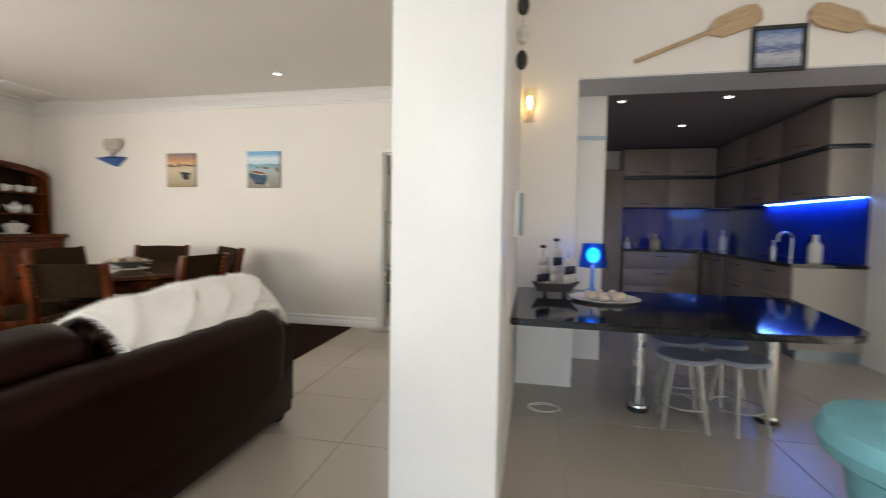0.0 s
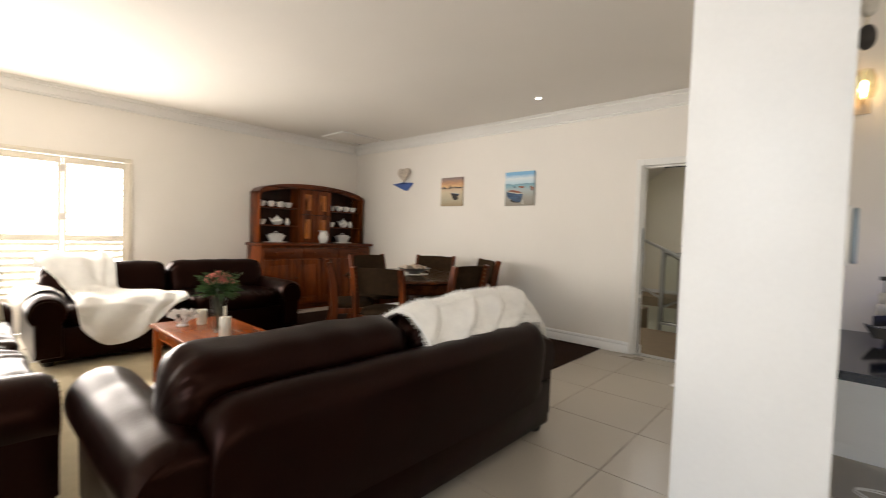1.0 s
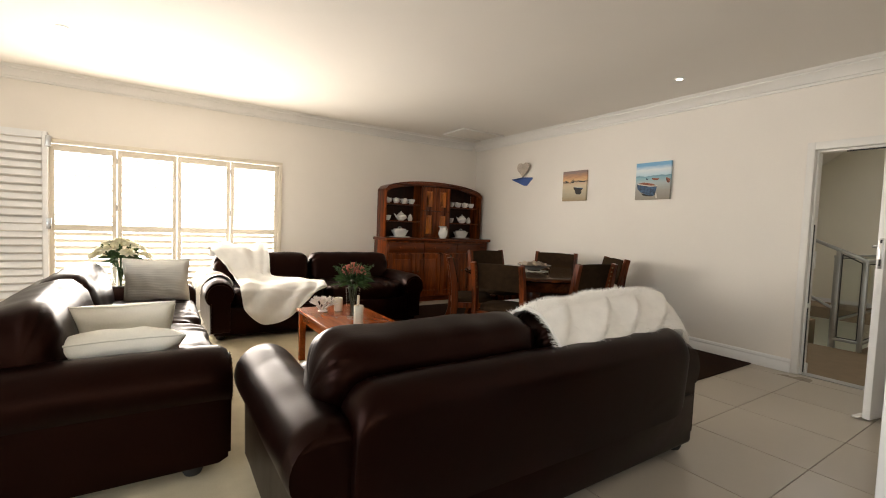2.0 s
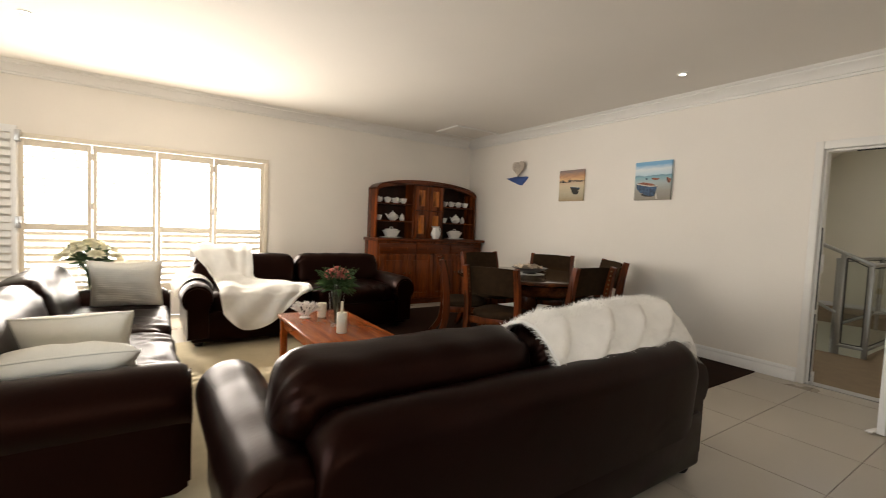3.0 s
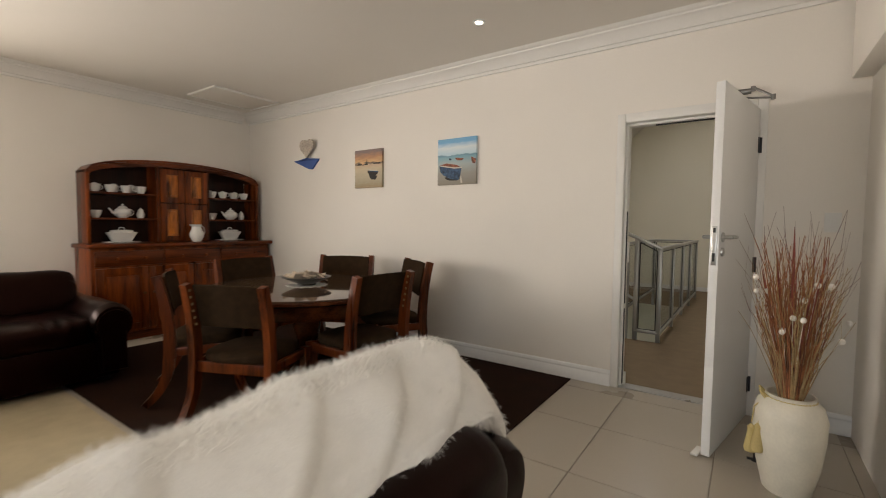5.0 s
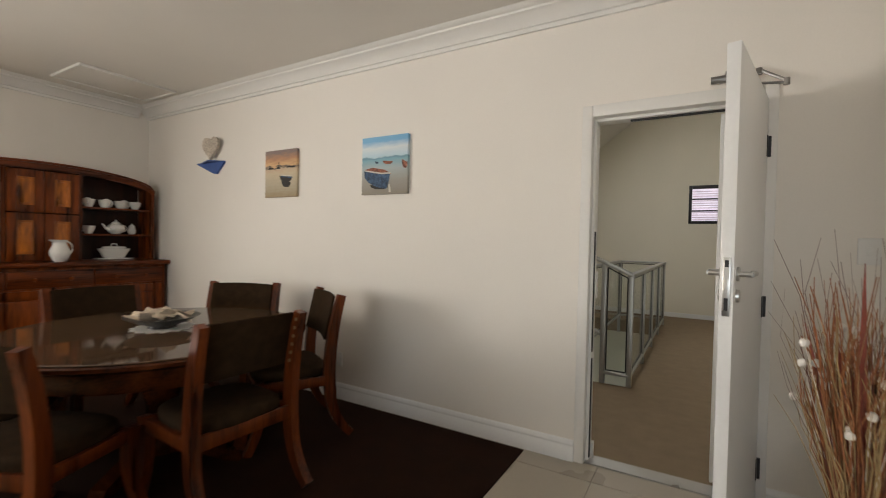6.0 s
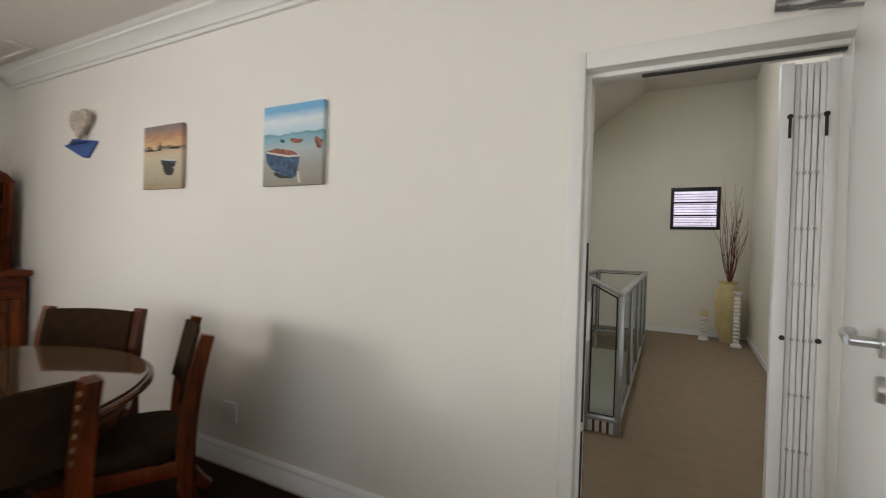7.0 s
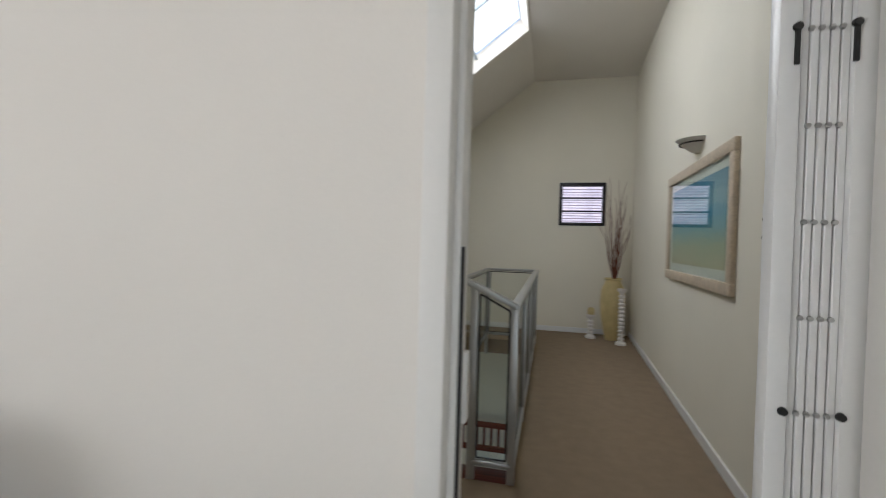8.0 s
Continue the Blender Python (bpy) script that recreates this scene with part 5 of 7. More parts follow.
gate = thing("security_gate", Matrix.Translation((0, NY + 0.150, 0)), "white folding trellis security gate, pushed fully open", "gate")
for x0, x1 in ((-1.075, -1.035), (-0.945, -0.905)):
    bm = bmn()
    box(bm, x0, x1, 0.0, 0.045, 0.012, 2.028, 0.004)
    part("gate_post", bm, M["white"], gate)
for k in range(5):
    x = -1.032 + k * 0.0178
    bm = bmn()
    box(bm, x, x + 0.0145, 0.012, 0.032, 0.03, 2.025, 0.002, seg=1)
    part("upright", bm, M["white"], gate)
for z in [1.84 - 0.195 * k for k in range(10)]:
    for k in range(4):
        bm = bmn()
        rod(bm, (-1.0155 + k * 0.0178, 0.012, z), (-1.0155 + k * 0.0178, 0.006, z), 0.006, 0.005, 8)
        part("rivet", bm, M["steel"], gate)
for z in (1.84, 1.065):
    for x in (-1.045, -0.945):
        bm = bmn()
        rod(bm, (x, 0.0, z), (x, -0.008, z), 0.009, 0.008, 12)
        if z > 1.5:
            box(bm, x - 0.004, x + 0.004, -0.006, 0.0, z - 0.075, z)
        part("latch", bm, M["black"], gate)
bm = bmn()
prism(bm, [(-0.02, 0.0), (0.02, 0.0), (0.02, 1.98), (-0.02, 1.98)], Matrix.Translation((-0.975, 0.035, 0.02)) @ Matrix(((1, 0, 0, 0), (0, 0, 1, 0), (0, 1, 0, 0), (0, 0, 0, 1))), 0.006)
part("gate_back", bm, M["strip"], gate)

# ---- on the north wall and ceiling ----


def painted(name, stops, hue_noise=0.06):
    """Canvas paint: bands of colour by height with a soft brushed noise."""
    m = bpy.data.materials.new(name)
    m.use_nodes = True
    nt = m.node_tree
    p = nt.nodes["Principled BSDF"]
    p.inputs["Roughness"].default_value = 0.7
    tc = nt.nodes.new("ShaderNodeTexCoord")
    sep = nt.nodes.new("ShaderNodeSeparateXYZ")
    nt.links.new(tc.outputs["Generated"], sep.inputs[0])
    nz = nt.nodes.new("ShaderNodeTexNoise")
    nz.inputs["Scale"].default_value, nz.inputs["Detail"].default_value = 5, 5
    mp = nt.nodes.new("ShaderNodeMapping")
    mp.inputs["Scale"].default_value = (1, 1, 4)
    nt.links.new(tc.outputs["Generated"], mp.inputs[0])
    nt.links.new(mp.outputs[0], nz.inputs["Vector"])
    ad = nt.nodes.new("ShaderNodeMath")
    ad.operation = "MULTIPLY_ADD"
    ad.inputs[1].default_value = hue_noise * 4
    nt.links.new(nz.outputs[0], ad.inputs[0])
    off = nt.nodes.new("ShaderNodeMath")
    off.operation = "SUBTRACT"
    off.inputs[1].default_value = hue_noise * 2
    nt.links.new(sep.outputs["Z"], off.inputs[0])
    nt.links.new(off.outputs[0], ad.inputs[2])
    rp = nt.nodes.new("ShaderNodeValToRGB")
    while len(rp.color_ramp.elements) < len(stops):
        rp.color_ramp.elements.new(0.5)
    for el, (pos, col) in zip(rp.color_ramp.elements, stops):
        el.position, el.color = pos, (*col, 1)
    nt.links.new(ad.outputs[0], rp.inputs[0])
    nt.links.new(rp.outputs[0], p.inputs["Base Color"])
    return m


M["dusk"] = painted("dusk_painting", [(0.0, (0.36, 0.27, 0.16)), (0.25, (0.48, 0.42, 0.30)), (0.50, (0.62, 0.52, 0.36)), (0.60, (0.60, 0.44, 0.30)), (0.64, (0.10, 0.08, 0.07)), (0.67, (0.72, 0.46, 0.24)), (0.80, (0.52, 0.27, 0.15)), (0.95, (0.26, 0.20, 0.18))])
M["shore"] = painted("shore_painting", [(0.0, (0.28, 0.25, 0.20)), (0.25, (0.36, 0.34, 0.30)), (0.45, (0.42, 0.48, 0.48)), (0.60, (0.22, 0.42, 0.50)), (0.635, (0.16, 0.30, 0.38)), (0.65, (0.50, 0.66, 0.74)), (0.80, (0.72, 0.78, 0.80)), (0.92, (0.20, 0.45, 0.68))], 0.022)
M["pblue"] = material("blue_hull_paint", (0.05, 0.10, 0.18), 0.7, vary=0.9, scale=26)
M["porange"] = material("orange_hull_paint", (0.34, 0.12, 0.07), 0.7, vary=0.8, scale=40)
M["pwhite"] = material("pale_hull_paint", (0.62, 0.58, 0.50), 0.7, vary=0.2, scale=30)
M["pdark"] = material("dark_shadow_paint", (0.03, 0.026, 0.022), 0.7, vary=0.3, scale=30)


def canvas(x0, x1, z0, z1, mat, label, shapes):
    c = thing("canvas_picture", Matrix.Translation((x0, NY - 0.028, z0)), label, "picture", "boat pictures")
    w, h = x1 - x0, z1 - z0
    bm = bmn()
    box(bm, 0, w, 0, 0.0275, 0, h, 0.003)
    part("canvas", bm, mat, c)
    for k, (nm, mt, poly) in enumerate(shapes):
        bm = bmn()
        prism(bm, [(x * w, z * h) for x, z in poly], Matrix(((1, 0, 0, 0), (0, 0, -1, 0.0002), (0, 1, 0, 0), (0, 0, 0, 1))), 0.0012 + 0.0003 * k)
        part(nm, bm, mt, c)


def hull(cx, cz, w, h, flip=1):
    return [(cx - flip * w / 2, cz + h * 0.45), (cx - flip * w * 0.42, cz - h * 0.05), (cx - flip * w * 0.2, cz - h * 0.42), (cx + flip * w * 0.25, cz - h * 0.5), (cx + flip * w * 0.42, cz - h * 0.25), (cx + flip * w / 2, cz + h * 0.15), (cx + flip * w * 0.2, cz + h * 0.2), (cx - flip * w * 0.2, cz + h * 0.38)]


canvas(-4.605, -4.190, 1.665, 2.085, M["dusk"], "square canvas of a boat at dusk", [
    ("painted_shadow", M["pdark"], hull(0.68, 0.28, 0.30, 0.16)), ("painted_hull", M["pdark"], hull(0.67, 0.385, 0.40, 0.15)), ("painted_stripe", M["pblue"], [(0.49, 0.445), (0.62, 0.405), (0.86, 0.385), (0.87, 0.415), (0.64, 0.435)]), ("painted_rim", M["pwhite"], [(0.46, 0.49), (0.62, 0.465), (0.89, 0.435), (0.74, 0.425), (0.58, 0.44)]),
    ("painted_ship", M["pdark"], [(0.10, 0.60), (0.30, 0.60), (0.27, 0.63), (0.13, 0.64)]), ("painted_ship", M["pdark"], [(0.38, 0.60), (0.50, 0.60), (0.46, 0.64), (0.45, 0.74), (0.44, 0.64), (0.40, 0.64)]), ("painted_ship", M["pdark"], [(0.68, 0.61), (0.95, 0.61), (0.92, 0.645), (0.72, 0.64)])])
canvas(-3.450, -3.015, 1.650, 2.090, M["shore"], "square canvas of rowing boats on a shore", [
    ("painted_shadow", M["pdark"], hull(0.40, 0.13, 0.42, 0.09)), ("painted_hull", M["pblue"], [(0.05, 0.43), (0.07, 0.30), (0.16, 0.21), (0.34, 0.13), (0.55, 0.09), (0.60, 0.17), (0.64, 0.36), (0.45, 0.37), (0.22, 0.41)]), ("painted_rim", M["porange"], [(0.06, 0.44), (0.25, 0.47), (0.52, 0.42), (0.66, 0.34), (0.45, 0.36), (0.22, 0.40)]), ("painted_inside", M["pwhite"], [(0.07, 0.415), (0.22, 0.385), (0.45, 0.345), (0.64, 0.345), (0.645, 0.37), (0.45, 0.37), (0.22, 0.41), (0.07, 0.435)]),
    ("painted_rope", M["pwhite"], [(0.60, 0.16), (0.62, 0.03), (0.66, 0.03), (0.63, 0.17)]), ("painted_boat", M["porange"], hull(0.58, 0.545, 0.22, 0.07)), ("painted_boat", M["porange"], hull(0.94, 0.50, 0.12, 0.16)), ("painted_boat", M["pblue"], hull(0.34, 0.555, 0.07, 0.05))])

# heart on a small boat-shaped bracket
br = thing("wall_bracket", Matrix.Translation((-5.475, NY, 2.05)) @ Matrix.Diagonal((0.92, 1, 0.85, 1)) @ Matrix.Translation((0, 0, -2.08)), "blue painted triangular wall shelf", "shelf")
bm = bmn()
prism(bm, [(-0.25, 2.085), (0.25, 2.075), (0.245, 2.06), (0.12, 1.94), (0.06, 1.945), (-0.245, 2.07)], Matrix(((1, 0, 0, 0), (0, 0, -1, -0.001), (0, 1, 0, 0), (0, 0, 0, 1))), 0.02)
part("back_board", bm, M["shelfblue"], br)
bm = bmn()
prism(bm, [(-0.25, 0), (0.25, 0), (0.11, -0.11)], Matrix.Translation((0, -0.0, 2.074)), 0.012)
part("shelf_board", bm, M["shelfblue"], br)
hb = thing("heart_ornament", Matrix.Translation((-5.42, NY - 0.05, 2.0565)), "carved driftwood heart standing on a blue shelf", "ornament")
bm = bmn()
hp = []
for t in np.linspace(0, 2 * math.pi, 40, endpoint=False):
    hp.append((0.0082 * 16 * math.sin(t) ** 3, 0.0082 * (13 * math.cos(t) - 5 * math.cos(2 * t) - 2 * math.cos(3 * t) - math.cos(4 * t)) + 0.139))
prism(bm, hp, Matrix(((1, 0, 0, 0), (0, 0, -1, 0.015), (0, 1, 0, 0), (0, 0, 0, 1))), 0.026)
part("heart", bm, M["heart"], hb)
bm = bmn()
for k in range(26):
    a = 2.4 * k
    rr = 0.018 * math.sqrt(k)
    bmesh.ops.create_uvsphere(bm, u_segments=8, v_segments=5, radius=0.012, matrix=Matrix.Translation((rr * math.cos(a), -0.012, 0.15 + rr * math.sin(a) * 0.85)) @ Matrix.Diagonal((1.3, 0.5, 0.8, 1)))
part("carving", bm, M["heart"], hb)

sw = thing("wall_socket", Matrix.Translation((-3.70, NY, 0.32)), "white plastic power socket above the skirting", "socket")
bm = bmn()
box(bm, -0.058, 0.058, -0.012, 0.0, -0.058, 0.058, 0.004)
part("plate", bm, M["plastic"], sw)
bm = bmn()
box(bm, 0.018, 0.04, -0.016, -0.011, 0.01, 0.035, 0.002)
part("switch", bm, M["plastic"], sw)
for nm, x, z in (("light_switch", -0.50, 1.30),):
    s_ = thing(nm, Matrix.Translation((x, NY, z)), "white plastic light switch on the wall", "switch")
    bm = bmn()
    box(bm, -0.04, 0.04, -0.011, 0.0, -0.06, 0.06, 0.004)
    part("plate", bm, M["plastic"], s_)
    bm = bmn()
    box(bm, -0.012, 0.012, -0.015, -0.010, -0.02, 0.02, 0.002)
    part("rocker", bm, M["plastic"], s_)


def downlight(x, y, z, group):
    d = thing("downlight", Matrix.Translation((x, y, z)), "small round recessed ceiling downlight, switched on", "ceiling light", group)
    bm = bmn()
    lathe(bm, [(0.028, 0.0), (0.028, -0.008), (0.044, -0.008), (0.046, 0.0)], seg=24, cap=False)
    part("trim_ring", bm, M["white"], d)
    bm = bmn()
    lathe(bm, [(0.0, -0.005), (0.0275, -0.005), (0.0275, -0.001), (0.0, -0.001)], seg=20)
    part("bulb", bm, M["spot"], d)


downlight(-2.60, 4.13, CZ, "living room downlights")
downlight(-5.05, -0.75, CZ, "living room downlights")
vent = thing("ceiling_hatch", Matrix.Translation((-6.02, 4.22, CZ)), "flat white ceiling hatch near the corner", "hatch")
bm = bmn()
box(bm, -0.28, 0.28, -0.38, 0.38, -0.012, 0.0, 0.003)
part("panel", bm, M["ceiling"], vent)
bm = bmn()
for a in ((-0.30, 0.30, -0.40, -0.38), (-0.30, 0.30, 0.38, 0.40), (-0.30, -0.28, -0.38, 0.38), (0.28, 0.30, -0.38, 0.38)):
    box(bm, *a, -0.022, 0.0, 0.003)
part("surround", bm, M["trim"], vent)
bx_ = thing("wall_unit", Matrix.Translation((-0.36, 4.40, 2.36)), "white boxed casing fixed high on the wall", "casing")
bm = bmn()
box(bm, -0.10, 0.0, -0.42, 0.40, -0.22, 0.26, 0.008)
part("casing", bm, M["wall"], bx_)

# ---- tall vase of dried reeds beside the door ----
pv = thing("floor_vase", Matrix.Translation((-0.725, 3.92, 0)) @ Matrix.Diagonal((0.84, 0.84, 1.0, 1.0)), "tall cream glazed floor vase filled with dried reeds", "vase")
bm = bmn()
lathe(bm, [(0.0, 0.0), (0.105, 0.0), (0.115, 0.01), (0.148, 0.15), (0.168, 0.32), (0.172, 0.43), (0.152, 0.50), (0.115, 0.535), (0.118, 0.55), (0.108, 0.55), (0.10, 0.52), (0.0, 0.50)], seg=40)
for v in bm.verts:
    v.co.z *= 0.86
part("pot", bm, M["cream_pot"], pv)
rng = random.Random(21)


def stalks(n, spread, h0, h1, r, mat, name, parent, at=(0, 0, 0.43), kink=0.03):
    bm = bmn()
    for k in range(n):
        a = rng.uniform(0, 6.28)
        s = spread * math.sqrt(rng.random())
        h = rng.uniform(h0, h1)
        pts = []
        for j in range(6):
            t = j / 5
            rr = 0.05 * (1 - t) + s * t ** 1.15
            pts.append((at[0] + rr * math.cos(a) + rng.uniform(-kink, kink) * t, at[1] + rr * math.sin(a) + rng.uniform(-kink, kink) * t, at[2] + h * t))
        tube(bm, pts, r * rng.uniform(0.6, 1.3), 5, 0.35)
    return tagged(part(name, bm, mat, parent), kind="stuff")


stalks(120, 0.20, 0.42, 0.80, 0.0042, M["reed"], "dried_reed", pv)
stalks(120, 0.26, 0.40, 0.74, 0.0030, M["straw"], "straw", pv)
stalks(60, 0.27, 0.50, 0.95, 0.0018, M["twig"], "brushwood", pv, kink=0.05)
for k in range(9):
    bm = bmn()
    a = 0.7 * k + 2.2
    s, h = 0.05 + 0.17 * ((k * 37) % 10) / 10, 0.55 + 0.32 * ((k * 53) % 10) / 10
    prev = None
    for j in range(7):
        t = j / 6
        c = Vector((s * t * math.cos(a), s * t * math.sin(a), 0.43 + h * t))
        w = 0.013 * math.sin(math.pi * (0.15 + 0.84 * t)) + 0.001
        row = [bm.verts.new(c + Vector((-w * math.sin(a + k), w * math.cos(a + k), 0))), bm.verts.new(c + Vector((w * 0.4, 0, 0))), bm.verts.new(c - Vector((-w * math.sin(a + k), w * math.cos(a + k), 0)))]
        if prev:
            for q in range(3):
                bm.faces.new((prev[q], prev[(q + 1) % 3], row[(q + 1) % 3], row[q]))
        prev = row
    part("blade", bm, M["redleaf"], pv, "long dried red blade")
for k in range(22):
    bm = bmn()
    a = 2.4 * k
    s = 0.08 + 0.17 * ((k * 29) % 10) / 10
    h = 0.76 + 0.32 * ((k * 41) % 13) / 13
    puff(bm, (s * math.cos(a), s * math.sin(a), h), (0.03, 0.026, 0.026), 2.2, 0.003, 12, 8, 40, k)
    tube(bm, [(0.03 * math.cos(a), 0.03 * math.sin(a), 0.5), (s * math.cos(a), s * math.sin(a), h)], 0.0012, 4)
    part("pod", bm, M["pod"], pv, "white pod on a wire stem")
bm = bmn()
tube(bm, [(0.117 * math.cos(a), 0.117 * math.sin(a), 0.528) for a in np.linspace(0, 2 * math.pi, 30)], 0.006, 6)
for dx in (0.0, 0.03):
    c = Vector((-0.125 - dx, -0.09 + dx, 0.0))
    lathe(bm, [(0.006, 0.40), (0.02, 0.385), (0.018, 0.365), (0.034, 0.28), (0.030, 0.265), (0.0, 0.265)], (c.x - 0.02, c.y, -0.02 * dx * 30), 12)
    tube(bm, [(-0.11, -0.05, 0.528), (c.x - 0.01, c.y + 0.01, 0.47), (c.x - 0.02, c.y, 0.39)], 0.004, 5)
for s in (-1, 1):
    tube(bm, [(-0.105 + 0.0 * s, -0.055, 0.528)] + [(-0.115 - 0.03 * math.sin(a), -0.055 + s * 0.035 * (1 - math.cos(a)), 0.535 + 0.03 * math.sin(a)) for a in np.linspace(0.2, 3, 7)], 0.006, 5)
for v in bm.verts:
    v.co.z -= 0.075
part("tassel", bm, M["tassel"], pv, "straw cord with tassels")

# ---- hall: skylight, railing, ornaments ----
SLOPE = Matrix.Translation((-1.80, 0, 4.06)) @ Matrix.Rotation(-SL, 4, "Y") @ Matrix.Rotation(math.pi, 4, "Y") @ Matrix.Scale(-1, 4, (0, 0, 1))


def frosted(name):
    m = bpy.data.materials.new(name)
    m.use_nodes = True
    nt = m.node_tree
    out = nt.nodes["Material Output"]
    tr = nt.nodes.new("ShaderNodeBsdfTranslucent")
    tr.inputs[0].default_value = (0.97, 0.97, 0.96, 1)
    df = nt.nodes.new("ShaderNodeBsdfDiffuse")
    df.inputs[0].default_value = (0.85, 0.87, 0.87, 1)
    mx = nt.nodes.new("ShaderNodeMixShader")
    mx.inputs[0].default_value = 0.25
    nt.links.new(tr.outputs[0], mx.inputs[1])
    nt.links.new(df.outputs[0], mx.inputs[2])
    nt.links.new(mx.outputs[0], out.inputs[0])
    return m


sk = thing("window_2", Matrix(), "frosted skylight with thin dark glazing bars", "skylight")
tagged(sk, kind="structure")
for y0, y1 in ((6.6, 7.56), (7.58, 8.52), (8.54, 9.5)):
    bm = bmn()
    bmesh.ops.transform(bm, matrix=SLOPE, verts=box(bm, 0.03, 1.5, y0, y1, 0.20, 0.215))
    part("pane", bm, frosted("frosted_skylight_pane"), sk)
for a in ((0.03, 1.5, 7.555, 7.585), (0.03, 1.5, 8.515, 8.545), (0.72, 0.75, 6.6, 9.5)):
    bm = bmn()
    bmesh.ops.transform(bm, matrix=SLOPE, verts=box(bm, *a, 0.125, 0.155))
    part("glazing_bar", bm, M["strip"], sk)

hw = thing("window_3", Matrix.Translation((0, HB, 0)), "small black framed louvre window in the gable", "window")
tagged(hw, kind="structure")
for a in ((HW0, HW0 + 0.05, HZ0, HZ1), (HW1 - 0.05, HW1, HZ0, HZ1), (HW0 + 0.05, HW1 - 0.05, HZ0, HZ0 + 0.05), (HW0 + 0.05, HW1 - 0.05, HZ1 - 0.06, HZ1)):
    bm = bmn()
    box(bm, a[0], a[1], -0.012, 0.06, a[2], a[3], 0.003)
    part("window_frame", bm, M["blackframe"], hw)
for z in (1.948, 2.160):
    bm = bmn()
    box(bm, HW0 + 0.05, HW1 - 0.05, 0.0, 0.04, z - 0.012, z + 0.012)
    part("glazing_bar", bm, M["blackframe"], hw)
for k in range(13):
    bm = bmn()
    z = HZ0 + 0.075 + k * 0.0425
    box(bm, HW0 + 0.055, HW1 - 0.055, -0.012, 0.012, -0.0015, 0.0015, 0, Matrix.Translation((0, 0.075, z)) @ Matrix.Rotation(radians(28), 4, "X"))
    part("slat", bm, M["blind"], hw)
gb = slab("backdrop_north", M["outside_dim"], -3.0, 1.0, HB + 1.2, HB + 1.3, 0.5, 4.5)
setting(gb, "bright hazy daylight outside the gable window", "backdrop")

# glass balustrade round the stairwell
bal = thing("balustrade", Matrix(), "silver metal balustrade with clear glass panels", "railing")


def bx(y):
    return -1.685 + 0.008 * (y - 6.52)


PY = (6.52, 7.46, 8.40, 9.32, 10.25)
for k, y in enumerate(PY):
    bm = bmn()
    box(bm, bx(y) - 0.022, bx(y) + 0.022, y - 0.022, y + 0.022, 0.0 if k else -0.01, 1.01, 0.003)
    part("post", bm, M["aluminium"], bal)


def rail(p, q, w=0.05, h=0.035, name="top_rail"):
    p, q = Vector(p), Vector(q)
    d = q - p
    bm = bmn()
    box(bm, -w / 2, w / 2, 0, d.length, -h / 2, h / 2, 0.006, Matrix.Translation(p) @ d.to_track_quat("Y", "Z").to_matrix().to_4x4())
    return part(name, bm, M["aluminium"], bal)


def pane(p, q, z0, z1, zq0=None, zq1=None):
    p, q = Vector((*p, 0)), Vector((*q, 0))
    n = (q - p).cross(Vector((0, 0, 1))).normalized() * 0.004
    bm = bmn()
    zq0, zq1 = (z0 if zq0 is None else zq0), (z1 if zq1 is None else zq1)
    a = [p + Vector((0, 0, z0)), q + Vector((0, 0, zq0)), q + Vector((0, 0, zq1)), p + Vector((0, 0, z1))]
    f = [bm.verts.new(v + n) for v in a]
    b = [bm.verts.new(v - n) for v in a]
    bm.faces.new(f)
    bm.faces.new(b[::-1])
    for i in range(4):
        bm.faces.new((f[i], b[i], b[(i + 1) % 4], f[(i + 1) % 4]))
    g = part("pane", bm, M["paleglass"], bal)
    g.visible_shadow = False
    bm = bmn()
    for i in range(4):
        rod(bm, a[i], a[(i + 1) % 4], 0.006, 0.006, 6)
    part("gasket", bm, M["black"], bal)


rail((bx(PY[0]), PY[0] - 0.02, 1.022), (bx(PY[-1]), PY[-1] + 0.02, 1.022), 0.06)
rail((bx(PY[0]), PY[0], 0.10), (bx(PY[-1]), PY[-1], 0.10), 0.045, 0.03, "bottom_rail")
for a, b in zip(PY, PY[1:]):
    pane((bx(a), a + 0.03), (bx(b), b - 0.03), 0.125, 0.99)
NX = -2.33
for x in (NX,):
    bm = bmn()
    box(bm, x - 0.022, x + 0.022, 10.228, 10.272, -0.2, 1.01, 0.003)
    part("post", bm, M["aluminium"], bal)
rail((bx(10.25), 10.25, 1.022), (NX, 10.25, 1.022), 0.06)
rail((bx(10.25), 10.25, 0.10), (NX, 10.25, 0.10), 0.045, 0.03, "bottom_rail")
pane((bx(10.25) - 0.03, 10.25), (NX + 0.03, 10.25), 0.125, 0.99)
rail((NX, 10.25, 1.022), (NX, 8.0, 1.022), 0.06)
rail((NX, 10.25, 0.10), (NX, 8.0, 0.10), 0.045, 0.03, "bottom_rail")
bm = bmn()
box(bm, NX - 0.022, NX + 0.022, 8.0, 8.044, -0.9, 1.01, 0.003)
part("post", bm, M["aluminium"], bal)
pane((NX, 10.22), (NX, 8.06), 0.125, 0.99)
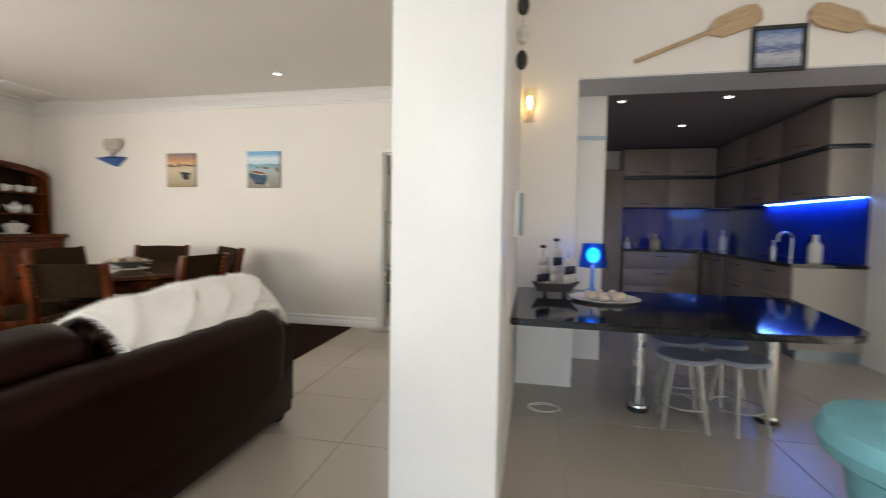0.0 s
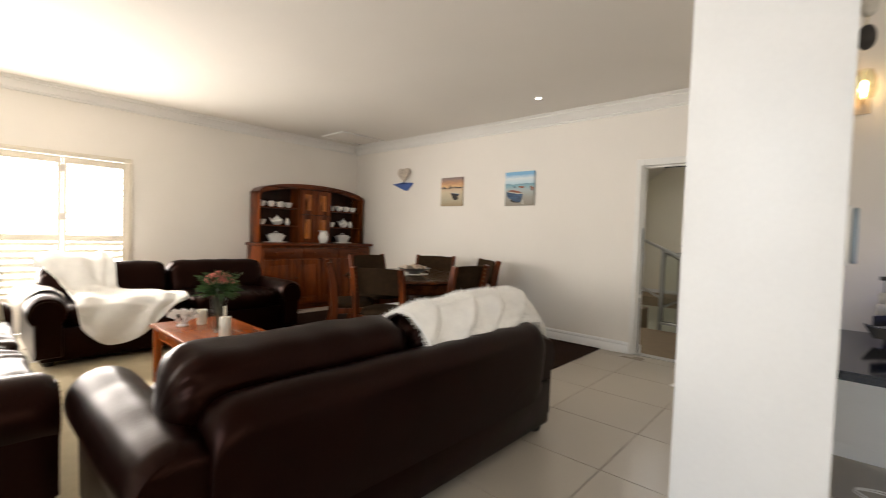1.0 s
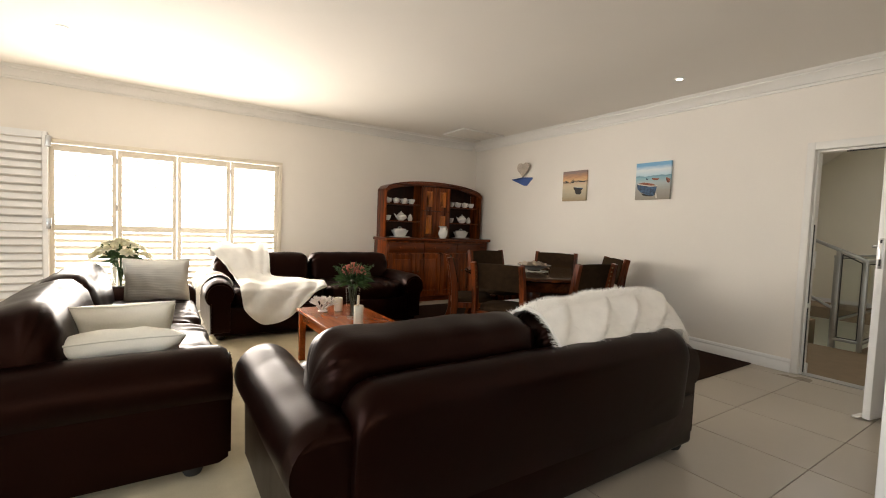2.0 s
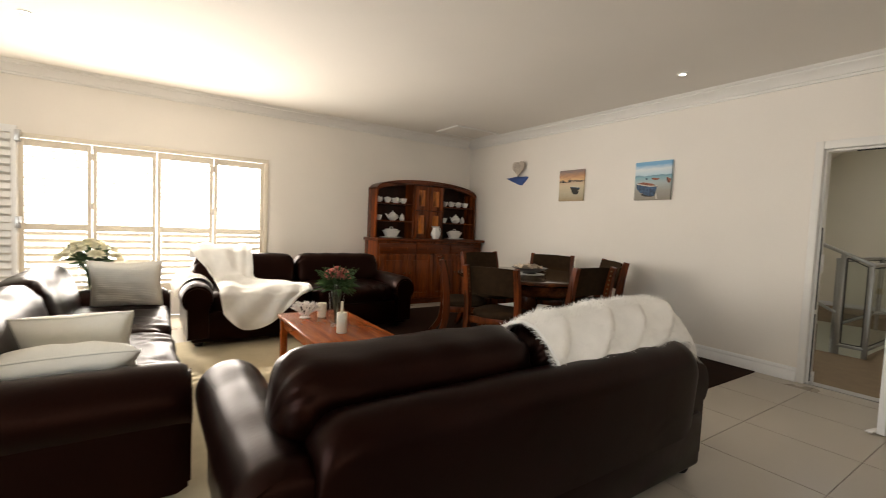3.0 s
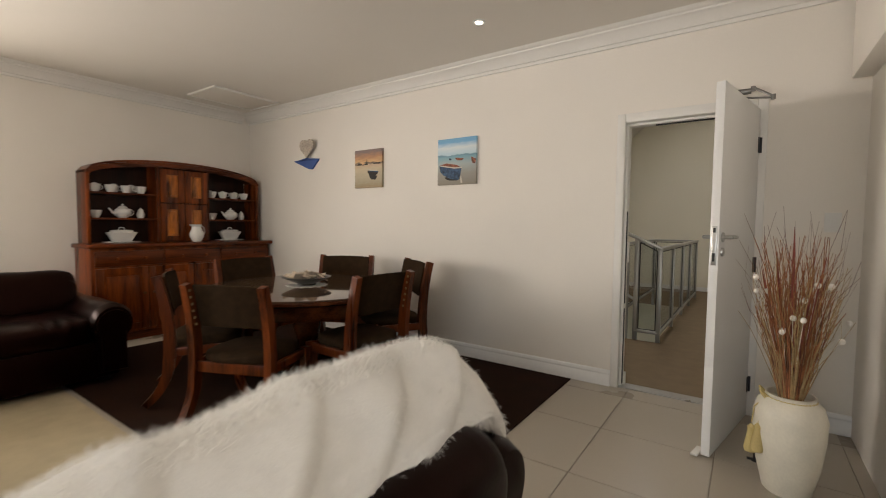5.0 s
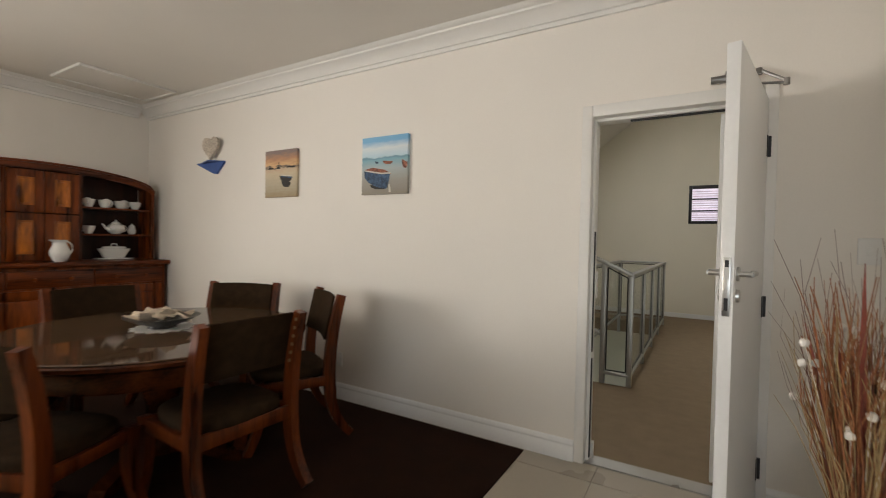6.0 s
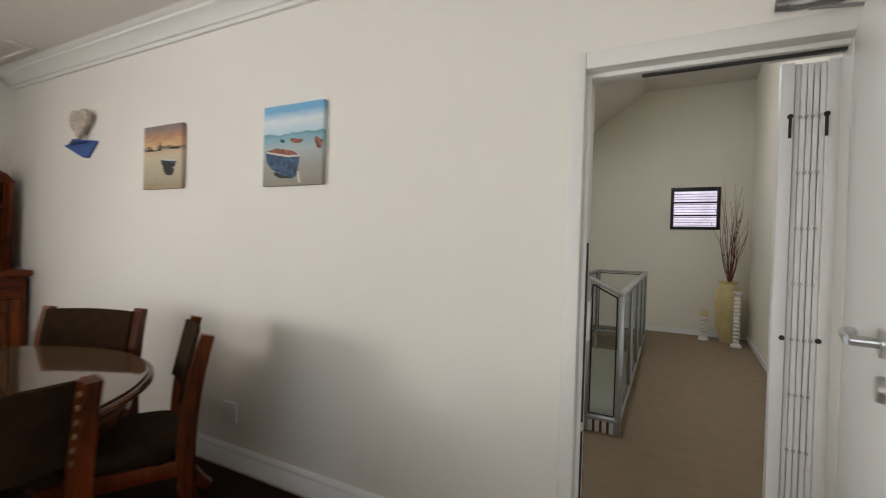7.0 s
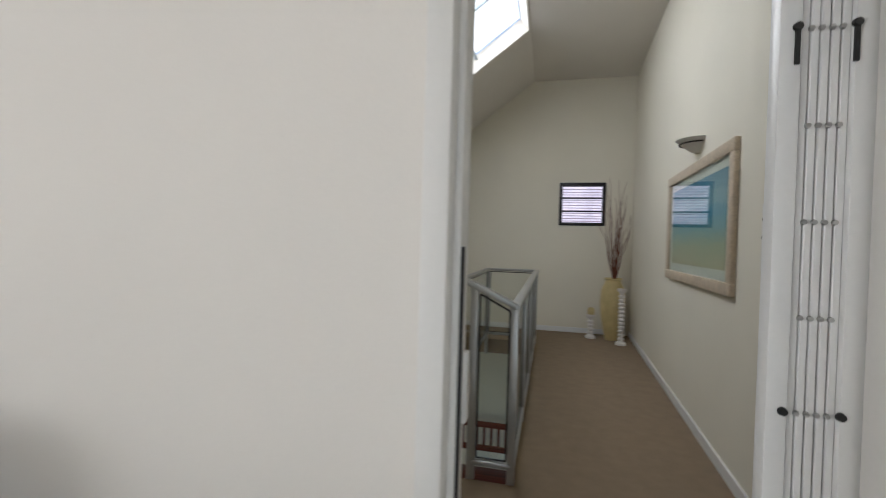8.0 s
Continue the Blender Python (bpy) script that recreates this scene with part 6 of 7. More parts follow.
# raking end panel and handrail
bm = bmn()
box(bm, -1.945, -1.90, 6.50, 6.545, -0.01, 1.15, 0.003)
part("post", bm, M["aluminium"], bal)
rail((bx(6.52) + 0.01, 6.52, 1.03), (-2.62, 6.52, 1.45), 0.06)
rail((bx(6.52), 6.52, 0.10), (-1.92, 6.52, 0.10), 0.045, 0.03, "bottom_rail")
pane((bx(6.52) - 0.03, 6.52), (-1.89, 6.52), 0.125, 1.0, 0.125, 1.09)
rail((-1.93, 6.52, 0.45), (-2.62, 6.52, 0.80), 0.03, 0.03, "mid_rail")
bm = bmn()
box(bm, -2.645, -2.60, 6.50, 6.545, -0.01, 1.45, 0.003)
part("post", bm, M["aluminium"], bal)
steps = thing("staircase", Matrix(), "beige carpeted stairs beside the landing", "stairs")
for k in range(5):
    bm = bmn()
    box(bm, -2.35 - 0.25 * (k + 1), -2.35 - 0.25 * k, 6.58, 7.45, -0.2, 0.17 * (k + 1), 0.012)
    part("step", bm, M["carpet"], steps)
bench = thing("bench", Matrix.Translation((-2.42, 10.72, -2.7)), "dark red wooden bench on the floor below", "bench")
for z in (1.18, 0.80):
    bm = bmn()
    box(bm, -0.75, 0.75, 0.20, 0.24, z - 0.045, z + 0.045, 0.006)
    part("back_rail", bm, M["redwood"], bench)
for k in range(13):
    bm = bmn()
    box(bm, -0.70 + k * 0.115, -0.66 + k * 0.115, 0.21, 0.23, 0.845, 1.135)
    part("spindle", bm, M["redwood"], bench)
for x in (-0.75, 0.71):
    for y in (-0.25, 0.20):
        bm = bmn()
        box(bm, x, x + 0.05, y, y + 0.05, 0.0, 0.45 if y < 0 else 1.24, 0.004)
        part("leg", bm, M["redwood"], bench)
bm = bmn()
box(bm, -0.75, 0.76, -0.28, 0.20, 0.45, 0.50, 0.008)
part("seat", bm, M["redwood"], bench)

# picture and lamp on the hall wall
HWM = Matrix.Translation((-0.405 + skew(7.79), 7.79, 1.59)) @ Matrix.Rotation(-math.atan(0.044), 4, "Z")
hp_ = thing("framed_picture", HWM, "framed beach print in a wide limed frame", "picture")
w2, h2 = 0.89, 0.48
for a in ((-w2, w2, h2 - 0.08, h2), (-w2, w2, -h2, -h2 + 0.08), (-w2, -w2 + 0.08, -h2 + 0.08, h2 - 0.08), (w2 - 0.08, w2, -h2 + 0.08, h2 - 0.08)):
    bm = bmn()
    box(bm, -0.035, 0.0, a[0], a[1], a[2], a[3], 0.008)
    part("frame_side", bm, M["frame_gilt"], hp_)
bm = bmn()
box(bm, -0.010, -0.004, -w2 + 0.075, w2 - 0.075, -h2 + 0.075, h2 - 0.075)
part("mount", bm, M["plastic"], hp_)
M["beach"] = painted("beach_print", [(0.0, (0.50, 0.46, 0.30)), (0.25, (0.36, 0.42, 0.28)), (0.42, (0.16, 0.40, 0.48)), (0.60, (0.10, 0.36, 0.55)), (0.72, (0.30, 0.50, 0.62)), (1.0, (0.08, 0.30, 0.50))])
bm = bmn()
box(bm, -0.014, -0.009, -w2 + 0.16, w2 - 0.16, -h2 + 0.15, h2 - 0.15)
part("print", bm, M["beach"], hp_)
bm = bmn()
box(bm, -0.021, -0.018, -w2 + 0.075, w2 - 0.075, -h2 + 0.075, h2 - 0.075)
g = part("pane", bm, M["glass"], hp_)
g.visible_shadow = False
wl = thing("wall_lamp", Matrix.Translation((-0.405 + skew(7.78), 7.78, 2.16)) @ Matrix.Scale(0.82, 4), "white uplighter bowl lamp on the hall wall", "wall lamp")
bm = bmn()
lathe(bm, [(0.03, -0.02), (0.075, 0.0), (0.14, 0.05), (0.205, 0.105), (0.195, 0.107), (0.13, 0.058), (0.06, 0.01), (0.0, 0.0)], seg=36)
bmesh.ops.delete(bm, geom=[v for v in bm.verts if v.co.x > 0.01], context="VERTS")
part("bowl", bm, M["plastic"], wl)
bm = bmn()
tube(bm, [(-0.168 * math.sin(a), 0.168 * math.cos(a), 0.066) for a in np.linspace(0.1, math.pi - 0.1, 20)], 0.008, 6)
part("band", bm, M["black"], wl, "dark metal band")
bm = bmn()
box(bm, -0.02, -0.001, -0.05, 0.05, 0.02, 0.10, 0.004)
part("wall_plate", bm, M["steel"], wl)
ks = thing("switch_plate", Matrix.Translation((-0.405 + skew(6.50), 6.50, 1.46)), "white switch plate with two small dials", "switch")
bm = bmn()
box(bm, -0.010, -0.001, -0.04, 0.04, -0.17, 0.17, 0.003)
part("plate", bm, M["plastic"], ks)
for z in (0.09, 0.0):
    bm = bmn()
    rod(bm, (-0.010, 0, z), (-0.02, 0, z), 0.012, 0.010, 12)
    part("dial", bm, M["black"], ks)

# yellow vase with willow twigs, and two turned candle stands
yv = thing("floor_vase", Matrix.Translation((-0.54, 10.93, 0)) @ Matrix.Diagonal((0.84, 0.84, 1.04, 1.0)), "tall yellow glazed vase with curly willow twigs", "vase")
bm = bmn()
lathe(bm, [(0.0, 0.0), (0.11, 0.0), (0.12, 0.02), (0.19, 0.30), (0.215, 0.55), (0.20, 0.72), (0.14, 0.83), (0.135, 0.86), (0.16, 0.88), (0.15, 0.89), (0.12, 0.86), (0.0, 0.80)], seg=36)
part("pot", bm, M["yellow_pot"], yv)
rng = random.Random(31)
for k in range(26):
    a = rng.uniform(0, 6.28)
    s, h = rng.uniform(0.08, 0.34), rng.uniform(0.7, 1.55)
    ph = rng.uniform(0, 6.28)
    pts = []
    for j in range(16):
        t = j / 15
        pts.append((s * t * math.cos(a) * (0.9 if math.cos(a) > 0 else 1) + 0.035 * t * math.sin(9 * t + ph) + 0.02, s * t * math.sin(a) * 0.6 + 0.03 * t * math.cos(11 * t + ph), 0.80 + h * t))
    bm = bmn()
    tube(bm, [(min(x, 0.33), min(y, 0.30), z) for x, y, z in pts], 0.008, 6, 0.25)
    part("twig", bm, M["twig"], yv)


def candle_stand(x, y, h, label):
    c = thing("candle_stand", Matrix.Translation((x, y, 0)) @ Matrix.Diagonal((0.85, 0.85, 1.0, 1.0)), label, "candle stand", "turned candle stands")
    bm = bmn()
    pr = [(0.085, 0.0), (0.085, 0.03), (0.055, 0.05)]
    n = int((h - 0.12) / 0.055)
    for k in range(n):
        z = 0.06 + k * 0.055
        pr += [(0.034, z), (0.052, z + 0.014), (0.052, z + 0.034), (0.034, z + 0.048)]
    pr += [(0.04, h - 0.06), (0.075, h - 0.03), (0.075, h), (0.0, h)]
    lathe(bm, pr, seg=24)
    part("column", bm, M["coral"], c)
    return c


candle_stand(-0.46, 10.60, 0.80, "tall whitewashed turned candle stand on carpet")
cs = candle_stand(-0.84, 10.95, 0.36, "short whitewashed candle stand with a yellow candle")
bm = bmn()
lathe(bm, [(0.06, 0.36), (0.065, 0.42), (0.05, 0.46), (0.0, 0.47)], seg=18)
part("candle", bm, M["yellow_pot"], cs)

# ---- kitchen side ----
setting(slab("wall_kitchen_back", M["wall"], 0.18, 3.2, 7.6, 7.75, 0, 2.6), "kitchen back wall", "wall")
setting(slab("wall_kitchen_right", M["wall"], 3.0, 3.2, 4.2, 7.6, 0, 2.6), "kitchen side wall", "wall")
setting(slab("wall_kitchen_left", M["wall"], 0.18, 0.33, 4.2, 7.6, 0, 2.6), "kitchen side wall", "wall")
setting(slab("ceiling_kitchen", M["kitchen_ceiling_shaded"], 0.18, 3.2, 4.2, 7.75, 2.47, 2.6), "low kitchen ceiling, its shade put into the grey", "ceiling")
setting(slab("soffit_trim", M["soffit"], 0.33, 4.2, 3.715, 4.19, 2.405, 2.4185), "grey painted soffit of the kitchen opening", "trim")


def cabinet(m, w, d, z0, z1, doors, label, name="kitchen_cabinet", drawers=0, plinth=True):
    """A box with its front on -y; doors side by side, or drawers above one another."""
    c = thing(name, m, label, "cabinet", "taupe kitchen cabinets")
    bm = bmn()
    box(bm, 0, w, 0.02, d, z0 + (0.10 if plinth else 0), z1, 0.002)
    part("carcass", bm, M["kitchen"], c)
    if plinth:
        bm = bmn()
        box(bm, 0.0, w, 0.07, d, z0, z0 + 0.0995)
        part("plinth", bm, M["strip"], c)
    lo = z0 + (0.105 if plinth else 0.003)
    n = max(doors, drawers)
    for k in range(n):
        bm = bmn()
        if drawers:
            h = (z1 - lo) / n
            a = (0.003, w - 0.003, lo + k * h + 0.003, lo + (k + 1) * h - 0.003)
        else:
            a = (k * w / n + 0.003, (k + 1) * w / n - 0.003, lo, z1 - 0.003)
        box(bm, a[0], a[1], 0.0, 0.019, a[2], a[3], 0.002)
        f = part("drawer" if drawers else "door", bm, M["kitchen"], c)
        bm = bmn()
        cx, cz = (a[0] + a[1]) / 2, (a[3] - 0.06 if drawers else (a[2] + 0.05 if z0 > 1 else a[3] - 0.06))
        tube(bm, [(cx - 0.08, 0.0, cz), (cx - 0.075, -0.025, cz), (cx + 0.075, -0.025, cz), (cx + 0.08, 0.0, cz)], 0.006, 6)
        part("handle", bm, M["blackframe"], f)
    return c


RZ = Matrix.Rotation(radians(-90), 4, "Z")
cabinet(Matrix.Translation((1.35, 7.0, 0)), 1.04, 0.59, 0, 0.88, 0, "taupe laminate base unit with three drawers", drawers=3)
for y in (7.0, 6.22, 5.46):
    cabinet(Matrix.Translation((2.40, y, 0)) @ RZ, 0.77 if y > 5.5 else 0.765, 0.59, 0, 0.88, 2 if y > 6.5 else 0, "taupe laminate base unit under black granite", drawers=0 if y > 6.5 else 3)
for z0, z1 in ((1.55, 1.98), (2.03, 2.44)):
    for x in (1.35, 2.0):
        cabinet(Matrix.Translation((x, 7.25, 0)), 0.645, 0.345, z0, z1, 1, "taupe wall unit over the blue splashback", "wall_cabinet", plinth=False)
    for y in (7.24, 6.40, 5.56):
        cabinet(Matrix.Translation((2.66, y, 0)) @ RZ, 0.835, 0.335, z0, z1, 1, "taupe wall unit above the blue light strip", "wall_cabinet", plinth=False)
for a, nm in (((1.33, 2.655, 7.23, 7.60, 1.990, 2.022), "shelf_strip"), ((2.645, 3.0, 4.72, 7.225, 1.990, 2.022), "shelf_strip")):
    t = thing(nm, Matrix(), "dark grey metal strip between two rows of wall units", "metal strip")
    bm = bmn()
    box(bm, *a, 0.003)
    part("strip", bm, M["darkstrip"], t)
for z0, z1, x0, y0 in ((0.10, 0.88, 2.40, 4.675), (1.55, 1.985, 2.66, 4.705), (2.028, 2.44, 2.66, 4.705)):
    ep = thing("end_panel", Matrix.Translation((x0, y0, z0)), "pale beige end panel closing the kitchen units", "cabinet panel", "kitchen end panels")
    bm = bmn()
    box(bm, 0.0, 2.99 - x0, 0.0, 0.016, 0.0, z1 - z0, 0.002)
    part("board", bm, M["endpanel"], ep)
wt = thing("worktop", Matrix(), "polished black granite kitchen worktop", "worktop")
bm = bmn()
prism(bm, [(1.33, 6.975), (2.375, 6.975), (2.375, 4.665), (3.0, 4.665), (3.0, 7.6), (1.33, 7.6)], Matrix.Translation((0, 0, 0.882)), 0.035)
part("slab", bm, M["granite"], wt)
for a in ((1.33, 2.99, 7.585, 7.60), (2.985, 3.0, 4.70, 7.584)):
    sp = slab("splashback", M["bluetile"], *a, 0.918, 1.548)
    setting(sp, "deep blue glass splashback", "splashback")
led = thing("light_strip", Matrix(), "glowing blue light strip under the wall units", "light strip")
bm = bmn()
box(bm, 2.94, 2.965, 4.75, 6.4, 1.538, 1.549)
part("strip", bm, M["blueled"], led)
hs = thing("fridge_housing", Matrix.Translation((0.335, 4.22, 0)), "tall white end panel of a fridge housing", "cupboard")
for z0, z1 in ((0.0, 2.02), (2.055, 2.465)):
    bm = bmn()
    box(bm, 0, 0.29, 0, 0.65, z0, z1, 0.003)
    part("panel", bm, M["trim"], hs)
bm = bmn()
box(bm, -0.003, 0.294, -0.004, 0.65, 2.021, 2.054)
part("strip", bm, M["strip"], hs)
tall = thing("tall_cupboard", Matrix.Translation((0.62, 7.02, 0)), "tall dark kitchen cupboard in the corner", "cupboard")
bm = bmn()
box(bm, 0, 0.70, 0.02, 0.57, 0.0, 2.10, 0.003)
part("carcass", bm, M["pdark"], tall)
bm = bmn()
box(bm, 0.004, 0.345, 0.0, 0.019, 0.02, 2.09, 0.002)
part("door", bm, M["kitchen"], tall)
bm = bmn()
box(bm, 0.352, 0.694, 0.0, 0.019, 0.02, 2.09, 0.002)
part("door", bm, M["kitchen"], tall)
for x, y in ((0.82, 4.63), (1.76, 4.62), (1.72, 5.80)):
    downlight(x, y, 2.47, "kitchen downlights")


def bottle(x, y, h, r, mat, label):
    b = thing("bottle", Matrix.Translation((x, y, 0.918)), label, "bottle", "bottles on the worktop")
    bm = bmn()
    lathe(bm, [(r * 0.95, 0), (r, 0.01), (r, h * 0.6), (r * 0.4, h * 0.78), (r * 0.35, h * 0.95)], seg=18)
    part("body", bm, mat, b)
    bm = bmn()
    lathe(bm, [(r * 0.42, h * 0.95), (r * 0.42, h), (0, h)], seg=14)
    part("cap", bm, M["plastic"], b)


bottle(2.72, 4.95, 0.27, 0.055, M["cream_pot"], "cream ceramic bottle on the black worktop")
bottle(2.55, 5.35, 0.20, 0.03, M["steel"], "steel pepper mill on the black worktop")
bottle(2.78, 7.25, 0.30, 0.05, M["china"], "white bottle in the worktop corner")
bottle(1.85, 7.25, 0.22, 0.07, M["yellow_pot"], "amber glass jar on the black worktop")
bottle(1.45, 7.3, 0.16, 0.05, M["china"], "white jar on the black worktop")
tap = thing("tap", Matrix.Translation((2.86, 5.62, 0.918)), "chrome swan-neck kitchen tap", "tap")
bm = bmn()
tube(bm, [(0, 0, 0), (0, 0, 0.22)] + [(-0.07 + 0.07 * math.cos(a), 0, 0.22 + 0.07 * math.sin(a)) for a in np.linspace(0.3, math.pi, 8)] + [(-0.14, 0, 0.18)], 0.011, 10)
part("spout", bm, M["steel"], tap)

# breakfast bar
bar = thing("breakfast_bar", Matrix(), "black granite breakfast bar on chrome legs", "bar table")
bm = bmn()
prism(bm, [(-0.115, 2.43), (1.15, 2.40), (1.45, 2.42), (1.60, 2.48), (1.69, 2.60), (1.90, 3.715), (-0.115, 3.715)], Matrix.Translation((0, 0, 0.682)), 0.04)
bmesh.ops.bevel(bm, geom=[e for e in bm.edges if abs(e.verts[0].co.z - e.verts[1].co.z) < 1e-4], offset=0.008, segments=2, affect="EDGES")
part("slab", bm, M["granite"], bar)
for x in (0.72, 1.50):
    bm = bmn()
    lathe(bm, [(0.06, 0.03), (0.055, 0.045), (0.042, 0.05), (0.042, 0.66), (0.065, 0.67), (0.065, 0.682)], (x, 3.12, 0), 24)
    leg = part("leg", bm, M["steel"], bar)
    bm = bmn()
    lathe(bm, [(0.0, -0.003), (0.068, -0.003), (0.068, 0.03), (0.0, 0.03)], (x, 3.12, 0), 20)
    part("foot_ring", bm, M["black"], leg)
uc = cabinet(Matrix.Translation((-0.112, 3.37, 0)), 0.42, 0.34, 0, 0.68, 1, "white cupboard under the breakfast bar", "bar_cupboard")
for o in uc.children_recursive:
    if o.name.startswith(("carcass", "door", "plinth")):
        o.data.materials[0] = M["white"]


M["stoolseat"] = material("grey_stool_vinyl", (0.30, 0.32, 0.37), 0.35, vary=0.05)


def stool(x, y):
    s = thing("stool", Matrix.Translation((x, y, 0)), "low folding stool with a round pale seat", "stool", "stools under the bar")
    bm = bmn()
    lathe(bm, [(0.0, 0.415), (0.15, 0.415), (0.168, 0.422), (0.172, 0.435), (0.16, 0.447), (0.0, 0.45)], seg=30)
    part("seat", bm, M["stoolseat"], s)
    for k in range(4):
        a = math.pi / 2 * k + 0.6
        bm = bmn()
        tube(bm, [(0.10 * math.cos(a), 0.10 * math.sin(a), 0.414), (0.17 * math.cos(a), 0.17 * math.sin(a), 0.0)], 0.011, 8)
        part("leg", bm, M["aluminium"], s)
    bm = bmn()
    tube(bm, [(0.145 * math.cos(t), 0.145 * math.sin(t), 0.14) for t in np.linspace(0, 2 * math.pi, 24)], 0.006, 6)
    part("foot_ring", bm, M["aluminium"], s)
    return s


first_stool = stool(0.95, 2.96)
for x, y in ((1.26, 2.98), (1.02, 3.36), (1.30, 3.38)):
    copy_thing(first_stool, Matrix.Translation((x, y, 0)) @ Matrix.Rotation(x * 3, 4, "Z"))
ot = thing("tub_chair", Matrix.Translation((1.475, 1.85, 0)), "round teal upholstered tub chair", "chair")
bm = bmn()
lathe(bm, [(0.0, 0.34), (0.28, 0.34), (0.36, 0.38), (0.385, 0.44), (0.36, 0.50), (0.28, 0.525), (0.0, 0.53)], seg=44)
part("seat", bm, M["teal"], ot)
bm = bmn()
lathe(bm, [(0.22, 0.0), (0.25, 0.01), (0.26, 0.15), (0.29, 0.34), (0.0, 0.339)], seg=36)
part("base", bm, M["teal"], ot)

# on the bar: model ship, blue lamp, tray
ship = thing("model_ship", Matrix.Translation((0.17, 3.32, 0.723)), "small dark model sailing ship with pale sails", "model ship")
bm = bmn()
prism(bm, [(-0.17, 0.10), (-0.13, 0.03), (0.10, 0.03), (0.17, 0.11), (0.10, 0.085), (-0.10, 0.08)], Matrix(((1, 0, 0, 0), (0, 0, 1, -0.035), (0, 1, 0, 0), (0, 0, 0, 1))), 0.07)
box(bm, -0.09, -0.06, -0.03, 0.03, 0.0, 0.032)
box(bm, 0.05, 0.08, -0.03, 0.03, 0.0, 0.032)
part("hull", bm, M["pdark"], ship)
for m_, (x, h) in enumerate(((-0.095, 0.37), (0.0, 0.42), (0.09, 0.33))):
    bm = bmn()
    rod(bm, (x, 0, 0.08), (x, 0, h), 0.004, 0.002, 6)
    part("mast", bm, M["pdark"], ship)
    for k in range(4):
        z0, z1, w = 0.10 + k * 0.062, 0.158 + k * 0.062, 0.070 - k * 0.012
        if z1 > h - 0.04:
            continue
        bm = bmn()

        def sail(u, v, x=x, z0=z0, z1=z1, w=w):
            return x + 0.010 + (2 * u - 1) * w * 0.75, -0.012 + (2 * u - 1) * w - 0.022 * math.sin(math.pi * v), z0 + (z1 - z0) * v
        sheet(bm, sail, 6, 6, 0.002)
        part("sail", bm, M["pwhite"] if (k + m_) % 3 else M["pdark"], ship)
    if h > 0.35:
        bm = bmn()
        box(bm, x - 0.022, x + 0.022, -0.0015, 0.0015, h - 0.022, h)
        part("pennant", bm, M["pdark"], ship)
bl = thing("table_lamp", Matrix.Translation((0.46, 3.56, 0.723)), "glowing blue glass table lamp on the bar", "lamp")
bm = bmn()
lathe(bm, [(0.07, 0), (0.075, 0.01), (0.02, 0.03), (0.016, 0.20), (0.0, 0.21)], seg=20)
part("base", bm, M["blueglass"], bl)
bm = bmn()
lathe(bm, [(0.11, 0.20), (0.085, 0.38), (0.08, 0.38), (0.105, 0.20)], seg=28)
part("shade", bm, M["blueshade"], bl)
bm = bmn()
puff(bm, (0, 0, 0.29), (0.10, 0.10, 0.12), 2.0, 0, 20, 12)
part("bulb", bm, M["bluelamp"], bl, "glowing blue bulb")
ty = thing("tray", Matrix.Translation((0.50, 3.22, 0.723)), "round pale glass tray with sea shells", "tray")
bm = bmn()
lathe(bm, [(0.0, 0.0), (0.20, 0.0), (0.235, 0.018), (0.23, 0.02), (0.19, 0.006), (0.0, 0.006)], seg=36)
part("dish", bm, M["china"], ty)
rng = random.Random(5)
for k in range(7):
    bm = bmn()
    a = 0.9 * k
    puff(bm, (0.11 * math.cos(a), 0.11 * math.sin(a), 0.032), (0.07, 0.05, 0.052), 2.3, 0.006, 14, 10, 30, k)
    part("shell", bm, M["shell"], ty)
cb = thing("cable", Matrix.Translation((0.10, 2.98, 0.002)), "loose white cable coiled on the tiles", "cable")
bm = bmn()
tube(bm, [(0.10 * math.cos(t) * (1 + 0.1 * math.sin(2.3 * t)), 0.07 * math.sin(t) * (1 + 0.15 * math.cos(1.7 * t)), 0.004 + 0.0008 * t) for t in np.linspace(0, 13, 70)], 0.0035, 6)
part("coil", bm, M["plastic"], cb)

# on the kitchen wall
wl2 = thing("wall_lantern", Matrix.Translation((-0.055, 3.715, 2.16)), "glass wall lantern with a warm bulb", "wall lamp")
bm = bmn()
box(bm, -0.04, 0.04, -0.012, 0.0, -0.08, 0.10, 0.004)
tube(bm, [(0, -0.01, 0.0), (0, -0.05, -0.02), (0, -0.09, 0.0)], 0.008, 8)
part("bracket", bm, M["frame_gilt"], wl2)
bm = bmn()
lathe(bm, [(0.04, 0.0), (0.055, 0.05), (0.05, 0.12), (0.03, 0.17), (0.028, 0.17), (0.047, 0.12), (0.05, 0.05), (0.035, 0.004)], (0, -0.09, 0), 20)
part("glass_shade", bm, M["glass"], wl2)
for k in range(10):
    a = 2 * math.pi * k / 10
    bm = bmn()
    tube(bm, [((r + 0.003) * math.cos(a), -0.09 + (r + 0.003) * math.sin(a), z) for r, z in ((0.04, 0.0), (0.055, 0.05), (0.05, 0.12), (0.03, 0.17))], 0.004, 5)
    part("rib", bm, M["frame_gilt"], wl2)
bm = bmn()
lathe(bm, [(0.012, 0.01), (0.024, 0.05), (0.018, 0.09), (0.0, 0.11)], (0, -0.09, 0), 14)
part("bulb", bm, M["warmbulb"], wl2)


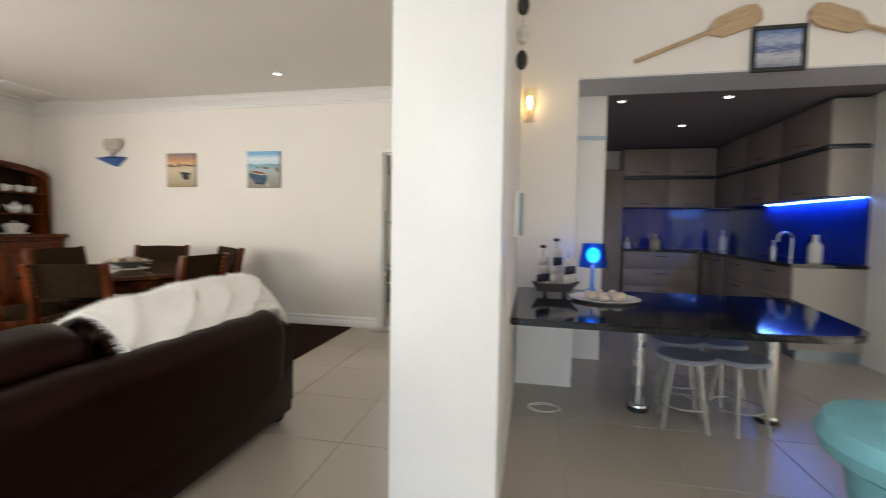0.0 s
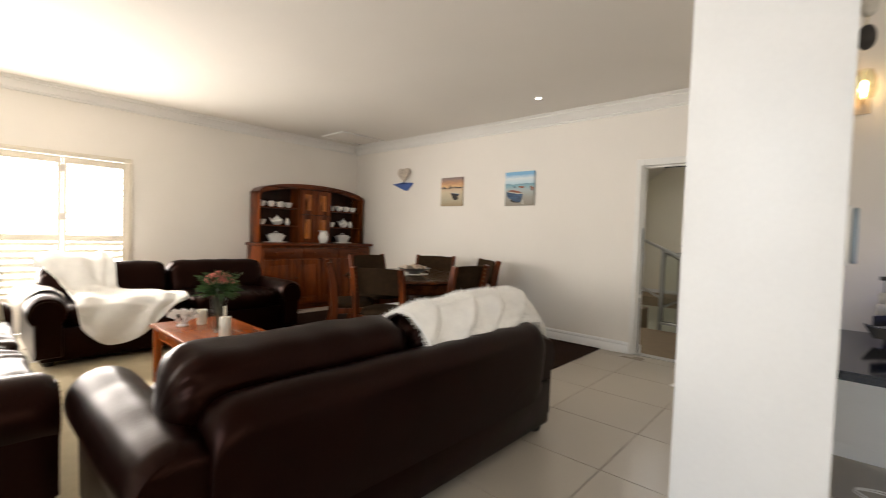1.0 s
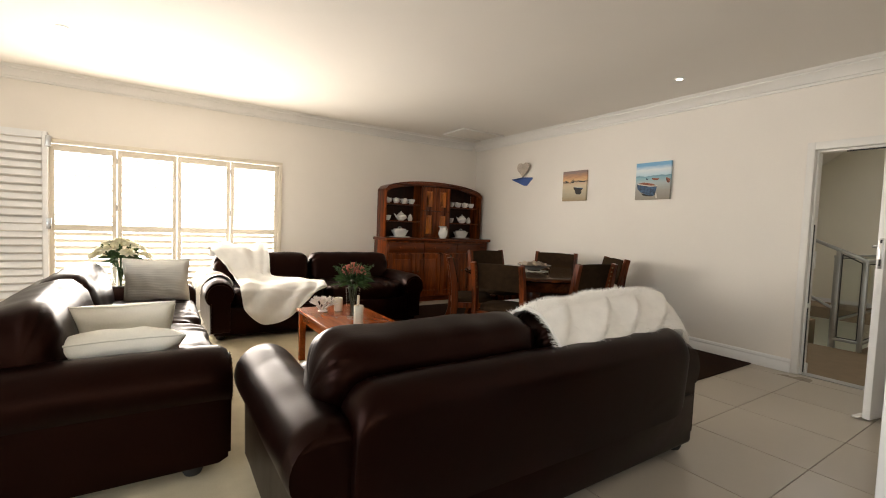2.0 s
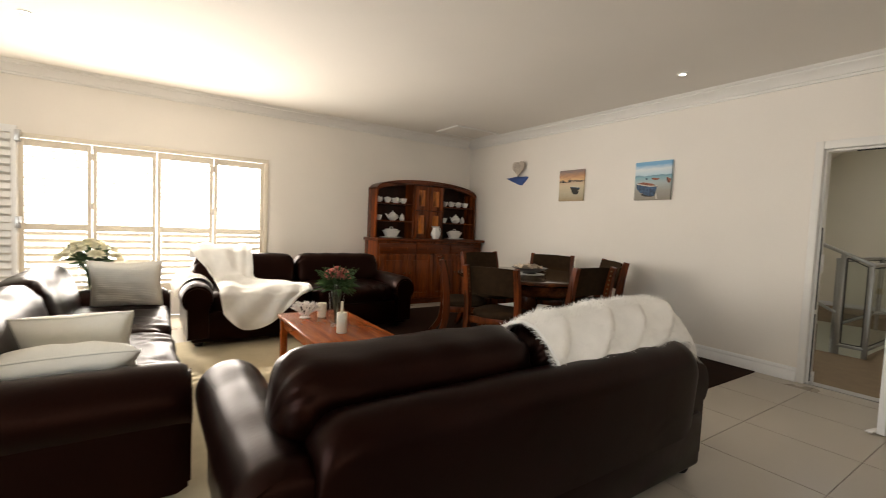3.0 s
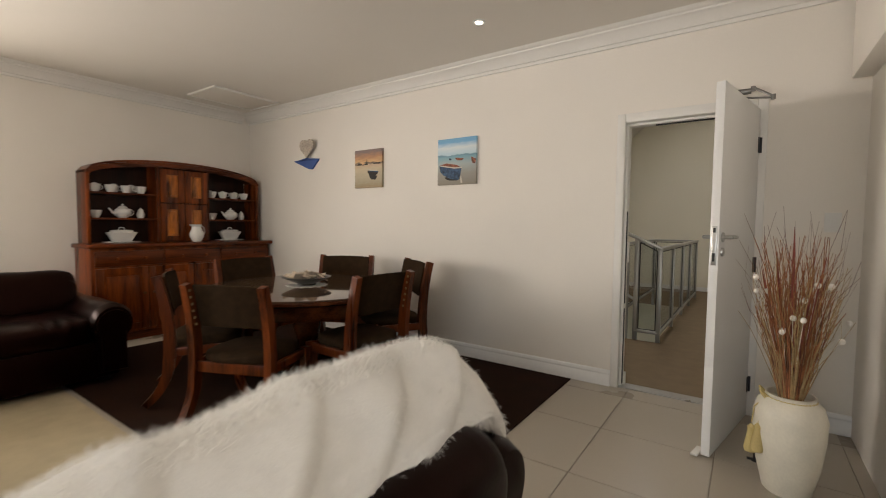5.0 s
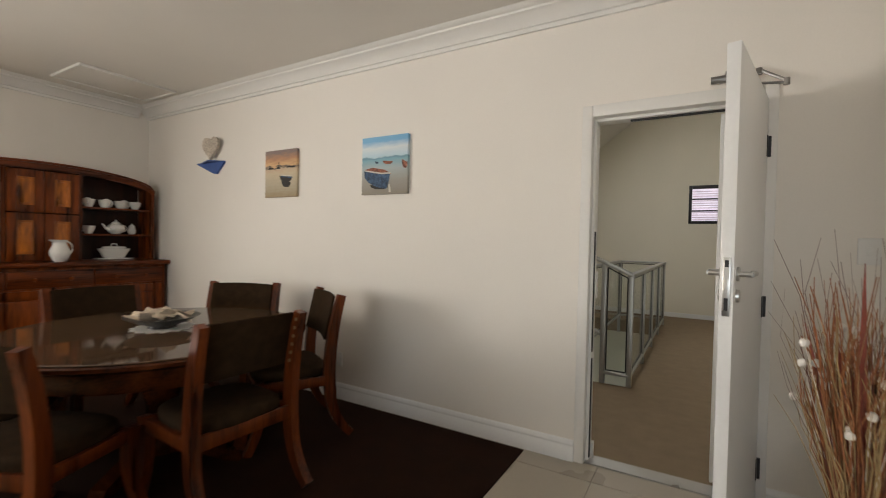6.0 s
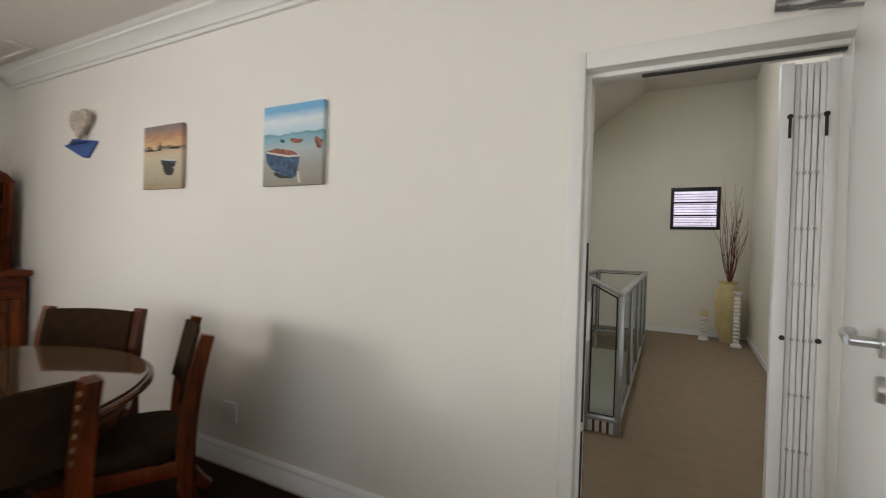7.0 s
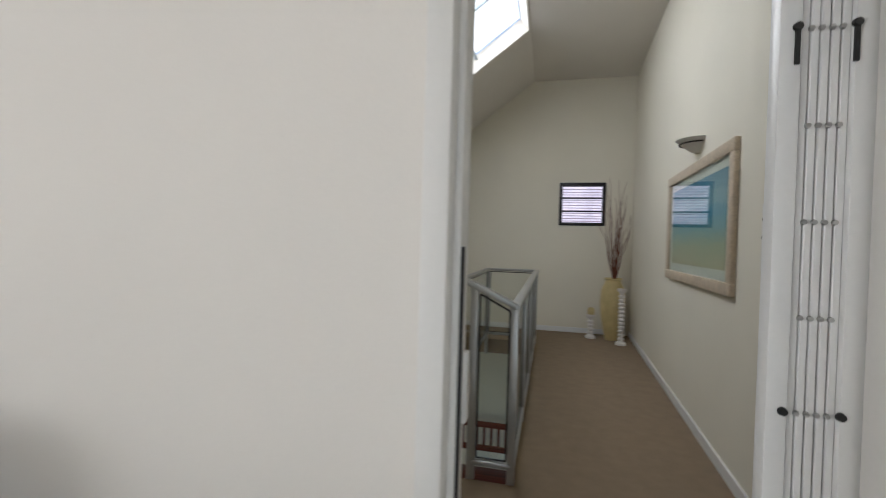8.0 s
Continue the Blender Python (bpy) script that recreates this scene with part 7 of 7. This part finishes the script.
def paddle(m):
    p = thing("paddle", m, "bare wooden paddle hung on the wall", "paddle", "crossed paddles")
    bm = bmn()
    tube(bm, [(0, -0.02, 0), (0.56, -0.02, 0)], 0.016, 10)
    part("shaft", bm, M["driftwood"], p)
    bm = bmn()
    prism(bm, [(0.54, -0.02), (0.62, -0.075), (0.82, -0.085), (0.90, -0.06), (0.92, 0.0), (0.90, 0.06), (0.82, 0.085), (0.62, 0.075), (0.54, 0.02)], Matrix(((1, 0, 0, 0), (0, 0, -1, -0.008), (0, 1, 0, 0), (0, 0, 0, 1))), 0.022)
    part("blade", bm, M["driftwood"], p)
    return p


pd = paddle(Matrix.Translation((0.735, 3.715, 2.515)) @ Matrix.Rotation(-radians(20), 4, "Y"))
copy_thing(pd, Matrix.Translation((2.765, 3.715, 2.49)) @ Matrix.Rotation(radians(180 + 20), 4, "Y") @ Matrix.Diagonal((1, -1, 1, 1)) @ Matrix.Diagonal((1, -1, 1, 1)))
pk = thing("framed_photo", Matrix.Translation((1.722, 3.715, 2.555)), "small black framed harbour photograph", "picture")
for a in ((-0.18, 0.18, 0.135, 0.165), (-0.18, 0.18, -0.165, -0.135), (-0.18, -0.15, -0.135, 0.135), (0.15, 0.18, -0.135, 0.135)):
    bm = bmn()
    box(bm, a[0], a[1], -0.025, 0.0, a[2], a[3], 0.002)
    part("frame_side", bm, M["black"], pk)
M["harbour"] = painted("harbour_photo", [(0.0, (0.20, 0.22, 0.30)), (0.3, (0.55, 0.55, 0.58)), (0.5, (0.10, 0.14, 0.30)), (0.7, (0.45, 0.50, 0.62)), (1.0, (0.12, 0.20, 0.42))], 0.14)
bm = bmn()
box(bm, -0.15, 0.15, -0.012, -0.002, -0.135, 0.135)
part("print", bm, M["harbour"], pk)
ic = thing("intercom", Matrix.Translation((-0.117, 2.72, 1.30)), "dark and white intercom handset on the wall", "intercom")
bm = bmn()
box(bm, 0.0, 0.03, -0.06, 0.06, -0.14, 0.14, 0.006)
part("base", bm, M["plastic"], ic)
bm = bmn()
box(bm, 0.03, 0.055, -0.05, -0.005, -0.13, 0.13, 0.010)
part("handset", bm, M["strip"], ic)
hg = thing("hanging_ornament", Matrix.Translation((-0.117, 2.4, 2.50)), "hanging string of dark and pale fishing floats", "ornament")
bm = bmn()
tube(bm, [(0.03, 0, 0.35), (0.035, 0.01, 0.0), (0.03, 0, -0.45)], 0.004, 6)
part("cord", bm, M["tassel"], hg)
for k in range(6):
    bm = bmn()
    puff(bm, (0.035, 0.01 * (-1) ** k, 0.30 - 0.14 * k), (0.06, 0.06, 0.10), 2.2, 0.004, 16, 10, 20, k)
    part("float", bm, M["pdark"] if k % 2 else M["pwhite"], hg)

# ---- floor tiles ----
floor_ob = bpy.data.objects["floor"]
P, J = 0.605, 0.005
bm = bmn()
box(bm, 0, P - J, 0, P - J, -0.012, 0.0, 0.0015, seg=1)
tile_mesh_owner = part("tile", bm, M["tile"], floor_ob)
tile_mesh = tile_mesh_owner.data
X0, Y0 = -1.63 - 9 * P, 3.455 - 12 * P
tile_mesh_owner.location = (X0 + 9 * P, Y0 + 12 * P, 0)
rest = bmn()
for i in range(18):
    for j in range(20):
        x, y = X0 + i * P, Y0 + j * P
        if (i, j) == (9, 12) or x > 4.1 or (y + P > NY + 0.01 and x < -0.2) or y > 7.2:
            continue
        if x < WX or y < -3.6:
            continue
        if -2.7 < x < 3.0 and -1.0 < y:
            o = new("tile", tile_mesh)
            o.parent = floor_ob
            o.location = (x, y, 0)
        else:
            box(rest, x, x + P - J, y, y + P - J, -0.012, 0.0)
for i in range(18):
    x = X0 + i * P
    y = Y0 + 14 * P
    if x < -0.5 and x > WX and y < NY - 0.02:
        box(rest, x, x + P - J, y, NY + 0.01, -0.012, 0.0)
tagged(part("tile_field", rest, M["tile"], floor_ob), kind="stuff")
